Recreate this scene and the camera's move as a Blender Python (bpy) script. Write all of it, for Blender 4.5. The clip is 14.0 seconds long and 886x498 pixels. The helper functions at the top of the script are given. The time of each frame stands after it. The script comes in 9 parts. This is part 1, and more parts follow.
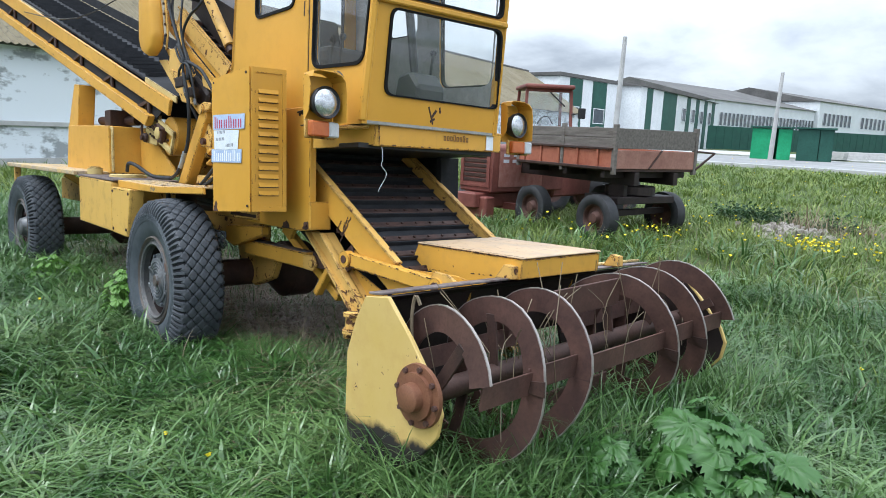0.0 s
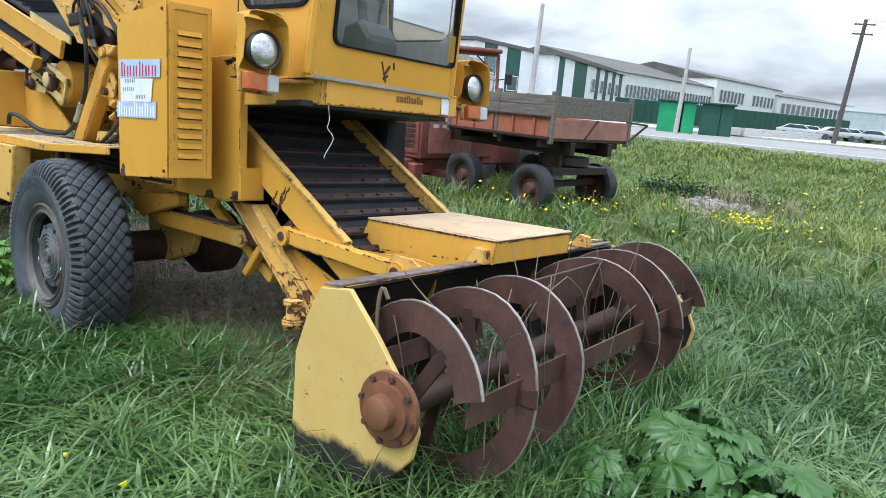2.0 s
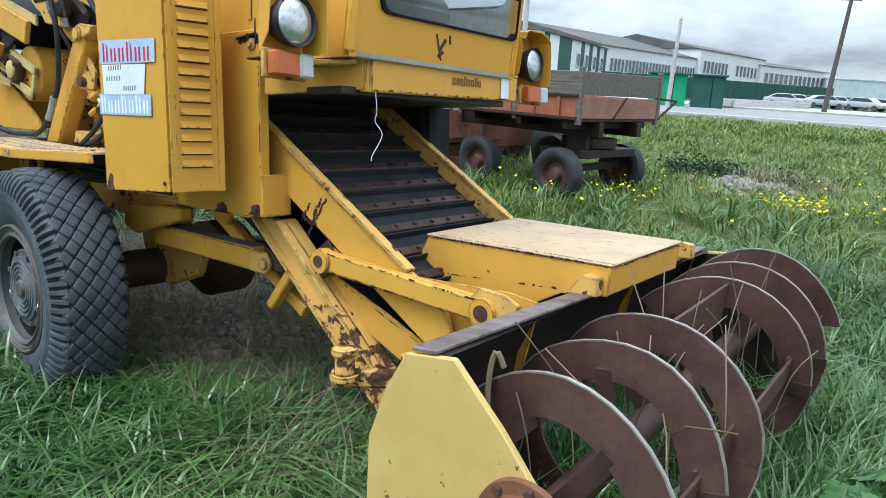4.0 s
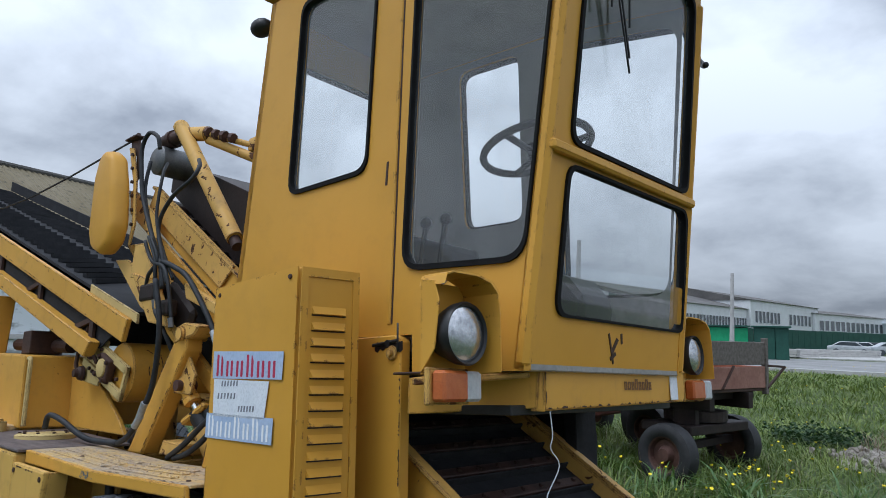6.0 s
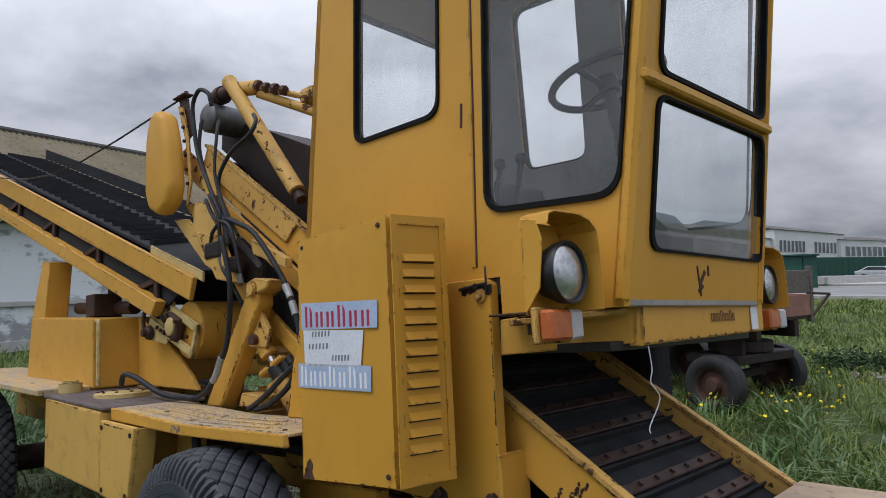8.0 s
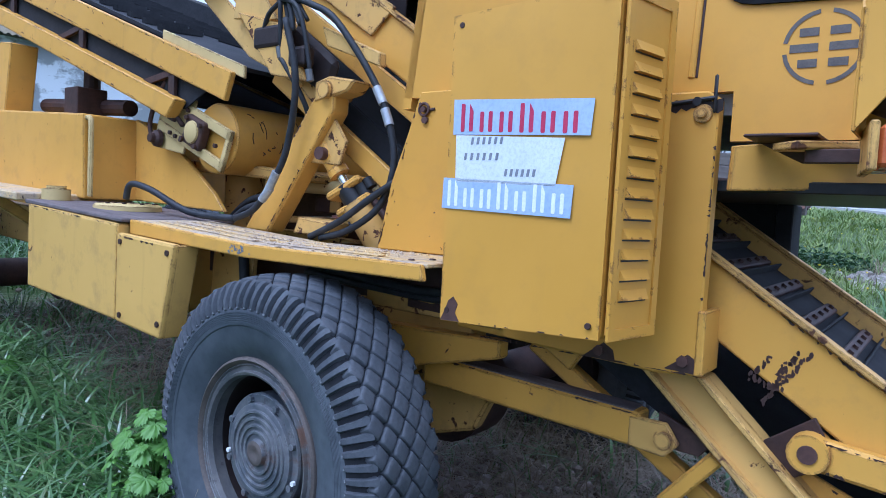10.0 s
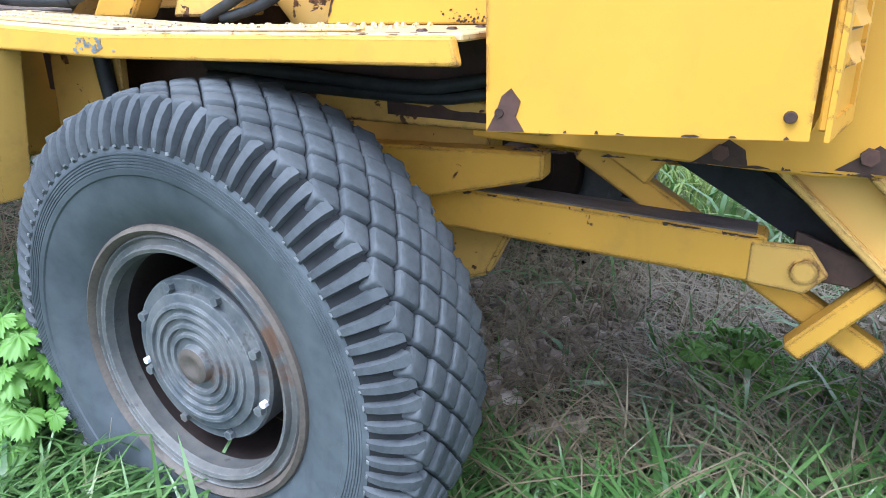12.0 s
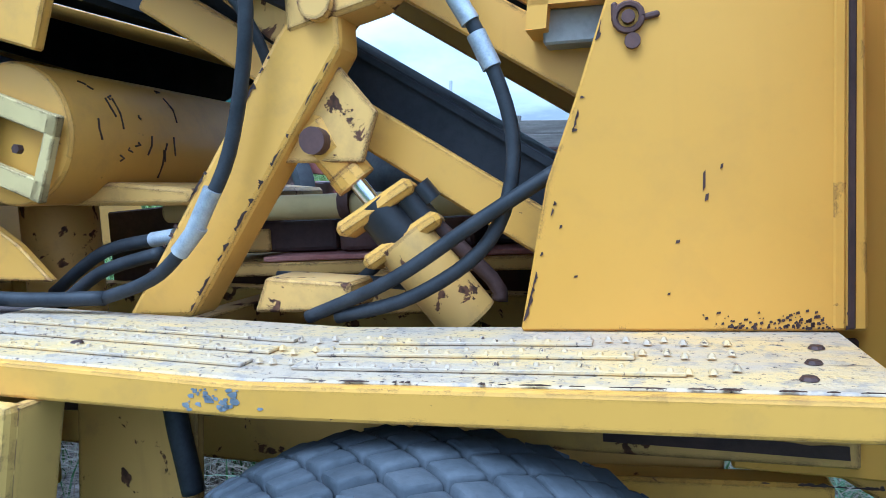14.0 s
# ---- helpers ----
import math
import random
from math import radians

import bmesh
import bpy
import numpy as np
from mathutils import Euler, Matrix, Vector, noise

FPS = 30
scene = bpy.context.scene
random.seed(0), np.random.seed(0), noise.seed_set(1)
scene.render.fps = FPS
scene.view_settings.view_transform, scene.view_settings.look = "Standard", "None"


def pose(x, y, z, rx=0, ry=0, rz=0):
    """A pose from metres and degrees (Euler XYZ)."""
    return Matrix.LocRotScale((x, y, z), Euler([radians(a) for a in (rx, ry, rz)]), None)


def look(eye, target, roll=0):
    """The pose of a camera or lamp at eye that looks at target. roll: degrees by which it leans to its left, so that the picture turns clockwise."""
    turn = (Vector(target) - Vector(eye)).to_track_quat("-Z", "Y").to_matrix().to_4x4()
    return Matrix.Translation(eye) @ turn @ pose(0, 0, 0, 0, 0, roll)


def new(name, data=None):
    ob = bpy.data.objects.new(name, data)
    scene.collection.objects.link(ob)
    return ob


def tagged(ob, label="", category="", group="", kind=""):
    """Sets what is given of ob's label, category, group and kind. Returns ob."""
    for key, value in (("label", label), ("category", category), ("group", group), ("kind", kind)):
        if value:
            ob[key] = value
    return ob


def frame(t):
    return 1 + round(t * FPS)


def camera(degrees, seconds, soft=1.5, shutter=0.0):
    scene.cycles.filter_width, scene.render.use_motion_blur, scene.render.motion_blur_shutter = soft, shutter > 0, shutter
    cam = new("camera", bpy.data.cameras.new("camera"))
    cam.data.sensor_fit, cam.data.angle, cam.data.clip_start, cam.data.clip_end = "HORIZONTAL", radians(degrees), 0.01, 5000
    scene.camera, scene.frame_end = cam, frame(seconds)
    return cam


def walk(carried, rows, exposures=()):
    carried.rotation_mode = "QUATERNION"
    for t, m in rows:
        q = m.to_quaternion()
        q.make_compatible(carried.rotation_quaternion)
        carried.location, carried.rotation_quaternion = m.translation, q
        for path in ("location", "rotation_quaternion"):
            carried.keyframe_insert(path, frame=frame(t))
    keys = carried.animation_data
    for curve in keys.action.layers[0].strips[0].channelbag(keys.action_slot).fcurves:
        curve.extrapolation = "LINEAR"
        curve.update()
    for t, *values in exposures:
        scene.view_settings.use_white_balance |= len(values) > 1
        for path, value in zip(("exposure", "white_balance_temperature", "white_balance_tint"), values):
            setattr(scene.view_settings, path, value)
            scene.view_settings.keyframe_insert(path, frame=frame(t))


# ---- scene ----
cam = camera(65.7, 14.0, 0.9)
# the loader stands a little askew on the ground: LEVEL turns its axes into the world's
LEVEL = Vector((0.08, -0.042, 1.0)).normalized().rotation_difference(Vector((0, 0, 1))).to_matrix().to_4x4()
PATH = [
    (0, (4.804, -1.863, 1.161), (3.372, -0.478, 0.992), 1.0),
    (0.5, (4.695, -1.932, 1.156), (3.277, -0.53, 1.008), 4.0),
    (1, (4.597, -1.917, 1.181), (3.163, -0.533, 1.013), 5.6),
    (1.5, (4.377, -1.749, 1.162), (3.037, -0.278, 0.962), 3.1),
    (2, (4.285, -1.686, 1.184), (3.058, -0.129, 0.919), 2.7),
    (2.2, (4.214, -1.700, 1.205), (3.011, -0.134, 0.887), 2.8),
    (4.3, (3.319, -1.296, 1.260), (2.144, 0.291, 0.945), 0.3),
    (4.5, (3.184, -1.294, 1.29), (2.033, 0.323, 1.046), 0.8),
    (5, (3.017, -1.263, 1.347), (1.847, 0.35, 1.175), 2.1),
    (5.5, (2.888, -1.16, 1.396), (1.589, 0.359, 1.471), 1.0),
    (6, (2.849, -1.173, 1.469), (1.557, 0.298, 1.878), -0.2),
    (6.5, (2.857, -1.239, 1.514), (1.678, 0.169, 2.306), -1.6),
    (7, (2.855, -1.269, 1.516), (1.7, 0.151, 2.323), -1.0),
    (7.5, (2.778, -1.256, 1.473), (1.5, 0.2, 1.969), -3.0),
    (7.7, (2.748, -1.277, 1.473), (1.392, 0.151, 1.824), -2.3),
    (9.8, (1.801, -1.371, 1.332), (0.646, 0.262, 1.291), 1.9),
    (10, (1.729, -1.39, 1.32), (0.539, 0.213, 1.198), 3.0),
    (10.5, (1.576, -1.285, 1.245), (0.413, 0.283, 0.812), -0.2),
    (11, (1.383, -1.031, 1.185), (0.336, 0.519, 0.477), -2.4),
    (11.5, (1.281, -0.956, 1.196), (0.237, 0.6, 0.495), -3.5),
    (12, (1.025, -0.898, 1.21), (0.188, 0.784, 0.526), -1.2),
    (12.5, (0.76, -0.88, 1.291), (-0.087, 0.851, 0.752), 0.5),
    (13, (0.629, -0.759, 1.337), (-0.369, 0.944, 1.015), -2.9),
    (13.5, (0.481, -0.645, 1.328), (-0.618, 1.003, 1.049), -4.7),
    (14, (0.3, -0.682, 1.39), (-0.269, 1.229, 1.235), -3.3),
]
EXPOSURES = [
    (0.0, 0.68, 5750, 7), (2.0, 0.72, 5800, 7), (4.5, 0.64, 5450, 1), (5.0, 0.57, 5350, 0), (5.5, 0.18, 5450, 5), (6.0, -0.24, 5600, 9),
    (6.5, -0.70, 6050, 9), (7.0, -0.78, 6300, 10), (7.7, -0.56, 6200, 13), (9.8, 0.48, 4600, 17), (10.5, 0.76, 4600, 15), (11.0, 1.50, 4750, 10),
    (11.5, 1.66, 5150, 6), (12.0, 1.62, 5300, 8), (12.5, 1.20, 5300, 2), (13.0, 0.76, 5500, -2), (13.5, 0.80, 4550, 1), (14.0, 0.92, 4300, 3),
]
walk(cam, [(t, LEVEL @ look(eye, target, roll)) for t, eye, target, roll in PATH], EXPOSURES)

from mathutils import geometry

# ---------------------------------------------------------------- world and light
SUN_EL, SUN_AZ = radians(62), radians(205)
world = bpy.data.worlds.new("sky")
scene.world = world
world.use_nodes = True
wn, wl = world.node_tree.nodes, world.node_tree.links
wn.clear()


def wnode(kind, **kw):
    n = wn.new(kind)
    for k, v in kw.items():
        n.inputs[k].default_value = v
    return n


sky = wn.new("ShaderNodeTexSky")
sky.sky_type, sky.sun_disc = "NISHITA", False
sky.sun_elevation, sky.sun_rotation = SUN_EL, SUN_AZ
sky.air_density, sky.dust_density, sky.ozone_density = 1.0, 2.0, 1.0
wco = wn.new("ShaderNodeTexCoord")
# the cloud layer: direction projected on a level sheet, so that clouds crowd towards the horizon
wsep = wn.new("ShaderNodeSeparateXYZ")
wl.new(wco.outputs["Generated"], wsep.inputs[0])
wz = wn.new("ShaderNodeMath"); wz.operation = "MAXIMUM"; wz.inputs[1].default_value = 0.0
wl.new(wsep.outputs["Z"], wz.inputs[0])
wadd = wn.new("ShaderNodeMath"); wadd.operation = "ADD"; wadd.inputs[1].default_value = 0.32
wl.new(wz.outputs[0], wadd.inputs[0])
wdiv = wn.new("ShaderNodeVectorMath"); wdiv.operation = "DIVIDE"
wcomb = wn.new("ShaderNodeCombineXYZ")
wl.new(wadd.outputs[0], wcomb.inputs[0]); wl.new(wadd.outputs[0], wcomb.inputs[1]); wl.new(wadd.outputs[0], wcomb.inputs[2])
wl.new(wco.outputs["Generated"], wdiv.inputs[0]); wl.new(wcomb.outputs[0], wdiv.inputs[1])
wnz = wnode("ShaderNodeTexNoise", Scale=1.35, Detail=8.0, Roughness=0.54, Distortion=0.18)
wofs = wn.new("ShaderNodeVectorMath")
wofs.operation = "ADD"
wofs.inputs[1].default_value = (3.7, 1.3, 0.6)
wl.new(wdiv.outputs[0], wofs.inputs[0]); wl.new(wofs.outputs[0], wnz.inputs["Vector"])
wramp = wn.new("ShaderNodeValToRGB")
wramp.color_ramp.elements[0].position, wramp.color_ramp.elements[0].color = 0.38, (0.52, 0.54, 0.58, 1)
wramp.color_ramp.elements[1].position, wramp.color_ramp.elements[1].color = 0.62, (1.17, 1.18, 1.19, 1)
wmid = wramp.color_ramp.elements.new(0.50)
wmid.color = (0.885, 0.90, 0.92, 1)
wl.new(wnz.outputs["Fac"], wramp.inputs[0])
wbg1 = wnode("ShaderNodeBackground", Strength=0.10)
wl.new(sky.outputs[0], wbg1.inputs["Color"])
wbg2 = wnode("ShaderNodeBackground", Strength=1.08)
# an overcast sky is brighter overhead than at the horizon
wgrad = wn.new("ShaderNodeMapRange")
wgrad.inputs["From Min"].default_value, wgrad.inputs["From Max"].default_value = 0.0, 0.8
wgrad.inputs["To Min"].default_value, wgrad.inputs["To Max"].default_value = 0.47, 1.62
wl.new(wz.outputs[0], wgrad.inputs["Value"])
wmul = wn.new("ShaderNodeVectorMath"); wmul.operation = "SCALE"
wl.new(wramp.outputs[0], wmul.inputs[0]); wl.new(wgrad.outputs[0], wmul.inputs["Scale"])
wl.new(wmul.outputs[0], wbg2.inputs["Color"])
wmix = wnode("ShaderNodeMixShader")
wmix.inputs[0].default_value = 0.92
wl.new(wbg1.outputs[0], wmix.inputs[1]); wl.new(wbg2.outputs[0], wmix.inputs[2])
wout = wn.new("ShaderNodeOutputWorld")
wl.new(wmix.outputs[0], wout.inputs[0])

sun_data = bpy.data.lights.new("sun", "SUN")
sun_data.energy, sun_data.angle, sun_data.color = 1.4, radians(22), (1.0, 0.96, 0.9)
sun = new("sun", sun_data)
sun.matrix_world = look((0, 0, 0), (-math.sin(SUN_AZ) * math.cos(SUN_EL), -math.cos(SUN_AZ) * math.cos(SUN_EL), -math.sin(SUN_EL)))

# ---------------------------------------------------------------- materials


class Mat:
    """A node material with a principled surface and a few texture helpers."""

    def __init__(self, name, rough=0.6, metal=0.0, spec=0.5):
        self.m = bpy.data.materials.new(name)
        self.m.use_nodes = True
        self.n, self.l = self.m.node_tree.nodes, self.m.node_tree.links
        self.p = self.n["Principled BSDF"]
        self.p.inputs["Roughness"].default_value = rough
        self.p.inputs["Metallic"].default_value = metal
        self.p.inputs["Specular IOR Level"].default_value = spec
        self.co = self.n.new("ShaderNodeTexCoord").outputs["Object"]

    def noise(self, scale, detail=4.0, rough=0.55, stretch=None, distort=0.0):
        t = self.n.new("ShaderNodeTexNoise")
        t.inputs["Scale"].default_value, t.inputs["Detail"].default_value = scale, detail
        t.inputs["Roughness"].default_value, t.inputs["Distortion"].default_value = rough, distort
        vec = self.co
        if stretch:
            mp = self.n.new("ShaderNodeMapping")
            mp.inputs["Scale"].default_value = stretch
            self.l.new(self.co, mp.inputs[0])
            vec = mp.outputs[0]
        self.l.new(vec, t.inputs["Vector"])
        return t.outputs["Fac"]

    def step(self, src, lo, hi):
        r = self.n.new("ShaderNodeMapRange")
        r.inputs["From Min"].default_value, r.inputs["From Max"].default_value = lo, hi
        self.l.new(src, r.inputs["Value"])
        return r.outputs[0]

    def math(self, op, a, b):
        m = self.n.new("ShaderNodeMath")
        m.operation = op
        for i, v in enumerate((a, b)):
            if isinstance(v, (int, float)):
                m.inputs[i].default_value = v
            else:
                self.l.new(v, m.inputs[i])
        return m.outputs[0]

    def mix(self, fac, a, b):
        m = self.n.new("ShaderNodeMix")
        m.data_type = "RGBA"
        for i, v in ((0, fac), (6, a), (7, b)):
            if isinstance(v, (int, float)):
                m.inputs[i].default_value = v
            elif isinstance(v, tuple):
                m.inputs[i].default_value = (*v, 1)
            else:
                self.l.new(v, m.inputs[i])
        return m.outputs[2]

    def island(self):
        return self.n.new("ShaderNodeNewGeometry").outputs["Random Per Island"]

    def rand(self):
        return self.n.new("ShaderNodeObjectInfo").outputs["Random"]

    def color(self, src):
        if isinstance(src, tuple):
            self.p.inputs["Base Color"].default_value = (*src, 1)
        else:
            self.l.new(src, self.p.inputs["Base Color"])
        return self

    def rough(self, src):
        self.l.new(src, self.p.inputs["Roughness"])
        return self

    def bump(self, src, strength=0.3, dist=0.005):
        b = self.n.new("ShaderNodeBump")
        b.inputs["Strength"].default_value, b.inputs["Distance"].default_value = strength, dist
        self.l.new(src, b.inputs["Height"])
        self.l.new(b.outputs[0], self.p.inputs["Normal"])
        return self


def yellow_paint(name, base, chips=0.69, grime=0.5, rough=0.38, foot=None, edge=0.27):
    """Old enamel: faded patches, fine grime, rusty chips that bare the metal."""
    m = Mat(name, rough, 0, 0.28)
    fade = m.noise(1.3, 5)
    dirt = m.noise(9.0, 6, 0.65)
    runs = m.noise(14.0, 4, 0.6, (1.0, 1.0, 0.12))
    chip = m.noise(17.0, 6, 0.62, None, 0.4)
    spots = m.noise(60.0, 3, 0.5)
    if foot:
        # paint scraped off towards the foot, which drags over snow and kerbs
        sx = m.n.new("ShaderNodeSeparateXYZ")
        m.l.new(m.co, sx.inputs[0])
        chip = m.math("ADD", chip, m.math("MULTIPLY", m.step(sx.outputs["Z"], foot[0], foot[1]), 0.20))
    # edges knocked bare: where the rounded normal parts from the flat one
    bev = m.n.new("ShaderNodeBevel")
    bev.samples = 3
    bev.inputs["Radius"].default_value = 0.013
    dot = m.n.new("ShaderNodeVectorMath")
    dot.operation = "DOT_PRODUCT"
    m.l.new(bev.outputs[0], dot.inputs[0])
    m.l.new(m.n.new("ShaderNodeNewGeometry").outputs["Normal"], dot.inputs[1])
    worn = m.step(m.math("SUBTRACT", 1.0, dot.outputs["Value"]), 0.01, 0.16)
    chip = m.math("ADD", chip, m.math("MULTIPLY", worn, edge))
    c = m.mix(m.step(fade, 0.3, 0.7), tuple(v * 0.92 for v in base), tuple(min(1, v * 1.06 + 0.012) for v in base))
    c = m.mix(m.math("MULTIPLY", m.step(dirt, 0.52, 0.8), grime * 0.6), c, (0.20, 0.14, 0.07))
    c = m.mix(m.math("MULTIPLY", m.step(runs, 0.6, 0.8), grime * 0.35), c, (0.22, 0.13, 0.05))
    mask = m.math("MAXIMUM", m.step(chip, chips, chips + 0.02), m.step(spots, 0.775, 0.79))
    rust = m.mix(m.step(spots, 0.4, 0.6), (0.055, 0.028, 0.018), (0.13, 0.06, 0.03))
    m.color(m.mix(mask, c, rust))
    m.rough(m.math("ADD", m.math("MULTIPLY", mask, 0.4), m.math("ADD", rough - 0.04, m.math("MULTIPLY", dirt, 0.15))))
    m.bump(m.math("SUBTRACT", m.math("MULTIPLY", dirt, 0.3), mask), 0.25, 0.002)
    return m.m


YEL = (0.61, 0.328, 0.046)
M_YEL = yellow_paint("yellow_paint", YEL)
M_YEL_CAB = yellow_paint("yellow_cab_paint", (0.605, 0.315, 0.036), 0.80, 0.22, 0.40, None, 0.24)
M_YEL_WORN = yellow_paint("worn_yellow_paint", (0.60, 0.355, 0.085), 0.60, 0.9, 0.5)
M_SCRAPED = yellow_paint("scraped_yellow_paint", (0.62, 0.38, 0.10), 0.69, 0.7, 0.5, (0.78, 0.40))
M_YEL_FADE = yellow_paint("faded_yellow_paint", (0.60, 0.37, 0.085), 0.70, 0.7, 0.5)
M_YEL_PALE = yellow_paint("bleached_yellow_paint", (0.55, 0.42, 0.17), 0.70, 0.5, 0.55)


def hood_paint():
    m = Mat("faded_hood_paint", 0.6)
    a, b = m.noise(2.0, 5), m.noise(30, 5, 0.6)
    c = m.mix(m.step(a, 0.3, 0.7), (0.47, 0.32, 0.18), (0.56, 0.41, 0.26))
    c = m.mix(m.math("MULTIPLY", m.step(m.noise(5, 6, 0.7), 0.48, 0.62), 0.55), c, (0.34, 0.27, 0.21))
    c = m.mix(m.step(b, 0.60, 0.68), c, (0.26, 0.15, 0.10))
    m.color(c).bump(b, 0.2, 0.002)
    return m.m


M_HOOD = hood_paint()


def plain(name, a, b, scale=8.0, rough=0.7, metal=0.0, bump=0.2, dist=0.003, stretch=None, spec=0.4, fine=None):
    """Two-tone surface with broad patches and fine grain."""
    m = Mat(name, rough, metal, spec)
    n1, n2 = m.noise(scale, 5, 0.6, stretch), m.noise(fine or scale * 9, 4, 0.6, stretch)
    c = m.mix(m.step(n1, 0.3, 0.7), a, b)
    c = m.mix(m.math("MULTIPLY", m.step(n2, 0.45, 0.75), 0.35), c, tuple(v * 0.45 for v in a))
    m.color(c).bump(n2, bump, dist)
    return m.m


M_RUBBER = plain("tyre_rubber", (0.036, 0.044, 0.055), (0.100, 0.113, 0.130), 3.0, 0.58, 0, 0.25, 0.002)
M_TREAD = plain("tread_rubber", (0.034, 0.040, 0.049), (0.085, 0.092, 0.104), 9, 0.72, 0, 0.35, 0.003)
M_SCUFF = plain("scuffed_rubber", (0.11, 0.12, 0.13), (0.24, 0.25, 0.265), 40, 0.8, 0, 0.2, 0.001)
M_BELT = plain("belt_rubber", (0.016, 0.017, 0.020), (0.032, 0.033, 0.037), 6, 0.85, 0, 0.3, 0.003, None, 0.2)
M_HOSE = plain("hose_rubber", (0.015, 0.017, 0.021), (0.034, 0.036, 0.041), 20, 0.55, 0, 0.1, 0.001, None, 0.3)
M_BLACK = plain("black_plastic", (0.010, 0.010, 0.011), (0.022, 0.022, 0.024), 20, 0.45, 0, 0.1, 0.001)
M_RUST = plain("rusty_steel", (0.058, 0.031, 0.027), (0.128, 0.066, 0.052), 6, 0.62, 0.25, 0.35, 0.003)
M_RUST_DK = plain("dark_rusty_steel", (0.035, 0.022, 0.020), (0.085, 0.045, 0.035), 7, 0.6, 0.3, 0.35, 0.003)
M_HUBRUST = plain("brown_hub_steel", (0.16, 0.065, 0.035), (0.24, 0.11, 0.06), 12, 0.55, 0.2, 0.3, 0.002)
M_STEEL = plain("grey_steel", (0.10, 0.11, 0.12), (0.20, 0.20, 0.20), 14, 0.5, 0.5, 0.25, 0.002)


def worn_steel(name, a, b, rust_at):
    """Old dull paint on steel: mottled, rubbed pale on the edges, rust in blotches."""
    m = Mat(name, 0.55, 0.15, 0.4)
    n1, n2, n3 = m.noise(7, 6, 0.65), m.noise(26, 5, 0.65), m.noise(4.5, 6, 0.7, None, 0.5)
    bev = m.n.new("ShaderNodeBevel")
    bev.samples = 3
    bev.inputs["Radius"].default_value = 0.006
    dot = m.n.new("ShaderNodeVectorMath")
    dot.operation = "DOT_PRODUCT"
    m.l.new(bev.outputs[0], dot.inputs[0])
    m.l.new(m.n.new("ShaderNodeNewGeometry").outputs["Normal"], dot.inputs[1])
    rim = m.step(m.math("SUBTRACT", 1.0, dot.outputs["Value"]), 0.005, 0.08)
    c = m.mix(m.step(n1, 0.35, 0.65), a, b)
    c = m.mix(m.math("MULTIPLY", rim, m.step(n2, 0.40, 0.60)), c, (0.24, 0.25, 0.26))
    c = m.mix(m.math("MULTIPLY", m.step(n3, rust_at, rust_at + 0.10), 0.85), c, (0.125, 0.066, 0.040))
    c = m.mix(m.math("MULTIPLY", m.step(n2, 0.60, 0.70), 0.7), c, (0.030, 0.027, 0.026))
    m.color(c).bump(n2, 0.35, 0.003)
    return m.m


M_HUB = worn_steel("dusty_grey_hub", (0.060, 0.072, 0.088), (0.165, 0.165, 0.170), 0.56)
M_RIM = worn_steel("dull_grey_rim", (0.060, 0.066, 0.075), (0.155, 0.145, 0.138), 0.52)
M_CHROME = plain("bright_steel", (0.62, 0.62, 0.60), (0.75, 0.75, 0.74), 10, 0.22, 1.0, 0.05, 0.001)
M_ZINC = plain("dull_zinc", (0.30, 0.32, 0.35), (0.50, 0.52, 0.54), 30, 0.5, 0.5, 0.2, 0.001)
M_REDP = plain("faded_red_paint", (0.15, 0.042, 0.034), (0.24, 0.085, 0.065), 3, 0.6, 0, 0.3, 0.003)
M_SIDEBRN = plain("bleached_brown_red", (0.22, 0.10, 0.075), (0.34, 0.18, 0.14), 4, 0.7, 0, 0.3, 0.003)
M_TYREOLD = plain("old_black_tyre", (0.016, 0.017, 0.020), (0.034, 0.035, 0.038), 8, 0.65, 0, 0.3, 0.003)
# near-black steel; in recesses it also carries shade as colour
M_DARKSTEEL = plain("near_black_steel", (0.014, 0.010, 0.010), (0.034, 0.022, 0.020), 6, 0.6, 0.2, 0.3, 0.003)
M_RIMRUST = plain("brown_rim_edge", (0.085, 0.074, 0.068), (0.15, 0.122, 0.105), 14, 0.6, 0.2, 0.3, 0.002)
M_ORANGE = plain("orange_red_paint", (0.27, 0.075, 0.040), (0.38, 0.14, 0.085), 3, 0.6, 0, 0.3, 0.003)
M_PINK = plain("faded_pink_paint", (0.30, 0.11, 0.085), (0.44, 0.22, 0.18), 9, 0.65, 0, 0.3, 0.003)
M_WOOD = plain("grey_weathered_wood", (0.10, 0.085, 0.075), (0.19, 0.17, 0.155), 3, 0.8, 0, 0.5, 0.004, (1, 8, 8))
M_WHITE = plain("white_wall", (0.62, 0.64, 0.66), (0.74, 0.76, 0.78), 0.6, 0.8, 0, 0.2, 0.01)
M_GREENP = plain("dark_green_paint", (0.010, 0.06, 0.045), (0.02, 0.09, 0.065), 1.0, 0.6, 0, 0.1, 0.003)
M_GREENB = plain("green_paint", (0.01, 0.22, 0.09), (0.03, 0.34, 0.15), 1.0, 0.6, 0, 0.1, 0.003)
M_SLATE = plain("grey_roofing", (0.085, 0.082, 0.080), (0.14, 0.135, 0.13), 0.25, 0.85, 0, 0.3, 0.01)
M_RUBBLE = plain("dirty_rubble", (0.20, 0.17, 0.14), (0.44, 0.41, 0.37), 5, 0.9, 0, 0.9, 0.03)
M_CONC = plain("pale_concrete", (0.36, 0.36, 0.35), (0.50, 0.49, 0.48), 0.5, 0.85, 0, 0.3, 0.01)
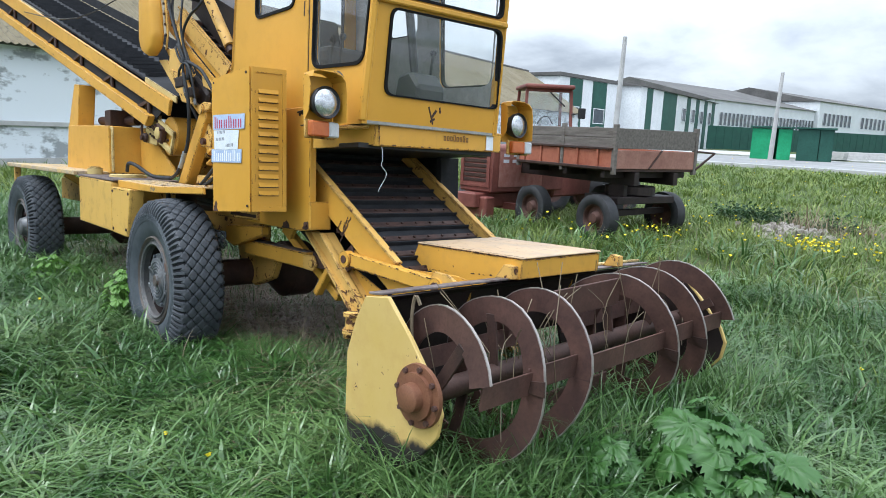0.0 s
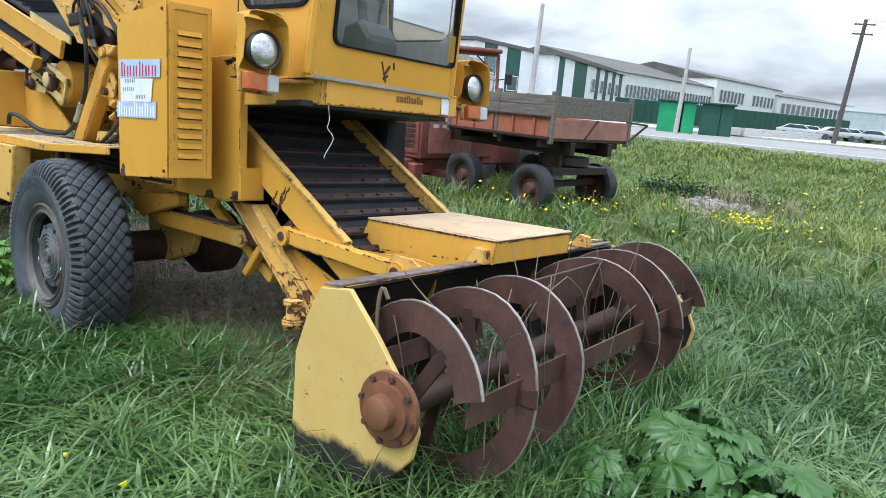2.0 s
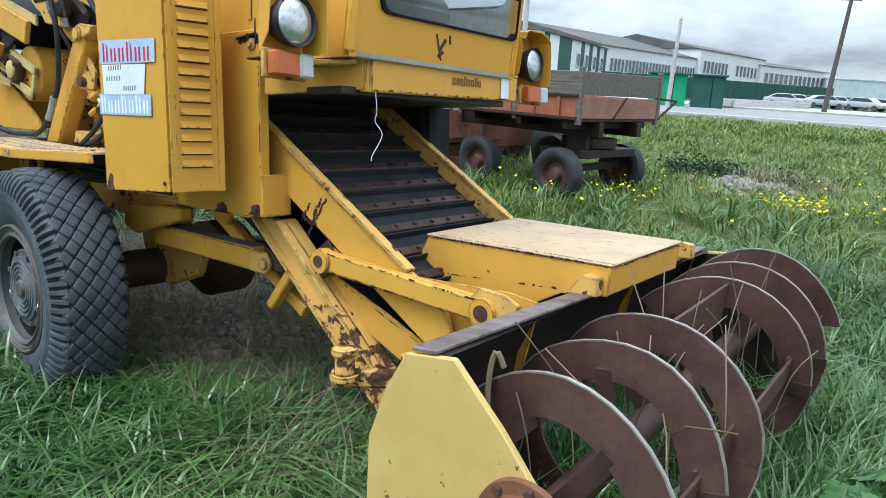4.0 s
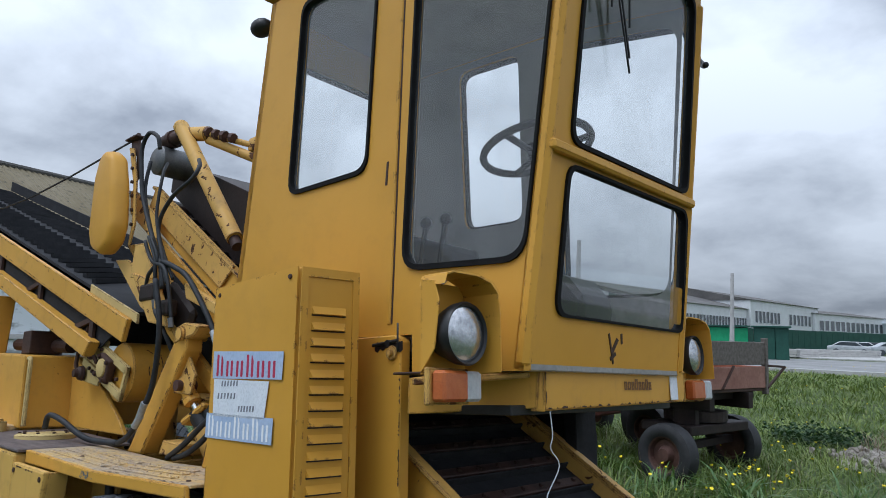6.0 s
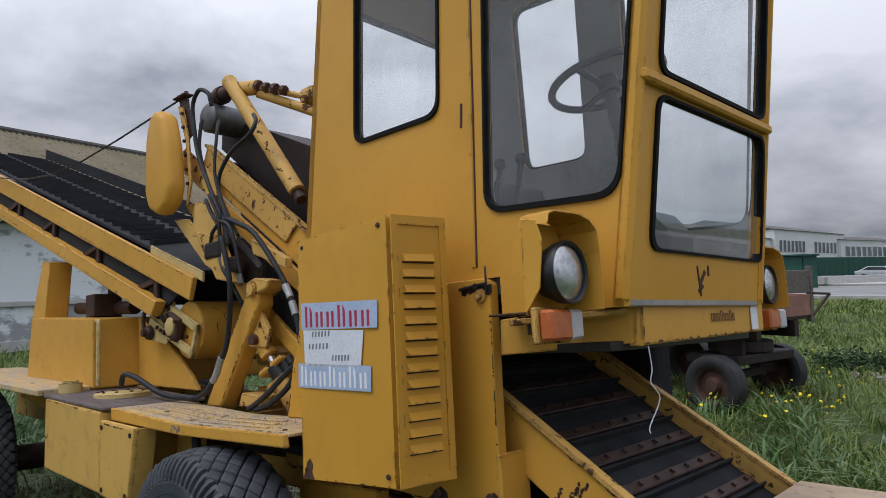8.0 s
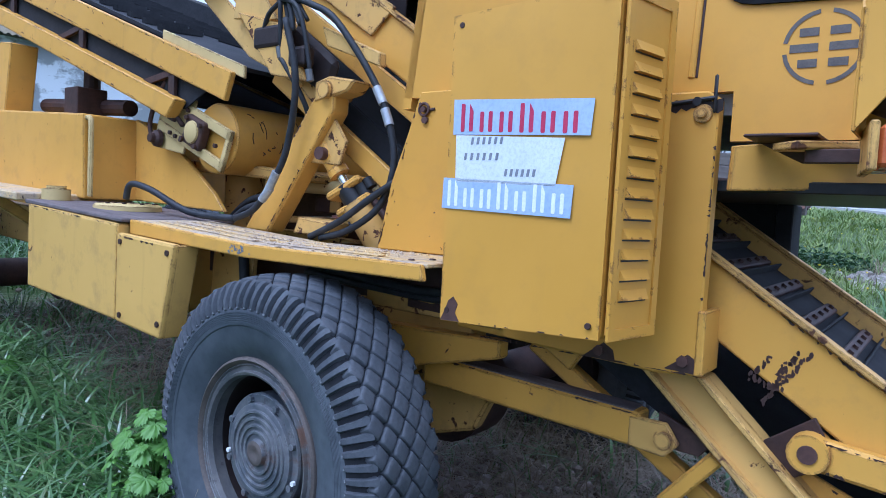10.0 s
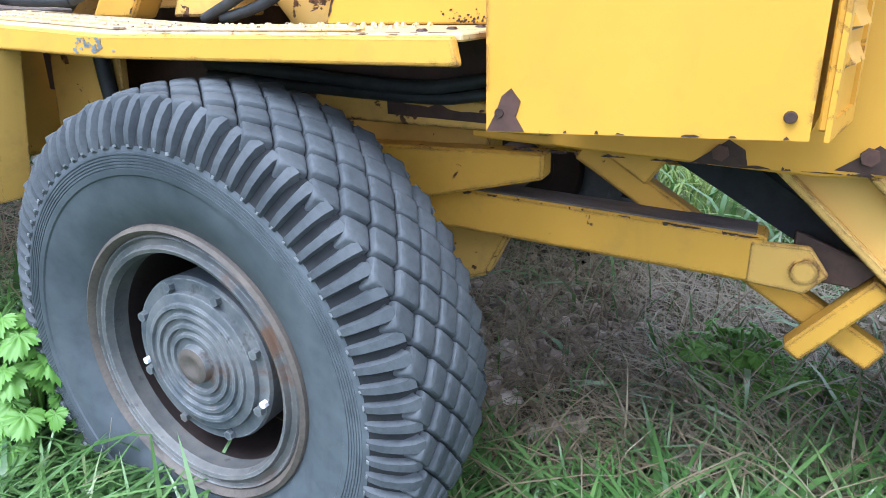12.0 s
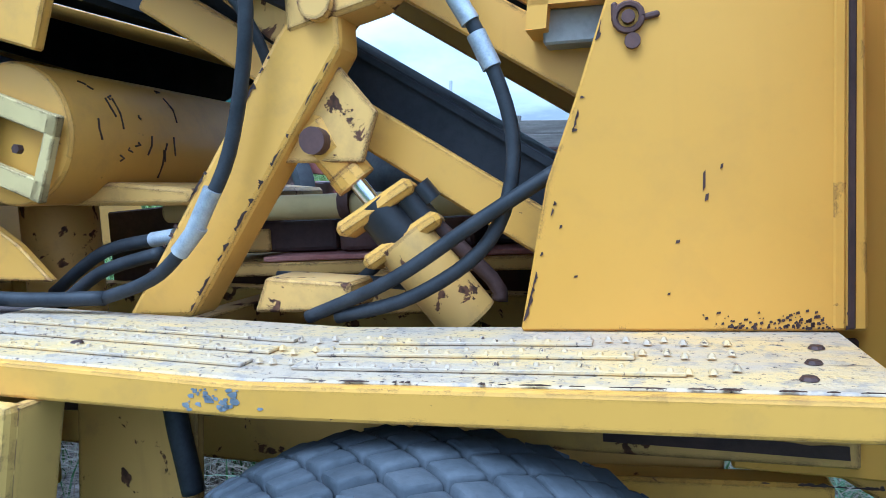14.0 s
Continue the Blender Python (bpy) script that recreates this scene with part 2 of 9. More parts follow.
M_ASPH = plain("grey_road", (0.20, 0.20, 0.20), (0.31, 0.31, 0.31), 0.4, 0.9, 0, 0.3, 0.01)
M_POLEW = plain("weathered_pole_wood", (0.06, 0.05, 0.045), (0.12, 0.105, 0.10), 2, 0.85, 0, 0.4, 0.004, (6, 6, 1))
M_PAPER = plain("white_paper", (0.66, 0.70, 0.78), (0.76, 0.79, 0.85), 14, 0.7, 0, 0.3, 0.002)
M_BLUEP = plain("pale_blue_paper", (0.36, 0.46, 0.66), (0.46, 0.55, 0.73), 10, 0.7, 0, 0.2, 0.001)
M_REDINK = plain("crimson_ink", (0.42, 0.02, 0.07), (0.50, 0.04, 0.10), 30, 0.6, 0, 0.05, 0.001)
M_WHITEINK = plain("white_ink", (0.80, 0.82, 0.86), (0.86, 0.87, 0.9), 30, 0.6, 0, 0.05, 0.001)
M_GREYINK = plain("grey_ink", (0.18, 0.19, 0.23), (0.26, 0.27, 0.31), 30, 0.6, 0, 0.05, 0.001)
M_EMBLEM = plain("dark_stencil", (0.085, 0.075, 0.07), (0.15, 0.13, 0.11), 30, 0.6, 0, 0.05, 0.001)
M_BROWNINK = plain("brown_lettering", (0.16, 0.075, 0.02), (0.22, 0.11, 0.03), 30, 0.6, 0, 0.05, 0.001)
M_AMBER = plain("amber_lens", (0.42, 0.10, 0.025), (0.52, 0.15, 0.04), 25, 0.25, 0, 0.1, 0.001)
M_LENSW = plain("clear_lens", (0.45, 0.47, 0.50), (0.62, 0.64, 0.66), 40, 0.15, 0, 0.3, 0.002)
M_REFLECT = plain("lamp_reflector", (0.42, 0.43, 0.45), (0.74, 0.75, 0.77), 45, 0.24, 0.85, 0.1, 0.001)
M_SEAL = plain("black_rubber_seal", (0.006, 0.006, 0.007), (0.012, 0.012, 0.013), 20, 0.75, 0, 0.1, 0.001, None, 0.15)
M_SEAT = plain("grey_cab_lining", (0.24, 0.235, 0.225), (0.36, 0.35, 0.335), 5, 0.8, 0, 0.2, 0.003)
M_TANKTOP = plain("grimy_deck_sheet", (0.085, 0.070, 0.070), (0.20, 0.16, 0.15), 5, 0.8, 0, 0.6, 0.005, (1, 4, 1))
M_EDGE = plain("worn_bright_edge", (0.26, 0.22, 0.20), (0.46, 0.42, 0.40), 9, 0.4, 0.6, 0.2, 0.001)
M_WORNBEAM = plain("rubbed_brown_steel", (0.085, 0.062, 0.058), (0.30, 0.255, 0.25), 5, 0.5, 0.3, 0.3, 0.002, (1, 3, 1))
M_CARW = plain("silver_car_paint", (0.42, 0.45, 0.48), (0.55, 0.57, 0.60), 0.6, 0.3, 0.3, 0.02, 0.001)


def stone_mat():
    m = Mat("grey_brown_stone", 0.9, 0, 0.3)
    a, b = m.noise(14, 5, 0.6), m.noise(70, 4, 0.6)
    c = m.mix(m.island(), (0.16, 0.12, 0.10), (0.42, 0.36, 0.32))
    m.color(m.mix(m.math("MULTIPLY", m.step(a, 0.45, 0.7), 0.5), c, (0.14, 0.10, 0.075))).bump(b, 0.5, 0.004)
    return m.m


M_STONE = stone_mat()


def deck_paint():
    """Trodden deck: paint rubbed to grey along the walked strips, grit, chips and rust."""
    m = Mat("trodden_deck_paint", 0.65)
    a, b, c0, d = m.noise(4.5, 6, 0.65, (1, 2.2, 1)), m.noise(30, 6, 0.72), m.noise(110, 4, 0.65), m.noise(14, 5, 0.6, (0.25, 3.0, 1))
    c = m.mix(m.step(a, 0.40, 0.58), (0.60, 0.42, 0.17), (0.45, 0.355, 0.245))
    c = m.mix(m.math("MULTIPLY", m.step(b, 0.52, 0.62), 0.6), c, (0.24, 0.21, 0.19))
    c = m.mix(m.step(d, 0.66, 0.70), c, (0.10, 0.065, 0.045))
    c = m.mix(m.step(c0, 0.60, 0.66), c, (0.06, 0.035, 0.028))
    m.color(c).bump(m.math("ADD", b, m.math("MULTIPLY", c0, 0.5)), 0.8, 0.005)
    return m.m


M_DECK = deck_paint()


def barn_wall():
    m = Mat("peeling_whitewash", 0.85)
    a, b = m.noise(0.35, 6, 0.65, (1, 1, 2.5)), m.noise(3, 5, 0.6)
    sx = m.n.new("ShaderNodeSeparateXYZ")
    m.l.new(m.co, sx.inputs[0])
    c = m.mix(m.step(m.math("ADD", m.math("MULTIPLY", a, 0.8), m.math("MULTIPLY", b, 0.2)), 0.49, 0.54), (0.70, 0.74, 0.78), (0.30, 0.32, 0.33))
    m.color(m.mix(m.step(b, 0.68, 0.74), c, (0.22, 0.2, 0.18))).bump(b, 0.3, 0.01)
    return m.m


M_BARN = barn_wall()


def barn_roof():
    m = Mat("mossy_asbestos_sheet", 0.9)
    a, b = m.noise(0.5, 6, 0.65), m.noise(6, 5, 0.6)
    c = m.mix(m.step(a, 0.35, 0.65), (0.155, 0.128, 0.075), (0.215, 0.185, 0.125))
    m.color(m.mix(m.step(b, 0.55, 0.7), c, (0.075, 0.066, 0.048))).bump(b, 0.3, 0.01)
    return m.m


M_BARNROOF = barn_roof()


def glass(name, tint=(0.94, 0.96, 0.965), haze=0.075):
    """A dusty pane: clear, glossy by angle, with a thin film of dirt."""
    m = Mat(name)
    n, l = m.n, m.l
    tr = n.new("ShaderNodeBsdfTransparent"); tr.inputs[0].default_value = (*tint, 1)
    gl = n.new("ShaderNodeBsdfGlossy"); gl.inputs["Roughness"].default_value = 0.03
    fr = n.new("ShaderNodeLayerWeight"); fr.inputs[0].default_value = 0.5
    df = n.new("ShaderNodeBsdfDiffuse"); df.inputs[0].default_value = (0.55, 0.57, 0.60, 1)
    m1, m2 = n.new("ShaderNodeMixShader"), n.new("ShaderNodeMixShader")
    l.new(m.math("ADD", 0.08, m.math("MULTIPLY", m.math("POWER", fr.outputs["Facing"], 4.0), 0.9)), m1.inputs[0]); l.new(tr.outputs[0], m1.inputs[1]); l.new(gl.outputs[0], m1.inputs[2])
    d = m.math("MULTIPLY", m.step(m.noise(3.0, 6, 0.65), 0.25, 0.8), haze * 2)
    l.new(d, m2.inputs[0]); l.new(m1.outputs[0], m2.inputs[1]); l.new(df.outputs[0], m2.inputs[2])
    l.new(m2.outputs[0], n["Material Output"].inputs[0])
    return m.m


M_GLASS = glass("dusty_glass")


def blades(name, low, high, dry, dry_at=0.9, rough=0.5, patchy=0.5, scale=0.8):
    """Leaf blades: every blade its own tone, with broad lighter and darker stands, thin enough to let light through."""
    m = Mat(name, rough, 0, 0.5)
    isl = m.island()
    c = m.mix(isl, low, high)
    c = m.mix(m.step(isl, dry_at, dry_at + 0.02), c, dry)
    stand = m.noise(scale, 4)
    c = m.mix(m.math("MULTIPLY", m.step(stand, 0.40, 0.66), patchy), c, tuple(v * 1.25 for v in high))
    c = m.mix(m.math("MULTIPLY", m.step(m.noise(scale * 3.3, 3), 0.62, 0.42), patchy * 0.6), tuple(v * 0.9 for v in low), c)
    m.color(c)
    tl = m.n.new("ShaderNodeBsdfTranslucent")
    m.l.new(c, tl.inputs[0])
    mx = m.n.new("ShaderNodeMixShader"); mx.inputs[0].default_value = 0.22
    m.l.new(m.p.outputs[0], mx.inputs[1]); m.l.new(tl.outputs[0], mx.inputs[2])
    m.l.new(mx.outputs[0], m.n["Material Output"].inputs[0])
    return m.m


M_GRASS = blades("grass_blades", (0.048, 0.120, 0.025), (0.42, 0.60, 0.235), (0.52, 0.48, 0.28), 0.955, 0.28)
M_GRASS_FAR = blades("meadow_blades", (0.105, 0.17, 0.028), (0.38, 0.43, 0.11), (0.32, 0.29, 0.14), 0.93, 0.5, 0.7, 0.35)
M_STRAW = blades("dry_stalks", (0.19, 0.145, 0.09), (0.58, 0.48, 0.34), (0.5, 0.45, 0.35), 0.8)
M_LEAF = blades("broad_leaves", (0.055, 0.145, 0.032), (0.15, 0.28, 0.075), (0.32, 0.40, 0.09), 0.92, 0.40)
M_FRESH = blades("fresh_weed_leaves", (0.12, 0.26, 0.04), (0.27, 0.44, 0.08), (0.40, 0.44, 0.10), 0.92, 0.5)
M_WEED = blades("dark_weed_leaves", (0.018, 0.055, 0.014), (0.06, 0.13, 0.03), (0.16, 0.17, 0.06), 0.95, 0.55)
M_DANDEL = plain("dandelion_yellow", (0.75, 0.60, 0.01), (0.85, 0.70, 0.03), 30, 0.7, 0, 0.1, 0.001)


def earth():
    m = Mat("meadow_soil", 0.95, 0, 0.2)
    a, b, c0 = m.noise(0.25, 4), m.noise(2.5, 6, 0.65), m.noise(18, 5, 0.65)
    c = m.mix(m.step(a, 0.35, 0.65), (0.035, 0.060, 0.016), (0.065, 0.095, 0.028))
    c = m.mix(m.math("MULTIPLY", m.step(b, 0.5, 0.7), 0.5), c, (0.09, 0.07, 0.045))
    c = m.mix(m.math("MULTIPLY", m.step(c0, 0.5, 0.75), 0.5), c, (0.16, 0.2, 0.07))
    m.color(c).bump(c0, 0.6, 0.02)
    return m.m


M_EARTH = earth()
M_DIRT = plain("bare_grey_soil", (0.060, 0.045, 0.034), (0.18, 0.138, 0.105), 9, 0.95, 0, 0.8, 0.02)

# ---------------------------------------------------------------- mesh helpers


def V(*a):
    return Vector(a)


def bm_new():
    return bmesh.new()


def put(name, bm, mat, parent=None, label="", smooth=False, m=None):
    """Links a bmesh as one mesh object."""
    me = bpy.data.meshes.new(name)
    bmesh.ops.recalc_face_normals(bm, faces=bm.faces)
    bm.to_mesh(me)
    bm.free()
    for k in (mat if isinstance(mat, (list, tuple)) else [mat]):
        me.materials.append(k)
    if smooth:
        me.shade_smooth() if smooth is True else me.set_sharp_from_angle(angle=radians(smooth))
        if smooth is not True:
            for f in me.polygons:
                f.use_smooth = True
    ob = new(name, me)
    if parent:
        ob.parent = parent
    if m:
        ob.matrix_basis = m
    if label:
        tagged(ob, label)
    return ob


def part(name, bm, mat, parent, label="", smooth=False):
    return put(name, bm, mat, parent, label, smooth)


def poly_extrude(bm, pts, vec, bevel=0.0, segs=1):
    """A flat polygon of 3D points, extruded by vec."""
    vs = [bm.verts.new(p) for p in pts]
    f = bm.faces.new(vs)
    ext = bmesh.ops.extrude_face_region(bm, geom=[f])
    nv = [g for g in ext["geom"] if isinstance(g, bmesh.types.BMVert)]
    bmesh.ops.translate(bm, verts=nv, vec=Vector(vec))
    if bevel:
        es = list({e for v in vs + nv for e in v.link_edges})
        bmesh.ops.bevel(bm, geom=es, offset=bevel, segments=segs, profile=0.5, affect="EDGES", clamp_overlap=True)
    return bm


def prism(bm, pts, y0, y1, bevel=0.004, segs=1):
    """A side-view polygon (x, z), extruded across from y0 to y1."""
    return poly_extrude(bm, [(x, y0, z) for x, z in pts], (0, y1 - y0, 0), bevel, segs)


def box(bm, x0, x1, y0, y1, z0, z1, bevel=0.004, segs=1):
    return poly_extrude(bm, [(x0, y0, z0), (x1, y0, z0), (x1, y1, z0), (x0, y1, z0)], (0, 0, z1 - z0), bevel, segs)


def beam(bm, p, q, w, h, side=(0, 1, 0), bevel=0.004):
    """A box beam from p to q: w along side, h across it."""
    p, q = Vector(p), Vector(q)
    d = (q - p).normalized()
    s = Vector(side)
    s = (s - d * s.dot(d)).normalized()
    n = d.cross(s)
    c = [p + s * a * w / 2 + n * b * h / 2 for a, b in ((-1, -1), (1, -1), (1, 1), (-1, 1))]
    return poly_extrude(bm, c, q - p, bevel)


def ring_pts(c, d, r, seg, up=None):
    d = Vector(d).normalized()
    a = d.orthogonal().normalized() if up is None else (Vector(up) - d * Vector(up).dot(d)).normalized()
    b = d.cross(a)
    return [Vector(c) + r * (math.cos(t) * a + math.sin(t) * b) for t in (2 * math.pi * i / seg for i in range(seg))]


def tube(bm, pts, r, seg=10, smooth=4, cap=True):
    """A round tube along a curve through pts."""
    P = [Vector(p) for p in pts]
    if smooth and len(P) > 2:
        Q = []
        for i in range(len(P) - 1):
            a, b, c, d = P[max(i - 1, 0)], P[i], P[i + 1], P[min(i + 2, len(P) - 1)]
            for k in range(smooth):
                t = k / smooth
                Q.append(0.5 * (2 * b + (c - a) * t + (2 * a - 5 * b + 4 * c - d) * t * t + (3 * b - a - 3 * c + d) * t ** 3))
        P = Q + [P[-1]]
    up = None
    rows = []
    for i, p in enumerate(P):
        d = (P[min(i + 1, len(P) - 1)] - P[max(i - 1, 0)]).normalized()
        if up is None:
            up = d.orthogonal()
        up = (up - d * up.dot(d)).normalized()
        rows.append([bm.verts.new(v) for v in ring_pts(p, d, r if not callable(r) else r(i / (len(P) - 1)), seg, up)])
    for a, b in zip(rows, rows[1:]):
        for i in range(seg):
            bm.faces.new((a[i], a[(i + 1) % seg], b[(i + 1) % seg], b[i]))
    if cap:
        bm.faces.new(rows[0][::-1])
        bm.faces.new(rows[-1])
    return bm


def cyl(bm, p, q, r, seg=20, r2=None):
    p, q = Vector(p), Vector(q)
    d = q - p
    a = [bm.verts.new(v) for v in ring_pts(p, d, r, seg)]
    b = [bm.verts.new(v) for v in ring_pts(q, d, r if r2 is None else r2, seg)]
    for i in range(seg):
        bm.faces.new((a[i], a[(i + 1) % seg], b[(i + 1) % seg], b[i]))
    bm.faces.new(a[::-1])
    bm.faces.new(b)
    return bm


def lathe(bm, prof, seg=48, m=None, closed=False):
    """A profile of (y, r) turned round the y axis."""
    m = m or Matrix()
    rows = []
    for k in range(seg):
        t = 2 * math.pi * k / seg
        rows.append([bm.verts.new(m @ Vector((r * math.sin(t), y, r * math.cos(t)))) for y, r in prof])
    n = len(prof)
    for k in range(seg):
        a, b = rows[k], rows[(k + 1) % seg]
        for i in range(n if closed else n - 1):
            j = (i + 1) % n
            if (prof[i][1] > 1e-6) or (prof[j][1] > 1e-6):
                bm.faces.new((a[i], a[j], b[j], b[i]))
    bmesh.ops.remove_doubles(bm, verts=bm.verts, dist=1e-5)
    return bm


def bolt(bm, c, d, r=0.012, h=0.01):
    d = Vector(d).normalized()
    return cyl(bm, Vector(c) - d * 0.002, Vector(c) + d * h, r, 6)


def rounded(quad, r, seg=5):
    """A 2D polygon with rounded corners."""
    out, n = [], len(quad)
    for i in range(n):
        a, b, c = (Vector(quad[(i + k - 1) % n]) for k in range(3))
        u, v = (a - b).normalized(), (c - b).normalized()
        p, q = b + u * r, b + v * r
        for k in range(seg + 1):
            t = k / seg
            out.append((1 - t) ** 2 * p + 2 * t * (1 - t) * b + t * t * q)
    return out


def inside(p, loop):
    """Whether a 2D point lies in a closed loop."""
    hit, n = False, len(loop)
    for i in range(n):
        a, b = loop[i], loop[(i + 1) % n]
        if (a[1] > p[1]) != (b[1] > p[1]) and p[0] < (b[0] - a[0]) * (p[1] - a[1]) / (b[1] - a[1]) + a[0]:
            hit = not hit
    return hit


def holed(bm, outline, holes, to3d, vec):
    """A flat sheet with holes, given in 2D, mapped by to3d and thickened by vec."""
    pts, es = [], []
    for loop in [outline] + holes:
        k, n = len(pts), len(loop)
        pts += [Vector(p) for p in loop]
        es += [(k + i, k + (i + 1) % n) for i in range(n)]
    co, _, fs, *_ = geometry.delaunay_2d_cdt(pts, es, [], 0, 1e-6)
    vs = [bm.verts.new(to3d(*p)) for p in co]
    faces = []
    for f in fs:
        c = sum((co[i] for i in f), Vector((0, 0))) / len(f)
        if inside(c, outline) and not any(inside(c, h) for h in holes):
            faces.append(bm.faces.new([vs[i] for i in f]))
    bmesh.ops.delete(bm, geom=[v for v in bm.verts if not v.link_faces], context="VERTS")
    ext = bmesh.ops.extrude_face_region(bm, geom=faces)
    bmesh.ops.translate(bm, verts=[g for g in ext["geom"] if isinstance(g, bmesh.types.BMVert)], vec=Vector(vec))
    return bm


def frame_ring(bm, loop_out, loop_in, to3d, vec):
    """A closed band between two like loops, thickened by vec."""
    n = len(loop_out)
    vec = Vector(vec)
    a = [bm.verts.new(to3d(*p)) for p in loop_out]
    b = [bm.verts.new(to3d(*p)) for p in loop_in]
    c = [bm.verts.new(v.co + vec) for v in a]
    d = [bm.verts.new(v.co + vec) for v in b]
    for i in range(n):
        j = (i + 1) % n
        bm.faces.new((a[i], a[j], b[j], b[i]))
        bm.faces.new((c[i], d[i], d[j], c[j]))
        bm.faces.new((a[i], c[i], c[j], a[j]))
        bm.faces.new((b[i], b[j], d[j], d[i]))
    return bm


def split(name, bm, mat, parent, label="", smooth=False):
    """Links every loose piece of a bmesh as a part of its own."""
    bm.verts.ensure_lookup_table()
    todo, made = set(bm.verts), []
    while todo:
        stack, island = [todo.pop()], []
        while stack:
            v = stack.pop()
            island.append(v)
            for e in v.link_edges:
                o = e.other_vert(v)
                if o in todo:
                    todo.remove(o)
                    stack.append(o)
        b = bm_new()
        new_v = {v: b.verts.new(v.co) for v in island}
        for f in {f for v in island for f in v.link_faces}:
            b.faces.new([new_v[v] for v in f.verts])
        made.append(part(name, b, mat, parent, label, smooth))
    bm.free()
    return made


def thing(name, label, category, m=None, group=""):
    e = new(name)
    e.empty_display_size = 0.2
    tagged(e, label, category, group)
    if m:
        e.matrix_basis = m
    return e

# ---------------------------------------------------------------- the snow loader, built in its own axes
# x ahead, y from its near side to the far side, z up; the near front wheel stands at x = y = 0
loader = thing("snow_loader", "old yellow snow loader with rusty auger feeder, standing in tall grass", "snow loader", LEVEL)

TYRE_R, TYRE_W = 0.545, 0.31


def tyre_mesh():
    bm = bm_new()
    side = [(-0.098, 0.268), (-0.118, 0.285), (-0.124, 0.296), (-0.140, 0.325), (-0.1505, 0.360), (-0.1545, 0.392), (-0.1575, 0.3945), (-0.1580, 0.399)]
    for i in range(6):
        r = 0.403 + i * 0.0055
        side += [(-0.1590, r), (-0.1590, r + 0.0030), (-0.1574, r + 0.0036), (-0.1574, r + 0.0050)]
    side += [(-0.1560, 0.438), (-0.1535, 0.445)]
    lathe(bm, side, 84)
    lathe(bm, [(-y, r) for y, r in side[::-1]], 84)
    return bm


def crown_mesh():
    bm = bm_new()
    half = [(-0.1535, 0.444), (-0.143, 0.472), (-0.130, 0.498), (-0.112, 0.514)]
    lathe(bm, half + [(0.0, 0.522)] + [(-y, r) for y, r in half[::-1]], 72)
    return bm


TIPS = ((-0.95, -0.05), (-0.55, -0.47), (-0.06, -0.94), (0.06, -0.94), (0.55, -0.47), (0.95, -0.05), (0.95, 0.05), (0.55, 0.47), (0.06, 0.94), (-0.06, 0.94), (-0.55, 0.47), (-0.95, 0.05))


def tread_mesh():
    """Pillowed diamond blocks with narrow grooves over the crown, narrow lugs down both shoulders."""
    bm = bm_new()
    n = 42
    p = 2 * math.pi / n

    def at(a, y, r):
        return (r * math.sin(a), y, r * math.cos(a))

    rnd = random.Random(4)
    for row in range(7):
        y = (row - 3) * 0.0335
        drop = 0.0016 * (row - 3) ** 2
        for k in range(n):
            a = (k + 0.5 * (row % 2)) * p
            da, dy = p * 0.5, 0.0335
            rr = TYRE_R - drop - rnd.random() * 0.0025
            tw = rnd.uniform(-0.03, 0.03)
            rows = []
            for q, r in ((0.97, 0.512 - drop), (0.925, rr - 0.006), (0.84, rr - 0.0012), (0.55, rr + 0.0008)):
                rows.append([bm.verts.new(at(a + (sx + tw * sy) * da * q, y + sy * dy * q, r)) for sx, sy in TIPS])
            bm.faces.new(rows[3])
            m = len(TIPS)
            for u, v in zip(rows, rows[1:]):
                for i in range(m):
                    j = (i + 1) % m
                    bm.faces.new((u[i], u[j], v[j], v[i]))
    prof = [(0.1150, TYRE_R - 0.017), (0.1300, TYRE_R - 0.026), (0.1440, 0.500), (0.1560, 0.474), (0.1600, 0.452), (0.1585, 0.443)]
    deep = [(0.1110, 0.508), (0.1180, 0.502), (0.1290, 0.484), (0.1420, 0.462), (0.1500, 0.446), (0.1535, 0.438)]
    for sgn in (-1, 1):
        for k in range(84):
            a = (k + 0.5) * 2 * math.pi / 84 + rnd.uniform(-0.002, 0.002)
            w = 0.0185 + 0.0025 * rnd.random()
            top = rnd.uniform(-0.003, 0.002)
            wid = [1.35, 1.15, 1.0, 0.95, 0.9, 0.8]
            cols = []
            for f, sel in ((-1.25, deep), (-0.72, prof), (0.72, prof), (1.25, deep)):
                cols.append([bm.verts.new(at(a + f * w * q, sgn * y, r + (top if i == 0 else 0))) for i, ((y, r), q) in enumerate(zip(sel, wid))])
            for u, v in zip(cols, cols[1:]):
                for i in range(5):
                    bm.faces.new((u[i], v[i], v[i + 1], u[i + 1]))
            bm.faces.new([c[0] for c in cols])
            bm.faces.new([c[5] for c in cols][::-1])
    return bm


def scuff_mesh():
    """Small pale worn spots where the lugs end on the outer sidewall."""
    bm = bm_new()
    rnd = random.Random(14)
    for k in range(84):
        a = (k + 0.5) * 2 * math.pi / 84 + rnd.uniform(-0.006, 0.006)
        w, h = rnd.uniform(0.004, 0.012), rnd.uniform(0.0015, 0.004)
        c = [(-w, 0.446 - h), (w, 0.446 - h * 0.6), (w * 0.8, 0.446 + h), (-w * 0.7, 0.446 + h * 0.8)]
        vs = [bm.verts.new((r * math.sin(a + d), -0.1612, r * math.cos(a + d))) for d, r in c]
        lo = [bm.verts.new((r * math.sin(a + d), -0.1570, r * math.cos(a + d))) for d, r in c]
        bm.faces.new(vs)
        for i in range(4):
            j = (i + 1) % 4
            bm.faces.new((vs[i], vs[j], lo[j], lo[i]))
    return bm


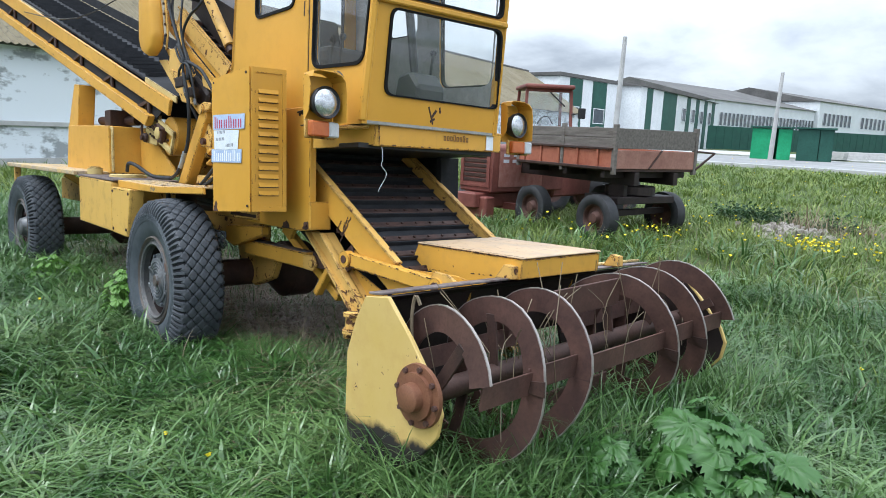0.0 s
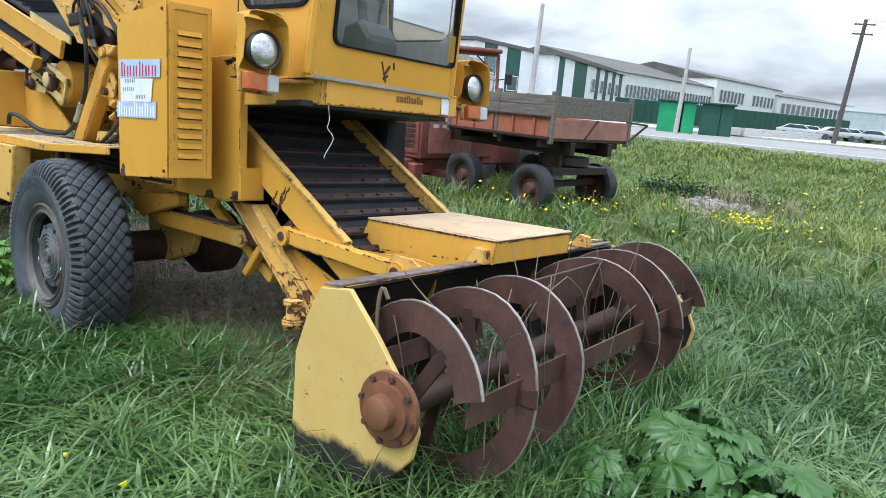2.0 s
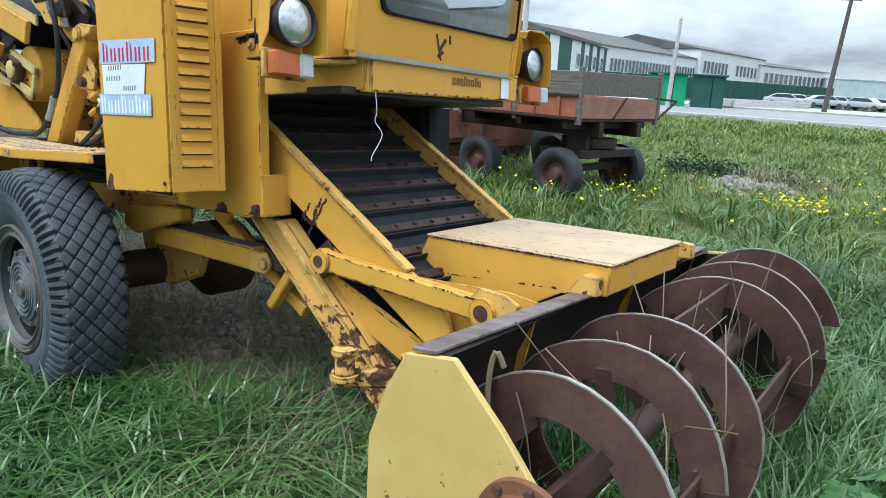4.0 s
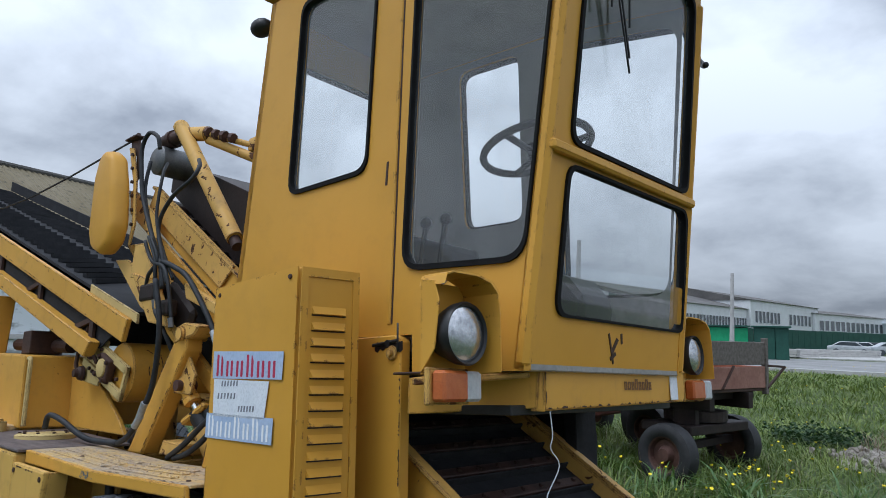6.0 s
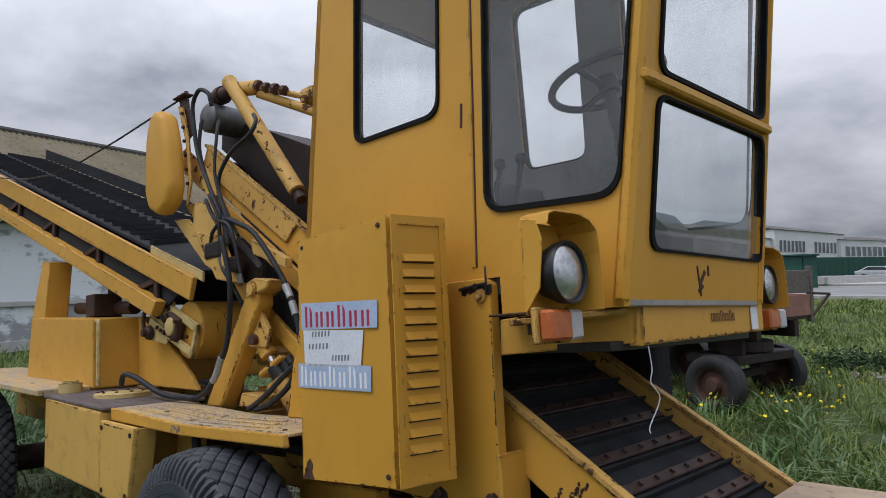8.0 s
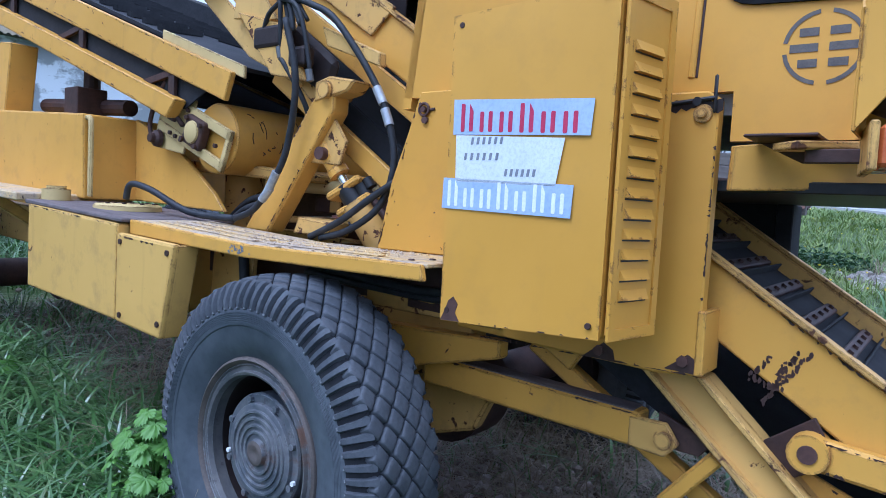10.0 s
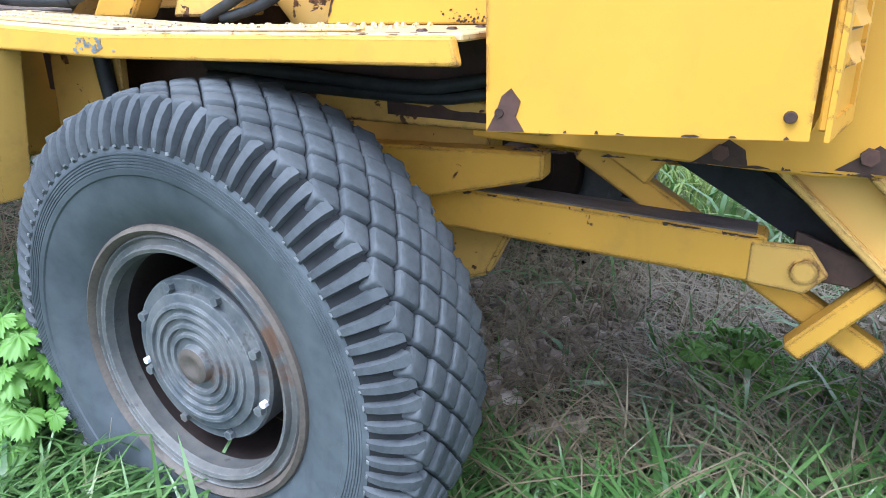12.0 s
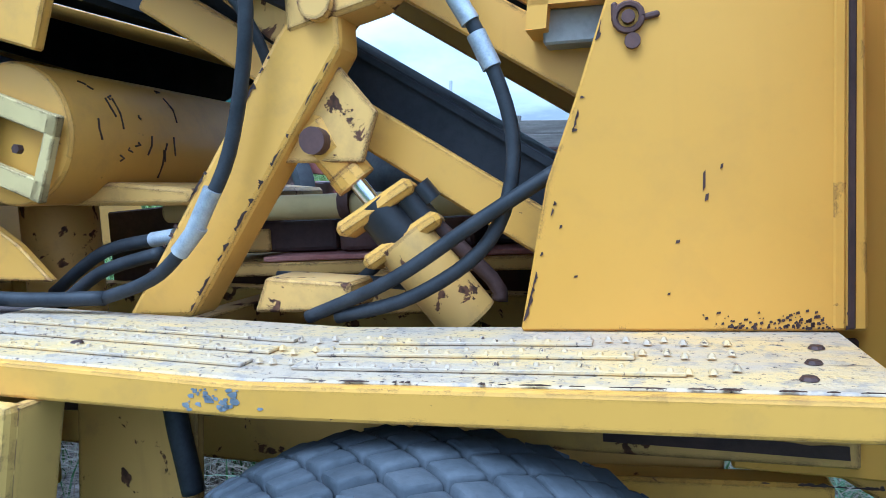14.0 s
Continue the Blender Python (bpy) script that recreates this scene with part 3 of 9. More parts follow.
def wheel(name, m, label, front):
    w = new(name)
    w.parent, w.matrix_basis = loader, m @ Matrix.Scale(1.055 if front else 1.018, 4)
    tagged(w, label)
    t = part("tyre", tyre_mesh(), M_RUBBER, w, "", 40)
    # darker rubber than the tread: shade between the blocks put into the colour
    part("crown", crown_mesh(), M_BELT, t, "crown under the tread, darkened for groove shade", 40)
    tagged(part("tread", tread_mesh(), M_TREAD, t, "worn diamond block tread", 50), kind="stuff")
    tagged(part("scuff", scuff_mesh(), M_SCUFF, t, "pale worn spots round the shoulder"), kind="stuff")
    # dished rim with a rolled flange and a lock ring
    bm = bm_new()
    lathe(bm, [(-0.100, 0.268), (-0.126, 0.276), (-0.136, 0.285), (-0.131, 0.293), (-0.118, 0.296), (-0.104, 0.290), (-0.100, 0.268)], 64)
    part("lock_ring", bm, M_RIMRUST, w, "rusty lock ring", 35)
    bm = bm_new()
    lathe(bm, [(-0.118, 0.276), (-0.126, 0.270), (-0.118, 0.264), (-0.119, 0.252), (-0.131, 0.248), (-0.128, 0.240), (-0.112, 0.234), (-0.095, 0.238), (-0.075, 0.236)], 64)
    part("rim", bm, M_RIM, w, "dull grey steel rim with rust streaks", 30)
    bm = bm_new()
    lathe(bm, [(-0.076, 0.237), (-0.03, 0.236), (0.14, 0.232), (0.15, 0.26), (0.10, 0.27)], 64)
    lathe(bm, [(0.135, 0.235), (0.138, 0.10), (0.138, 0.0)], 40)
    # rusty well whose near-black colour holds the shadow inside the rim
    part("wheel_disc", bm, M_DARKSTEEL, w, "rusty wheel well, darkened for inner shade", 35)
    if front:
        # broad reduction hub with a flat ringed cap
        bm = bm_new()
        lathe(bm, [(0.138, 0.150), (-0.005, 0.150), (-0.010, 0.176), (-0.085, 0.179), (-0.092, 0.175), (-0.093, 0.0)], 56)
        drum = part("hub_drum", bm, M_HUB, w, "grey hub drum", 30)
        bm = bm_new()
        prof = [(-0.092, 0.150), (-0.103, 0.148), (-0.105, 0.143)]
        for r in (0.122, 0.101, 0.080, 0.060):
            prof += [(-0.105, r + 0.0075), (-0.1115, r + 0.0055), (-0.1115, r - 0.0015), (-0.105, r - 0.004)]
        prof += [(-0.105, 0.042), (-0.119, 0.037), (-0.121, 0.027), (-0.114, 0.020), (-0.114, 0.0)]
        lathe(bm, prof, 56)
        hub = part("hub_cap", bm, M_HUB, w, "grey ringed hub cap", 25)
        for k in range(8):
            a = k * math.pi / 4 + 0.3
            b2 = bm_new()
            bolt(b2, (0.163 * math.sin(a), -0.092, 0.163 * math.cos(a)), (0, -1, 0), 0.011, 0.013)
            part("bolt", b2, M_HUB, hub)
        # rusty hole in the middle of the cap, two bright-headed bolts on the drum
        b2 = bm_new()
        lathe(b2, [(-0.1150, 0.0), (-0.1160, 0.012), (-0.1222, 0.021), (-0.1225, 0.030), (-0.1190, 0.038)], 24)
        part("cap_centre", b2, M_RIMRUST, hub, "rusty centre of the cap", 35)
        for a in (1.75, 4.35):
            b2 = bm_new()
            bolt(b2, (0.168 * math.sin(a), -0.092, 0.168 * math.cos(a)), (0, -1, 0), 0.008, 0.010)
            part("bright_bolt", b2, M_WHITEINK, hub, "pale bolt head")
    else:
        bm = bm_new()
        lathe(bm, [(0.112, 0.18), (-0.05, 0.135), (-0.09, 0.10), (-0.14, 0.085), (-0.155, 0.06), (-0.157, 0.0)], 40)
        hub = part("hub", bm, M_STEEL, w, "grey wheel hub", 30)
        for k in range(10):
            a = k * math.pi / 5
            b2 = bm_new()
            cyl(b2, (0.17 * math.sin(a), 0.10, 0.17 * math.cos(a)), (0.17 * math.sin(a), -0.075, 0.17 * math.cos(a)), 0.019, 8)
            part("wheel_nut", b2, M_RUST, hub)
    return w


RWX, RWZ = -3.62, 0.70
wheel("front_wheel", pose(-0.004, 0.122, 0.502, 0, 8, -2.5), "front wheel with diamond-block tyre and ringed hub", True)
wheel("rear_wheel", pose(RWX, 0.122, RWZ, 0, 31, 0), "rear wheel with worn black tyre and grey hub", False)
wheel("front_wheel", pose(0, 2.09, 0.502, 0, 50, 180), "front wheel with diamond-block tyre and ringed hub", True)
wheel("rear_wheel", pose(RWX, 2.09, RWZ, 0, 77, 180), "rear wheel with worn black tyre and grey hub", False)

# chassis: two rails, axles, cross members
bm = bm_new()
for y in (0.62, 1.50):
    beam(bm, (0.42, y, 0.92), (-4.3, y, 1.12), 0.09, 0.24)
chassis = part("chassis", bm, M_YEL_WORN, loader, "dirty yellow chassis rails")
bm = bm_new()
for x in (0.55, -0.9, -2.2, -3.0, -4.2):
    box(bm, x - 0.05, x + 0.05, 0.66, 1.46, 0.86 - 0.043 * (x - 0.9), 1.02 - 0.043 * (x - 0.9))
split("cross_member", bm, M_YEL_WORN, chassis)
for x, z in ((0, 0.52), (RWX, RWZ)):
    bm = bm_new()
    cyl(bm, (x, 0.24, z), (x, 1.97, z), 0.10, 20)
    lathe(bm, [(-0.20, 0.0), (-0.20, 0.12), (-0.10, 0.22), (0.10, 0.22), (0.20, 0.12), (0.20, 0.0)], 24, pose(x, 1.1, z, 0, 0, 0))
    part("axle", bm, M_RUST_DK, loader, "rusty brown axle", 40)

# deck over the near front wheel: flat by the cab, then rising to the rear
bm = bm_new()
prism(bm, [(0.565, 1.160), (-0.22, 1.160), (-0.95, 1.204), (-0.95, 1.191), (-0.22, 1.147), (0.565, 1.147)], 0.109, 0.46, 0.003)
deck = part("deck_plate", bm, M_DECK, loader, "trodden yellow checker deck plate")
bm = bm_new()
prism(bm, [(0.555, 1.157), (-0.22, 1.157), (-0.97, 1.203), (-0.97, 1.142), (-0.22, 1.110), (0.565, 1.110)], 0.091, 0.113, 0.006, 2)
part("deck_edge", bm, M_YEL, deck, "bent yellow deck edge")
bm = bm_new()
rnd = random.Random(27)
for k in range(34):
    x, z, r = -0.255 + rnd.gauss(0, 0.028), 1.136 + rnd.uniform(-0.016, 0.014), rnd.uniform(0.002, 0.010)
    poly_extrude(bm, [(x + r * q * math.cos(a), 0.0905, z + 0.55 * r * q * math.sin(a)) for a, q in ((i * 1.05, rnd.uniform(0.5, 1.2)) for i in range(6))], (0, -0.0008, 0), 0)
tagged(part("scuff", bm, M_SCUFF, deck, "grey scuff on the deck edge"), kind="stuff")
bm = bm_new()
rnd = random.Random(8)
for k in range(3):
    y = 0.155 + k * 0.078
    for x0, x1 in ((0.34 - 0.06 * k, -0.18), (-0.26, -0.86)):
        z = lambda x: 1.161 + max(0, -0.22 - x) * 0.060
        poly_extrude(bm, [(x0, y, z(x0)), (x1, y, z(x1)), (x1, y + 0.034, z(x1)), (x0, y + 0.034, z(x0))], (0, 0, 0.005), 0.001)
    for k2 in range(46):
        x = 0.40 - k2 * 0.027 + rnd.uniform(-0.004, 0.004)
        zz = 1.160 + max(0, -0.22 - x) * 0.060
        bmesh.ops.create_cone(bm, cap_ends=True, segments=5, radius1=0.007, radius2=0.003, depth=0.006, matrix=pose(x, y + rnd.choice((0.008, 0.026)), zz + 0.007))
tagged(part("grip_strip", bm, M_DECK, deck, "punched grip strips, paint worn off"), kind="stuff")
bm = bm_new()
for x, y in ((0.47, 0.155), (0.49, 0.23), (0.51, 0.31), (0.23, 0.25), (-0.60, 0.21), (-0.30, 0.33)):
    z = 1.161 + max(0, -0.22 - x) * 0.060
    bmesh.ops.create_cone(bm, cap_ends=True, segments=8, radius1=0.011, radius2=0.008, depth=0.004, matrix=pose(x, y, z + 0.002))
split("deck_bolt", bm, M_RUST_DK, deck)

# tank and tool box below the deck
bm = bm_new()
prism(bm, [(-0.985, 1.185), (-1.80, 1.235), (-1.80, 0.845), (-0.985, 0.79)], 0.045, 0.52, 0.012, 2)
tank = part("fuel_tank", bm, M_YEL_FADE, loader, "square yellow fuel tank with a seam")
bm = bm_new()
prism(bm, [(-0.965, 1.206), (-1.85, 1.256), (-1.85, 1.236), (-0.965, 1.190)], 0.052, 0.60, 0.004)
part("tank_top", bm, M_TANKTOP, tank, "grey trodden tank top")
bm = bm_new()
prism(bm, [(-0.565, 1.130), (-0.975, 1.150), (-0.975, 0.79), (-0.650, 0.762)], 0.040, 0.075, 0.012, 2)
prism(bm, [(-0.565, 1.125), (-0.590, 1.125), (-0.675, 0.772), (-0.650, 0.762)], 0.06, 0.15, 0.004)
fbox = part("wheel_guard_box", bm, M_YEL_FADE, loader, "yellow sheet guard ahead of the tank")
for x, z in ((-0.605, 1.095), (-0.94, 1.115), (-0.935, 0.82), (-0.66, 0.82)):
    bm = bm_new(); bolt(bm, (x, 0.040, z), (0, -1, 0), 0.012, 0.006)
    part("bolt", bm, M_RUST_DK, fbox)
bm = bm_new()
lathe(bm, [(0.0, 0.0), (0.022, 0.0), (0.022, 0.135), (0.012, 0.15), (-0.01, 0.15)], 28, Matrix.Translation((-1.42, 0.33, 1.235)) @ pose(0, 0, 0, 90, 0, 0) @ pose(0, 0, 0))
cap = part("tank_cover", bm, M_YEL_PALE, tank, "round bolted yellow cover", 30)
for k in range(10):
    a = k * math.pi / 5
    bm = bm_new(); bolt(bm, (-1.42 + 0.125 * math.cos(a), 0.33 + 0.125 * math.sin(a), 1.256), (0, 0, 1), 0.010, 0.008)
    part("bolt", bm, M_RUST_DK, cap)
bm = bm_new()
cyl(bm, (-1.86, 0.20, 1.25), (-1.86, 0.20, 1.31), 0.065, 14)
cyl(bm, (-1.86, 0.20, 1.30), (-1.86, 0.20, 1.325), 0.045, 12)
part("filler_cap", bm, M_YEL_PALE, tank, "", 40)

# rear deck over the rear wheel
bm = bm_new()
prism(bm, [(-1.90, 1.285), (-4.35, 1.40), (-4.35, 1.36), (-1.90, 1.245)], 0.03, 0.62, 0.006)
rdeck = part("rear_deck", bm, M_DECK, loader, "worn wooden-brown rear deck plate")
bm = bm_new()
beam(bm, (-4.2, 0.10, 1.36), (-4.2, 0.10, 1.18), 0.06, 0.05)
beam(bm, (-2.4, 0.10, 1.26), (-2.4, 0.5, 1.0), 0.06, 0.05)
split("deck_bracket", bm, M_YEL_WORN, rdeck)

# machinery housing behind the tank, with its hand rail
bm = bm_new()
prism(bm, [(-1.84, 1.265), (-1.86, 1.70), (-3.05, 1.77), (-3.12, 1.335)], 0.32, 1.88, 0.010, 2)
hous = part("machine_housing", bm, M_YEL, loader, "yellow machinery housing on the rear chassis")
bm = bm_new()
prism(bm, [(-1.855, 1.705), (-1.45, 1.54), (-1.14, 1.33), (-1.05, 1.24), (-1.845, 1.27)], 0.60, 0.625, 0.004)
part("side_panel", bm, M_YEL, hous, "yellow side panel under the discharge belt")
bm = bm_new()
tube(bm, [(-1.80, 0.335, 1.28), (-1.80, 0.335, 1.62), (-1.82, 0.34, 1.675), (-1.87, 0.345, 1.68)], 0.014, 8, 3)
part("grab_rail", bm, M_YEL_PALE, hous, "", 40)
bm = bm_new()
prism(bm, [(-3.02, 1.76), (-2.94, 2.18), (-3.10, 2.20), (-3.32, 1.78)], 0.40, 0.56, 0.006)
part("post", bm, M_YEL, hous, "tapered yellow support post")
bm = bm_new()
box(bm, -2.35, -2.20, 0.45, 0.62, 1.73, 1.88)
cyl(bm, (-2.95, 0.62, 1.83), (-1.95, 0.62, 1.77), 0.045, 12)
cyl(bm, (-2.75, 0.80, 1.75), (-2.75, 0.80, 2.15), 0.05, 12)
part("pump_fitting", bm, M_RUST_DK, hous, "greasy dark pump and pipe on the housing")

# ---- the louvred box on the near side of the cab
bm = bm_new()
poly_extrude(bm, [(0.589, 0.148, 1.003), (1.062, 0.152, 1.018), (1.066, 0.150, 1.868), (0.587, 0.146, 1.842)], (0.0, 0.006, 0), 0)
poly_extrude(bm, [(0.589, 0.152, 1.003), (1.062, 0.156, 1.018), (1.066, 0.154, 1.868), (0.587, 0.150, 1.842)], (0.02, 0.22, 0.0), 0.010, 2)
bmesh.ops.remove_doubles(bm, verts=bm.verts, dist=1e-5)
lbox = part("louvre_box", bm, M_YEL_CAB, loader, "tall yellow box with louvred side and paper signs")
# louvre face, stood off, with pressed slots
LO, LU, LW = V(1.067, 0.168, 1.03), V(0.035, 0.185, 0.0).normalized(), V(0.003, 0, 1).normalized()
LN = LU.cross(LW) * 1.0
LN = LN if LN.x > 0 else -LN
bm = bm_new()
poly_extrude(bm, [LO + LU * u + LW * w + LN * 0.004 for u, w in ((-0.004, 0.0), (0.185, 0.0), (0.185, 0.815), (-0.004, 0.815))], LN * 0.012, 0.003)
lface = part("louvre_panel", bm, M_YEL_CAB, lbox)
for k in range(13):
    bm = bm_new()
    w = 0.085 + k * 0.0500
    a, b = LO + LU * 0.028 + LW * w, LO + LU * 0.152 + LW * w
    q = [a + LN * 0.016, b + LN * 0.016, b + LN * 0.016 + LW * 0.026, a + LN * 0.016 + LW * 0.026]
    vs = [bm.verts.new(p) for p in q]
    lip = [bm.verts.new(p) for p in (a + LN * 0.029 + LU * 0.006 + LW * 0.001, b + LN * 0.029 - LU * 0.006 + LW * 0.001)]
    bm.faces.new((vs[2], vs[3], lip[0], lip[1]))
    bm.faces.new((vs[3], vs[0], lip[0]))
    bm.faces.new((vs[1], vs[2], lip[1]))
    bm.faces.new((vs[0], vs[1], lip[1], lip[0]))
    part("louvre", bm, M_YEL_CAB, lface)
    bm = bm_new()
    poly_extrude(bm, [a + LN * 0.0165 - LW * 0.001, b + LN * 0.0165 - LW * 0.001, b + LN * 0.0165 - LW * 0.005, a + LN * 0.0165 - LW * 0.005], LN * 0.001, 0)
    part("slot", bm, M_BLACK, lface)
bm = bm_new()
frame_ring(bm, [(-0.012, -0.012), (0.20, -0.012), (0.20, 0.835), (-0.012, 0.835)], [(0.012, 0.016), (0.176, 0.016), (0.176, 0.805), (0.012, 0.805)],
           lambda u, w: LO + LU * u + LW * w + LN * 0.015, LN * 0.007)
part("panel_rim", bm, M_YEL_CAB, lface)
for x, z in ((1.030, 1.838), (0.615, 1.815), (0.612, 1.035), (1.035, 1.05)):
    bm = bm_new(); lathe(bm, [(0.0, 0.0), (-0.003, 0.0), (-0.003, 0.0075), (0.002, 0.009)], 12, Matrix.Translation((x, 0.147, z)))
    part("screw", bm, M_RUST_DK, lbox)
# rubbed corner
bm = bm_new()
poly_extrude(bm, [(0.590, 0.1475, 1.005), (0.655, 0.1475, 1.007), (0.640, 0.1475, 1.03), (0.648, 0.1475, 1.055), (0.632, 0.1475, 1.075), (0.616, 0.1475, 1.062), (0.606, 0.1475, 1.035)], (0, -0.0015, 0), 0)
part("bare_patch", bm, M_RUST, lbox, "bare rusty patch")

# paper signs on the box: coloured strips with lettering as plain bars


def paper(name, label, quad, mat):
    b = bm_new()
    poly_extrude(b, [(x, 0.1455, z) for x, z in quad], (0, -0.0015, 0), 0)
    ob = part(name, b, mat, lbox, label)
    return ob


def bars(parent, mat, x0, x1, z0, z1, n, tall, slope=0.0):
    pitch = (x1 - x0) / n
    for k in range(n):
        h = z1 if k in tall else z0 + (z1 - z0) * 0.72
        dz = slope * k * pitch
        for xa, xb in ((0.12, 0.32), (0.56, 0.76)):
            b = bm_new()
            q = rounded([(x0 + (k + xa) * pitch, z0 + dz), (x0 + (k + xb) * pitch, z0 + dz), (x0 + (k + xb) * pitch, (h if xa < 0.5 else z0 + (z1 - z0) * 0.72) + dz), (x0 + (k + xa) * pitch, h + dz)], 0.004, 2)
            poly_extrude(b, [(x, 0.1438, z) for x, z in q], (0, -0.0008, 0), 0)
            part("bar", b, mat, parent)


s1 = paper("upper_sign", "pale blue paper strip with crimson bars", [(0.605, 1.520), (1.012, 1.510), (1.018, 1.598), (0.603, 1.615)], M_BLUEP)
bars(s1, M_REDINK, 0.622, 0.992, 1.527, 1.602, 6, (0, 3), -0.035)
s2 = paper("note_sheet", "crumpled white note sheet with faint lines", [(0.620, 1.392), (0.925, 1.385), (0.945, 1.505), (0.615, 1.518)], M_PAPER)
for i, (xa, xb, z) in enumerate(((0.665, 0.775, 1.492), (0.645, 0.765, 1.450), (0.775, 0.875, 1.408))):
    for k in range(6):
        b = bm_new()
        xx = xa + (xb - xa) * k / 6
        poly_extrude(b, [(xx, 0.1438, z), (xx + 0.008, 0.1438, z), (xx + 0.011, 0.1438, z + 0.019), (xx + 0.003, 0.1438, z + 0.019)], (0, -0.0006, 0), 0)
        part("bar", b, M_GREYINK, s2)
s3 = paper("lower_sign", "pale blue paper strip with white bars", [(0.578, 1.318), (0.972, 1.308), (0.976, 1.390), (0.580, 1.402)], M_BLUEP)
bars(s3, M_WHITEINK, 0.590, 0.966, 1.324, 1.396, 7, (0, 3, 5), -0.022)

# ---- lower cab side: the body panel behind the box
bm = bm_new()
prism(bm, [(0.098, 1.162), (0.150, 1.40), (0.205, 1.54), (0.262, 1.70), (0.60, 1.70), (0.60, 1.162)], 0.415, 0.50, 0.004)
panel = part("body_panel", bm, M_YEL_CAB, loader, "yellow body panel with welded lower edge")
bm = bm_new()
prism(bm, [(0.42, 0.925), (0.42, 1.66), (1.185, 1.66), (1.215, 1.64), (1.208, 0.905), (1.10, 0.895)], 0.472, 0.52, 0.005)
part("front_panel", bm, M_YEL_CAB, panel)
bm = bm_new()
prism(bm, [(1.200, 0.905), (1.222, 0.905), (1.222, 1.08), (1.200, 1.08)], 0.467, 0.62, 0.004)
part("corner_plate", bm, M_YEL, panel)
bm = bm_new()
for x, z in ((0.93, 0.925), (1.17, 0.93)):
    poly_extrude(bm, [(x - 0.05, 0.4715, z - 0.018), (x + 0.05, 0.4715, z - 0.022), (x + 0.042, 0.4715, z + 0.012), (x + 0.012, 0.4715, z + 0.03), (x - 0.01, 0.4715, z + 0.012)], (0, -0.0012, 0), 0)
split("rust_patch", bm, M_RUST_DK, panel, "rust around the fixing bolts")
for x, z in ((0.93, 0.93), (1.17, 0.94)):
    bm = bm_new(); bolt(bm, (x, 0.4705, z), (0, -1, 0), 0.016, 0.010)
    part("bolt", bm, M_RUST, panel)
bm = bm_new()
beam(bm, (0.578, 0.413, 1.165), (0.585, 0.413, 1.70), 0.004, 0.010)
part("panel_seam", bm, M_RUST_DK, panel, "dark open seam")
bm = bm_new()
beam(bm, (0.562, 0.412, 1.165), (0.569, 0.412, 1.70), 0.006, 0.016)
part("seam_flange", bm, M_YEL_CAB, panel)
bm = bm_new()
tube(bm, [(0.285 + 0.020 * math.cos(a), 0.408, 1.640 + 0.020 * math.sin(a)) for a in (2 * math.pi * i / 14 for i in range(15))], 0.005, 6, 0)
cyl(bm, (0.285, 0.415, 1.640), (0.285, 0.400, 1.640), 0.010, 10)
beam(bm, (0.265, 0.411, 1.635), (0.265, 0.411, 1.665), 0.006, 0.010)
beam(bm, (0.30, 0.411, 1.637), (0.33, 0.411, 1.641), 0.006, 0.010)
cyl(bm, (0.290, 0.415, 1.605), (0.290, 0.405, 1.605), 0.012, 10)
part("latch", bm, M_RUST, panel, "small rusty latch")
bm = bm_new()
for x, z, a, b in ((0.385, 1.39, 0.002, 0.016), (0.388, 1.365, 0.0025, 0.006), (0.41, 1.41, 0.002, 0.004), (0.345, 1.30, 0.003, 0.003), (0.33, 1.22, 0.002, 0.002), (0.40, 1.19, 0.003, 0.002), (0.17, 1.33, 0.002, 0.003), (0.19, 1.25, 0.003, 0.002)):
    poly_extrude(bm, [(x - a, 0.4145, z - b), (x + a, 0.4145, z - b * 0.6), (x + a * 1.4, 0.4145, z + b), (x - a * 0.4, 0.4145, z + b * 0.7)], (0, -0.0008, 0), 0)
rnd = random.Random(77)
for k in range(150):
    x, z, r = 0.50 + rnd.gauss(0, 0.05), 1.166 + abs(rnd.gauss(0, 0.010)), rnd.uniform(0.0008, 0.0028)
    if x < 0.575:
        poly_extrude(bm, [(x - r, 0.4145, z - r), (x + r, 0.4145, z - r * 0.5), (x + r * 0.7, 0.4145, z + r), (x - r * 0.8, 0.4145, z + r * 0.6)], (0, -0.0008, 0), 0)
tagged(part("rust_speck", bm, M_RUST_DK, panel, "scattered rust specks"), kind="stuff")
# hinge catch and dark joint at the top of the panel
bm = bm_new()
rnd = random.Random(52)
up_ = [(1.09 + 0.0135 * k, 0.4712, 1.640 - rnd.uniform(0.0, 0.010)) for k in range(11)]
dn_ = [(1.09 + 0.0135 * k, 0.4712, 1.617 - rnd.uniform(0.0, 0.022)) for k in range(11)]
poly_extrude(bm, up_ + dn_[::-1], (0, -0.0014, 0), 0)
part("joint_gap", bm, M_DARKSTEEL, panel, "dark rusty joint")
bm = bm_new()
lathe(bm, [(0.0, 0.0), (-0.02, 0.0), (-0.02, 0.012), (-0.008, 0.013), (-0.008, 0.024), (0.0, 0.026)], 16, Matrix.Translation((1.175, 0.472, 1.60)))
part("catch", bm, M_YEL_WORN, panel, "", 40)
bm = bm_new()
cyl(bm, (1.085, 0.466, 1.628), (1.205, 0.466, 1.640), 0.006, 8)
cyl(bm, (1.160, 0.460, 1.632), (1.160, 0.472, 1.632), 0.012, 10)
beam(bm, (1.205, 0.466, 1.60), (1.205, 0.466, 1.70), 0.008, 0.010)
part("hinge_rod", bm, M_BLACK, panel, "black hinge rod", 40)

# ---- cab
CY0, CY1 = 0.50, 1.62
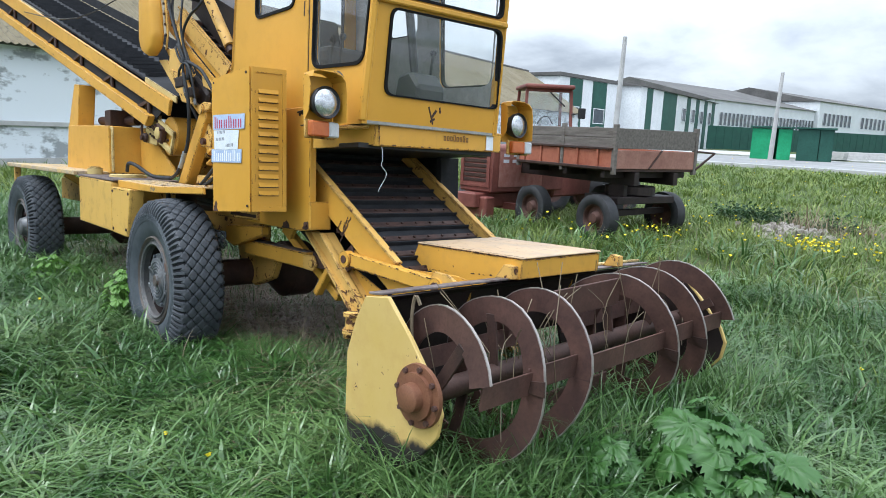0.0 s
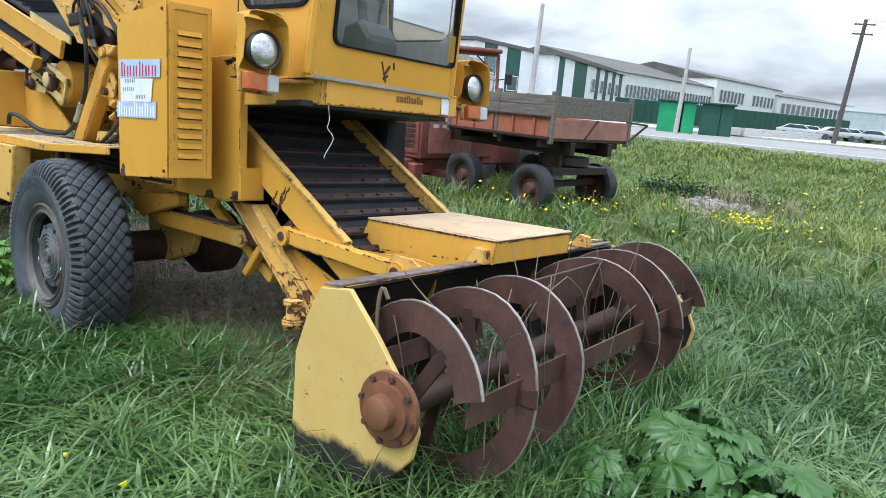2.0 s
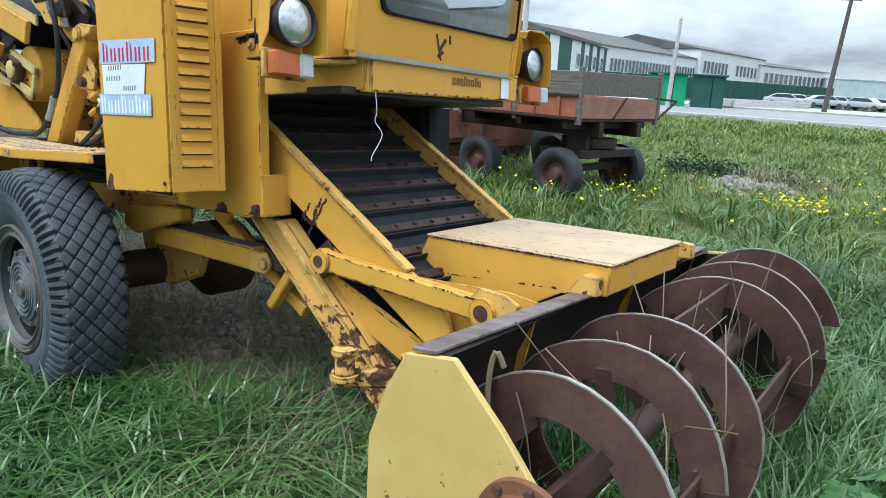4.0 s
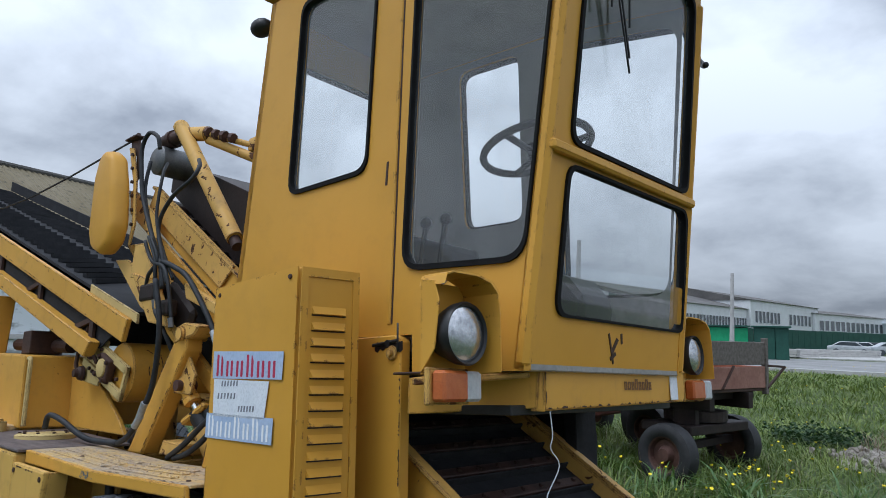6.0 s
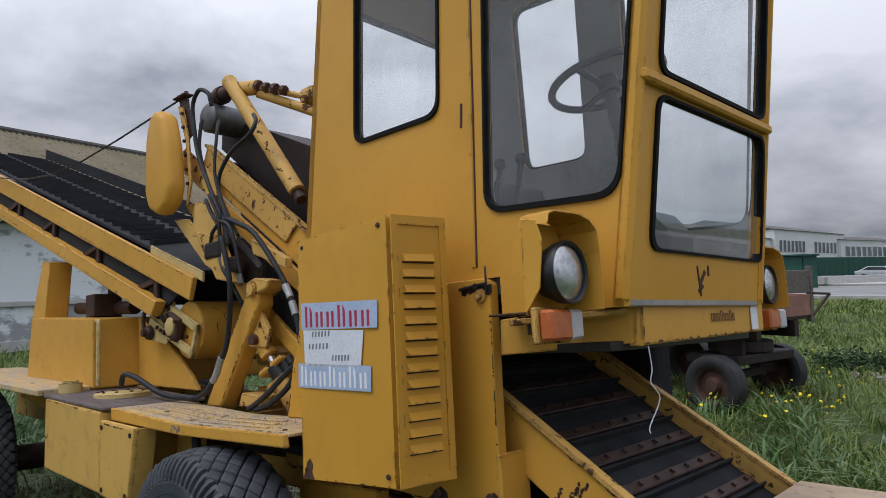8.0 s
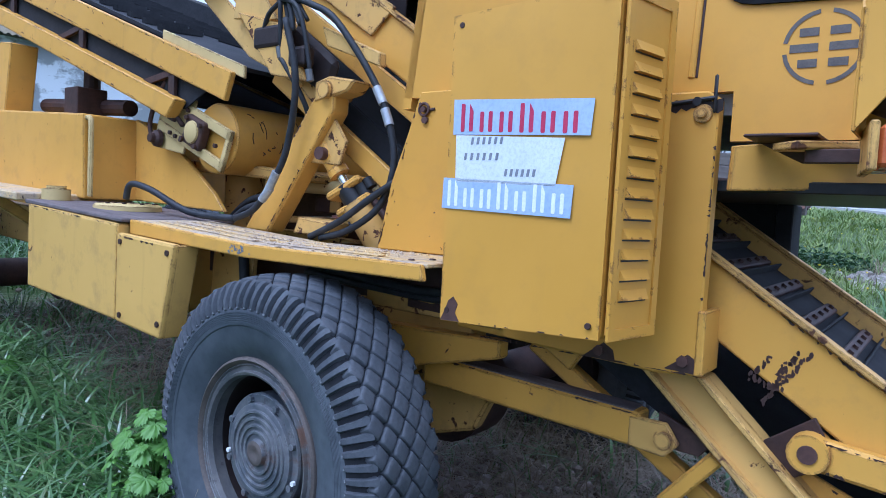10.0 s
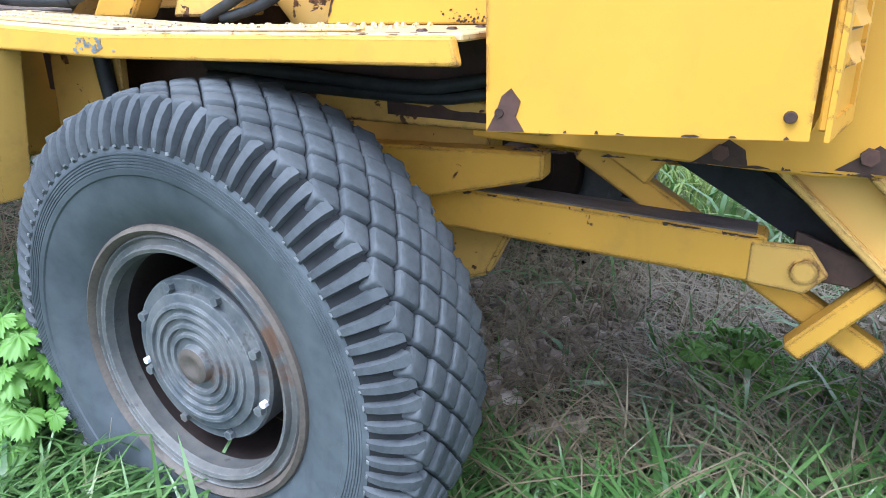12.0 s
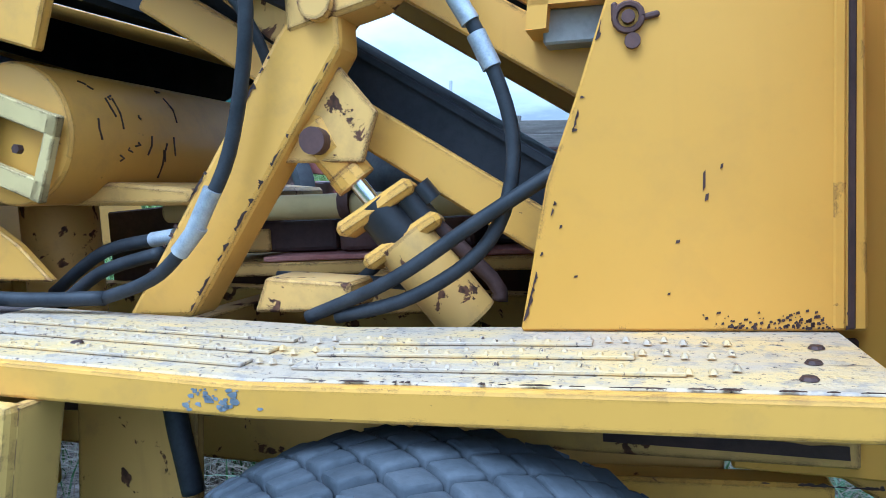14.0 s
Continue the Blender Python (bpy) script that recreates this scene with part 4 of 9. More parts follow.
YF = lambda z: 1.625 - 0.075 * (z - 1.55)            # far wall leans in a little
FX = lambda z: 1.690 + 0.165 * (z - 1.55)          # slanted front plane


cab = new("cab"); cab.parent = loader
tagged(cab, "upright yellow cab with large dusty windows")
OUT_SIDE = [(0.12, 1.70), (1.10, 1.66), (1.24, 1.66), (1.24, 1.53), (1.690, 1.53), (FX(3.08), 3.08), (1.20, 3.21), (0.315, 3.26)]
W_REAR = [(0.515, 2.285), (1.00, 2.285), (1.052, 3.135), (0.562, 3.165)]
W_FAR = [(0.628, 2.295), (0.995, 2.285), (1.040, 3.135), (0.650, 3.155)]      # rear pane of the far side
W_DOOR = [(1.195, 1.885), (1.705, 1.855), (1.885, 2.985), (1.265, 3.095)]
SEAL = 0.009


def window(name, label, quad, to3d, nrm, r=0.07, glassmat=None):
    """Rubber-sealed pane in a rounded opening; quad in the 2D of to3d."""
    loop = rounded(quad, r)
    c = sum((p for p in loop), Vector((0, 0))) / len(loop)
    inner = [c + (p - c) * (1 - SEAL * 1.6 / (p - c).length) for p in loop]
    outer = [c + (p - c) * (1 + 0.005 / (p - c).length) for p in loop]
    w = new(name); w.parent = cab
    tagged(w, label)
    nrm = Vector(nrm)
    b = bm_new()
    frame_ring(b, outer, inner, lambda *p: to3d(*p) + nrm * 0.010, nrm * -0.034)
    part("rubber_seal", b, M_SEAL, w, "", 35)
    b = bm_new()
    mid = [c + (p - c) * (1 - SEAL * 0.8 / (p - c).length) for p in loop]
    vs = [b.verts.new(to3d(*p) - nrm * 0.012) for p in mid]
    b.faces.new(vs)
    g = part("pane", b, glassmat or M_GLASS, w, "dusty glass pane")
    g.visible_shadow = False
    return w


for sgn, wall, w_rear in ((-1, lambda x, z: V(x, CY0, z), W_REAR), (1, lambda x, z: V(x, YF(z), z), W_FAR)):
    bm = bm_new()
    holed(bm, [Vector(p) for p in OUT_SIDE], [rounded(w_rear, 0.07), rounded(W_DOOR, 0.085)], wall, (0, -sgn * 0.035, 0))
    part("side_wall", bm, M_YEL_CAB, cab)
    window("rear_side_window", "dusty rear side window in black rubber", w_rear, wall, (0, sgn, 0))
    window("door_window", "tall dusty door window in black rubber", W_DOOR, wall, (0, sgn, 0), 0.085)
# grey lining inside both side walls
for wall, w_rear in ((lambda x, z: V(x, CY0 + 0.038, z), W_REAR), (lambda x, z: V(x, YF(z) - 0.044, z), W_FAR)):
    bm = bm_new()
    holed(bm, [Vector(p) for p in ((0.20, 1.72), (1.26, 1.68), (1.66, 1.62), (1.88, 3.05), (1.20, 3.16), (0.34, 3.21))], [rounded(w_rear, 0.07), rounded([(1.20, 1.885), (1.69, 1.855), (1.85, 2.985), (1.265, 3.09)], 0.085)], wall, (0, 0.004, 0))
    part("lining", bm, M_SEAT, cab, "grey cab lining")
# door seam and its lower bend
bm = bm_new()
beam(bm, (1.142, CY0 - 0.001, 1.70), (1.205, CY0 - 0.001, 3.19), 0.004, 0.007)
part("door_seam", bm, M_RUST_DK, cab)
bm = bm_new()
beam(bm, (1.128, CY0 - 0.002, 1.70), (1.192, CY0 - 0.002, 3.19), 0.008, 0.018)
part("door_edge", bm, M_YEL_CAB, cab)
bm = bm_new()
for z0, z1 in ((2.21, 2.30),):
    beam(bm, (1.105, CY0 - 0.001, z0), (1.112, CY0 - 0.001, z1), 0.003, 0.012)
part("rust_streak", bm, M_RUST_DK, cab, "rusty scrape")

# front: frame with two openings on the slanted plane
fr3 = lambda y, z: V(FX(z), y, z)
FN = V(1, 0, -0.165).normalized()
FW_LO = [(0.635, 1.700), (1.600, 1.705), (1.540, 2.195), (0.622, 2.170)]
FW_UP = [(0.622, 2.236), (1.530, 2.262), (1.445, 3.05), (0.600, 3.05)]
bm = bm_new()
holed(bm, [Vector(p) for p in ((CY0, 1.53), (YF(1.53), 1.53), (YF(3.1), 3.10), (CY0, 3.10))], [rounded(FW_LO, 0.06), rounded(FW_UP, 0.06)], fr3, FN * -0.035)
part("front_wall", bm, M_YEL_CAB, cab)
window("lower_windscreen", "lower windscreen pane in black rubber", FW_LO, fr3, FN, 0.06)
window("upper_windscreen", "upper windscreen pane in black rubber", FW_UP, fr3, FN, 0.06)
bm = bm_new()
beam(bm, V(FX(2.205), 0.50, 2.200) + FN * 0.012, V(FX(2.23), 1.57, 2.23) + FN * 0.012, 0.03, 0.036, (1, 0, 0), 0.008)
part("divider_bar", bm, M_YEL_CAB, cab, "yellow bar between the panes")
bm = bm_new()
beam(bm, (FX(1.53) - 0.01, CY0 + 0.012, 1.54), (FX(3.06) - 0.01, CY0 + 0.012, 3.06), 0.04, 0.05, (0, 1, 0), 0.015)
beam(bm, (FX(1.53) - 0.01, YF(1.54) - 0.012, 1.54), (FX(3.06) - 0.01, YF(3.06) - 0.012, 3.06), 0.04, 0.05, (0, 1, 0), 0.015)
split("front_post", bm, M_YEL_CAB, cab)

# rear wall with its own window, floor and lining
RX = lambda z: 0.12 + 0.125 * (z - 1.70)
rr3 = lambda y, z: V(RX(z), y, z)
RW = [(0.66, 1.98), (1.46, 1.98), (1.38, 3.02), (0.68, 3.02)]
bm = bm_new()
holed(bm, [Vector(p) for p in ((CY0, 1.66), (YF(1.66), 1.66), (YF(3.25), 3.25), (CY0, 3.25))], [rounded(RW, 0.06)], rr3, (0.035, 0, 0))
part("rear_wall", bm, M_YEL_CAB, cab)
window("rear_window", "rear cab window in black rubber", RW, rr3, (-1, 0, 0), 0.06)
bm = bm_new()
prism(bm, [(0.14, 1.70), (1.24, 1.66), (1.24, 1.60), (0.14, 1.64)], CY0 + 0.035, CY1 - 0.045, 0.004)
prism(bm, [(1.24, 1.60), (1.69, 1.56), (1.69, 1.53), (1.24, 1.53)], CY0 + 0.01, CY1 - 0.01, 0.004)
part("cab_floor", bm, M_SEAT, cab)
bm = bm_new()
prism(bm, [(0.30, 3.235), (1.19, 3.185), (1.92, 3.055), (1.92, 3.04), (1.19, 3.165), (0.30, 3.215)], CY0 + 0.036, YF(3.2) - 0.04, 0.004)
part("headlining", bm, M_SEAT, cab, "grey headlining")

# roof slab with gutter lip, light boxes and grab bars
bm = bm_new()
top = [(0.245, 3.360), (1.18, 3.325), (2.00, 3.178)]
low = [(0.255, 3.298), (1.18, 3.263), (1.985, 3.116)]
vs = {}
for i, (y, lift) in enumerate(((CY0 - 0.030, 0.0), (YF(3.3) + 0.05, 0.07))):
    for j, row in enumerate((top, low)):
        for k, (x, z) in enumerate(row):
            vs[i, j, k] = bm.verts.new((x, y, z + lift * (0.3 + 0.35 * k)))
for k in range(2):
    for j in range(2):
        bm.faces.new((vs[0, j, k], vs[0, j, k + 1], vs[1, j, k + 1], vs[1, j, k]))
    for i in range(2):
        bm.faces.new((vs[i, 0, k], vs[i, 0, k + 1], vs[i, 1, k + 1], vs[i, 1, k]))
for k in (0, 2):
    bm.faces.new((vs[0, 0, k], vs[1, 0, k], vs[1, 1, k], vs[0, 1, k]))
bmesh.ops.bevel(bm, geom=list(bm.edges), offset=0.014, segments=2, profile=0.5, affect="EDGES", clamp_overlap=True)
roof = part("roof", bm, M_YEL_CAB, cab, "yellow cab roof with rusty lip")
for y0, y1, up in ((0.58, 0.98, 0.02), (1.06, 1.50, 0.05)):
    bm = bm_new()
    prism(bm, [(1.93, 3.160 + up), (2.035, 3.135 + up), (2.03, 3.070 + up), (1.94, 3.075 + up)], y0, y1, 0.008)
    lbx = part("light_box", bm, M_YEL_WORN, roof, "yellow roof light box")
    # added dark sheet: the shade below the box is painted on
    bm = bm_new()
    prism(bm, [(1.935, 3.073 + up), (2.032, 3.068 + up), (2.03, 3.052 + up), (1.935, 3.057 + up)], y0 + 0.006, y1 - 0.006, 0.004)
    part("underside", bm, M_RUST_DK, lbx, "underside sheet, darkened for shade")
bm = bm_new()
box(bm, 2.025, 2.052, 0.62, 0.67, 3.10, 3.15)
box(bm, 2.025, 2.052, 1.46, 1.50, 3.13, 3.18)
split("lamp_bracket", bm, M_BLACK, roof)
for y, sgn in ((CY0 - 0.02, -1), (YF(3.0) + 0.02, 1)):
    bm = bm_new()
    tube(bm, [(1.97, y, 3.15), (1.925, y + sgn * 0.05, 3.215), (1.875, y + sgn * 0.085, 3.205), (1.855, y + sgn * 0.09, 3.02), (1.865, y + sgn * 0.085, 2.90), (1.90, y + sgn * 0.05, 2.83), (1.93, y, 2.80)], 0.013, 10, 4)
    part("grab_bar", bm, M_YEL if sgn < 0 else M_BLACK, cab, "bent tube grab bar", True)
# round lamp behind the roof corner
bm = bm_new()
bmesh.ops.create_uvsphere(bm, u_segments=18, v_segments=10, radius=0.055, matrix=Matrix.Translation((0.205, CY0 + 0.02, 3.19)) @ Matrix.Diagonal((1.15, 0.9, 0.8, 1)))
part("work_lamp", bm, M_BLACK, cab, "small black work lamp", True)
# wipers and their arms before the upper pane
for pts in ([(0.625, 3.06), (0.905, 2.55)], [(0.66, 3.05), (0.895, 2.60)], [(0.61, 2.98), (0.70, 2.74)], [(0.68, 3.05), (0.745, 2.72)], [(1.05, 3.15), (0.845, 2.89)], [(1.02, 3.14), (0.825, 2.88)], [(0.835, 2.90), (0.875, 2.70)]):
    bm = bm_new()
    beam(bm, fr3(*pts[0]) + FN * 0.03, fr3(*pts[1]) + FN * 0.03, 0.006, 0.007, (1, 0, 0), 0.001)
    part("wiper", bm, M_BLACK, cab, "black wiper arm")
bm = bm_new()
beam(bm, fr3(1.13, 3.04) + FN * 0.03, fr3(1.20, 3.12) + FN * 0.03, 0.03, 0.035, (1, 0, 0), 0.008)
beam(bm, fr3(0.82, 2.86) + FN * 0.03, fr3(0.86, 2.92) + FN * 0.03, 0.022, 0.025, (1, 0, 0), 0.006)
split("wiper_motor", bm, M_BLACK, cab)
# rust marks under the lower pane
bm = bm_new()
for a, b, w in (((0.99, 1.665), (1.04, 1.565), 0.010), ((1.02, 1.60), (1.055, 1.65), 0.016), ((1.08, 1.67), (1.09, 1.635), 0.012), ((1.015, 1.58), (1.05, 1.60), 0.014)):
    beam(bm, fr3(*a) + FN * 0.001, fr3(*b) + FN * 0.001, 0.003, w, (1, 0, 0), 0)
split("rust_streak", bm, M_RUST_DK, cab, "rust runs below the windscreen")
# seat, console, steering wheel
bm = bm_new()
box(bm, 0.42, 0.92, 0.80, 1.30, 1.98, 2.12, 0.04, 2)
prism(bm, [(0.40, 2.08), (0.50, 2.08), (0.42, 2.42), (0.34, 2.40)], 0.86, 1.24, 0.03, 2)
box(bm, 0.50, 0.84, 0.92, 1.18, 1.68, 1.98, 0.01)
part("seat", bm, M_BLACK, cab, "black driver's seat")
bm = bm_new()
prism(bm, [(1.36, 1.66), (1.60, 1.64), (1.62, 1.80), (1.54, 1.90), (1.42, 1.88)], 0.98, 1.22, 0.02)
cyl(bm, (1.46, 1.10, 1.85), (1.375, 1.10, 2.44), 0.028, 12)
part("console", bm, M_BLACK, cab, "dark steering console")
bm = bm_new()
Rw = Matrix.Translation((1.37, 1.10, 2.45)) @ pose(0, 0, 0, 0, -12, 0)
tube(bm, [Rw @ V(0.225 * math.cos(a), 0.225 * math.sin(a), 0) for a in (2 * math.pi * i / 28 for i in range(29))], 0.016, 8, 0)
for a in (0.5, 2.6, 4.7):
    tube(bm, [Rw @ V(0, 0, -0.03), Rw @ V(0.215 * math.cos(a), 0.215 * math.sin(a), 0)], 0.014, 6, 0)
cyl(bm, Rw @ V(0, 0, -0.05), Rw @ V(0, 0, 0.015), 0.045, 14)
part("steering_wheel", bm, M_BLACK, cab, "black steering wheel", 40)
bm = bm_new()
for k, (x, y) in enumerate(((1.15, 0.72), (1.05, 0.72), (1.20, 1.45))):
    tube(bm, [(x, y, 1.70), (x + 0.02, y, 1.95), (x + 0.05, y, 2.10)], 0.010, 6, 2)
    bmesh.ops.create_uvsphere(bm, u_segments=8, v_segments=6, radius=0.024, matrix=Matrix.Translation((x + 0.05, y, 2.11)))
part("control_lever", bm, M_BLACK, cab)
# ring emblem on the cab side: plain bars in a circle
bm = bm_new()
for a0 in range(0, 360, 90):
    pts_o = [(1.44 + 0.092 * math.cos(radians(a)), 1.755 + 0.092 * math.sin(radians(a))) for a in range(a0 + 8, a0 + 84, 12)]
    pts_i = [(1.44 + 0.082 * math.cos(radians(a)), 1.755 + 0.082 * math.sin(radians(a))) for a in range(a0 + 8, a0 + 84, 12)]
    poly_extrude(bm, [(x, CY0 - 0.0008, z) for x, z in pts_o + pts_i[::-1]], (0, -0.0012, 0), 0)
for dz, w in ((0.038, 0.055), (0.0, 0.075), (-0.038, 0.055)):
    for sx in (-1, 1):
        poly_extrude(bm, [(1.44 + sx * 0.012, CY0 - 0.0008, 1.755 + dz - 0.010), (1.44 + sx * w, CY0 - 0.0008, 1.755 + dz - 0.010), (1.44 + sx * w, CY0 - 0.0008, 1.755 + dz + 0.010), (1.44 + sx * 0.012, CY0 - 0.0008, 1.755 + dz + 0.010)], (0, -0.0012, 0), 0)
split("emblem_bar", bm, M_EMBLEM, cab, "dark bar of a plain round emblem")

# ---- bumper board with side wing, lamps
bm = bm_new()
poly_extrude(bm, [(1.668, 0.640, 1.412), (1.668, 1.700, 1.428), (1.672, 1.700, 1.545), (1.672, 0.640, 1.560)], (-0.03, 0, 0), 0.004)
bump = part("bumper", bm, M_YEL, loader, "yellow bumper board with faded lettering bars")
bm = bm_new()
poly_extrude(bm, [(1.675, 0.632, 1.552), (1.675, 1.705, 1.540), (1.64, 1.705, 1.548), (1.64, 0.632, 1.562)], (0, 0, 0.012), 0.003)
part("bumper_lip", bm, M_YEL, bump)
bm = bm_new()
poly_extrude(bm, [(1.640, 0.630, 1.420), (1.655, 0.630, 1.558), (1.25, 0.475, 1.515), (1.245, 0.475, 1.40)], (0.012, -0.012, 0), 0.003)
poly_extrude(bm, [(1.665, 0.640, 1.41), (1.665, 0.640, 1.562), (1.635, 0.618, 1.560), (1.630, 0.618, 1.412)], (0.006, -0.006, 0), 0.002)
part("wing_plate", bm, M_YEL, bump, "yellow wing plate, chipped at the corner")
bm = bm_new()
beam(bm, (1.63, 0.60, 1.52), (1.40, 0.34, 1.50), 0.02, 0.085, (0, 0, 1))
part("lamp_bar", bm, M_YEL_WORN, bump)
# lettering on the bumper as bars
for k in range(8):
    bm = bm_new()
    y = 1.155 + k * 0.0285
    h = 0.030 if k not in (3, 6) else 0.040
    yo = [(y, 1.475), (y + 0.021, 1.475), (y + 0.021, 1.475 + h), (y, 1.475 + h)]
    yi = [(y + 0.0065, 1.4815), (y + 0.0145, 1.4815), (y + 0.0145, 1.4685 + h), (y + 0.0065, 1.4685 + h)]
    frame_ring(bm, yo, yi, lambda a, b: V(1.6735, a, b), (0.0008, 0, 0))
    part("bar", bm, M_BROWNINK, bump)
bm = bm_new()
box(bm, 1.672, 1.678, 1.545, 1.615, 1.435, 1.535, 0.003)
part("reflector_plate", bm, M_PAPER, bump, "pale blank plate")


def head_lamp(y, sgn, rot):
    lamp = new("head_lamp")
    lamp.parent, lamp.matrix_basis = loader, Matrix.Translation((1.63, y, 1.628)) @ pose(0, 0, 0, 0, 0, rot) @ Matrix.Scale(0.87, 4)
    tagged(lamp, "round headlamp in a yellow sheet hood")
    b = bm_new()
    R90 = pose(0, 0, 0, 0, 0, 90)   # lathe axis y -> x
    lathe(b, [(0.09, 0.03), (0.085, 0.07), (0.02, 0.098), (-0.012, 0.102), (-0.020, 0.098), (-0.014, 0.090), (0.0, 0.088)], 32, R90)
    part("lamp_ring", b, M_BLACK, lamp, "black lamp ring", 35)
    b = bm_new()
    lathe(b, [(-0.006, 0.088), (-0.016, 0.07), (-0.022, 0.04), (-0.024, 0.0)], 32, R90)
    part("lens", b, M_REFLECT, lamp, "bright ribbed lens", True)
    b = bm_new()
    # bent cowl: back plate, near cheek and a strap bowed over the lamp
    poly_extrude(b, [(-0.09, 0.115, -0.13), (-0.09, -0.095, -0.13), (-0.09, -0.095, 0.17), (-0.09, 0.115, 0.17)], (-0.008, 0, 0), 0.002)
    poly_extrude(b, [(-0.09, -0.10, -0.13), (-0.03, -0.10, -0.05), (-0.01, -0.10, 0.10), (-0.03, -0.10, 0.165), (-0.09, -0.10, 0.175)], (0, -0.006, 0), 0.002)
    arc = [(-0.106, 0.150), (-0.096, 0.178), (-0.06, 0.190), (0.03, 0.186), (0.085, 0.168), (0.112, 0.135), (0.120, 0.06), (0.120, -0.12)]
    for (y0, z0), (y1, z1) in zip(arc, arc[1:]):
        f0, f1 = 0.045 + 0.25 * max(0, y0 + 0.05), 0.045 + 0.25 * max(0, y1 + 0.05)
        poly_extrude(b, [(-0.095, y0, z0), (f0 - 0.03, y0, z0), (f1 - 0.03, y1, z1), (-0.095, y1, z1)], (0, 0.003, 0.006), 0)
    bmesh.ops.remove_doubles(b, verts=b.verts, dist=0.0015)
    split("cowl_plate", b, M_YEL_CAB, lamp)
    return lamp


head_lamp(0.300, -1, 0)
head_lamp(1.920, 1, 0)


def side_light(x, y, z, sgn, rot):
    ob = new("direction_light")
    ob.parent, ob.matrix_basis = loader, Matrix.Translation((x, y, z)) @ pose(0, 0, 0, 0, 0, rot)
    tagged(ob, "amber and clear direction light block")
    b = bm_new(); box(b, -0.022, 0.022, -0.10, 0.03, -0.042, 0.042, 0.008)
    part("amber_lens", b, M_AMBER, ob)
    b = bm_new(); box(b, -0.022, 0.024, 0.031, 0.105, -0.042, 0.042, 0.008)
    part("clear_lens", b, M_LENSW, ob)
    b = bm_new(); box(b, -0.04, -0.022, -0.11, 0.11, -0.05, 0.05, 0.004)
    part("backing", b, M_YEL_WORN, ob)
    return ob


side_light(1.60, 0.305, 1.485, -1, 10)
side_light(1.63, 1.955, 1.475, 1, 0)
bm = bm_new()
box(bm, 1.31, 1.47, 0.34, 0.485, 1.522, 1.530, 0.003)
prism(bm, [(1.32, 1.521), (1.46, 1.521), (1.46, 1.485), (1.42, 1.47)], 0.47, 0.478, 0.002)
box(bm, 1.44, 1.57, 0.36, 0.372, 1.462, 1.495, 0.003)
part("lamp_bracket", bm, M_RUST_DK, loader, "thin rusty lamp bracket")
bm = bm_new()
tube(bm, [(1.672, 0.66, 1.41), (1.675, 0.665, 1.34), (1.67, 0.66, 1.30), (1.68, 0.69, 1.25), (1.655, 0.66, 1.17), (1.66, 0.65, 1.15)], 0.002, 5, 4)
part("loose_string", bm, M_PAPER, loader, "loose pale string under the bumper")

# ---- feed conveyor: two side walls, belt with cleats, running up under the cab to the rear
CS = -0.667                                         # rise per metre ahead
cz = lambda x, off=0.0: 0.77 + CS * (x - 1.83) + off
conv = new("feed_conveyor"); conv.parent = loader
tagged(conv, "inclined feed conveyor with black cleated belt")
bm = bm_new()
prism(bm, [(2.06, cz(2.06, 0.02)), (-0.93, cz(-0.93, 0.02)), (-0.98, cz(-0.98, -0.10)), (-0.90, cz(-0.90, -0.19)), (2.06, cz(2.06, -0.19)), (2.12, cz(2.12, -0.12))], 0.60, 0.632, 0.006)
part("side_wall", bm, M_YEL, conv, "yellow conveyor side wall")
bm = bm_new()
rnd = random.Random(77)
for x0, z0, x1, z1, n in ((1.362, 0.969, 1.305, 0.895, 12), (1.428, 0.988, 1.365, 0.875, 18), (1.455, 0.985, 1.345, 0.835, 26), (1.395, 0.955, 1.375, 0.915, 6), (1.325, 0.90, 1.40, 0.885, 8)):
    for k in range(n):
        t = (k + rnd.uniform(-0.4, 0.4)) / n
        c = V(x0 + (x1 - x0) * t + rnd.uniform(-0.005, 0.005), 0.5985, z0 + (z1 - z0) * t + rnd.uniform(-0.004, 0.004))
        w, h = rnd.uniform(0.003, 0.008), rnd.uniform(0.004, 0.011)
        poly_extrude(bm, [c + V(w * math.cos(q) * rnd.uniform(0.6, 1.3), 0, h * math.sin(q) * rnd.uniform(0.6, 1.3)) for q in (0.2, 1.1, 2.2, 3.3, 4.3, 5.4)], (0, 0.003, 0), 0)
tagged(part("rust_streak", bm, M_RUST_DK, conv, "dark rusty scrapes"), kind="stuff")
bm = bm_new()
prism(bm, [(2.06, cz(2.06, 0.02)), (-0.93, cz(-0.93, 0.02)), (-0.98, cz(-0.98, -0.10)), (-0.90, cz(-0.90, -0.19)), (2.06, cz(2.06, -0.19))], 1.535, 1.567, 0.006)
part("side_wall", bm, M_YEL_WORN, conv, "yellow conveyor side wall")
bm = bm_new()
for y in (0.600, 1.551):
    beam(bm, (1.90, y + 0.008, cz(1.90, 0.028)), (-0.93, y + 0.008, cz(-0.93, 0.028)), 0.05, 0.016, (0, 1, 0), 0.003)
split("wall_flange", bm, M_YEL_WORN, conv)
bm = bm_new()
prism(bm, [(2.02, cz(2.02, -0.055)), (-0.90, cz(-0.90, -0.055)), (-0.90, cz(-0.90, -0.07)), (2.02, cz(2.02, -0.07))], 0.636, 1.532, 0)
belt = part("belt", bm, M_BELT, conv, "black rubber belt")
slope = math.atan(CS)
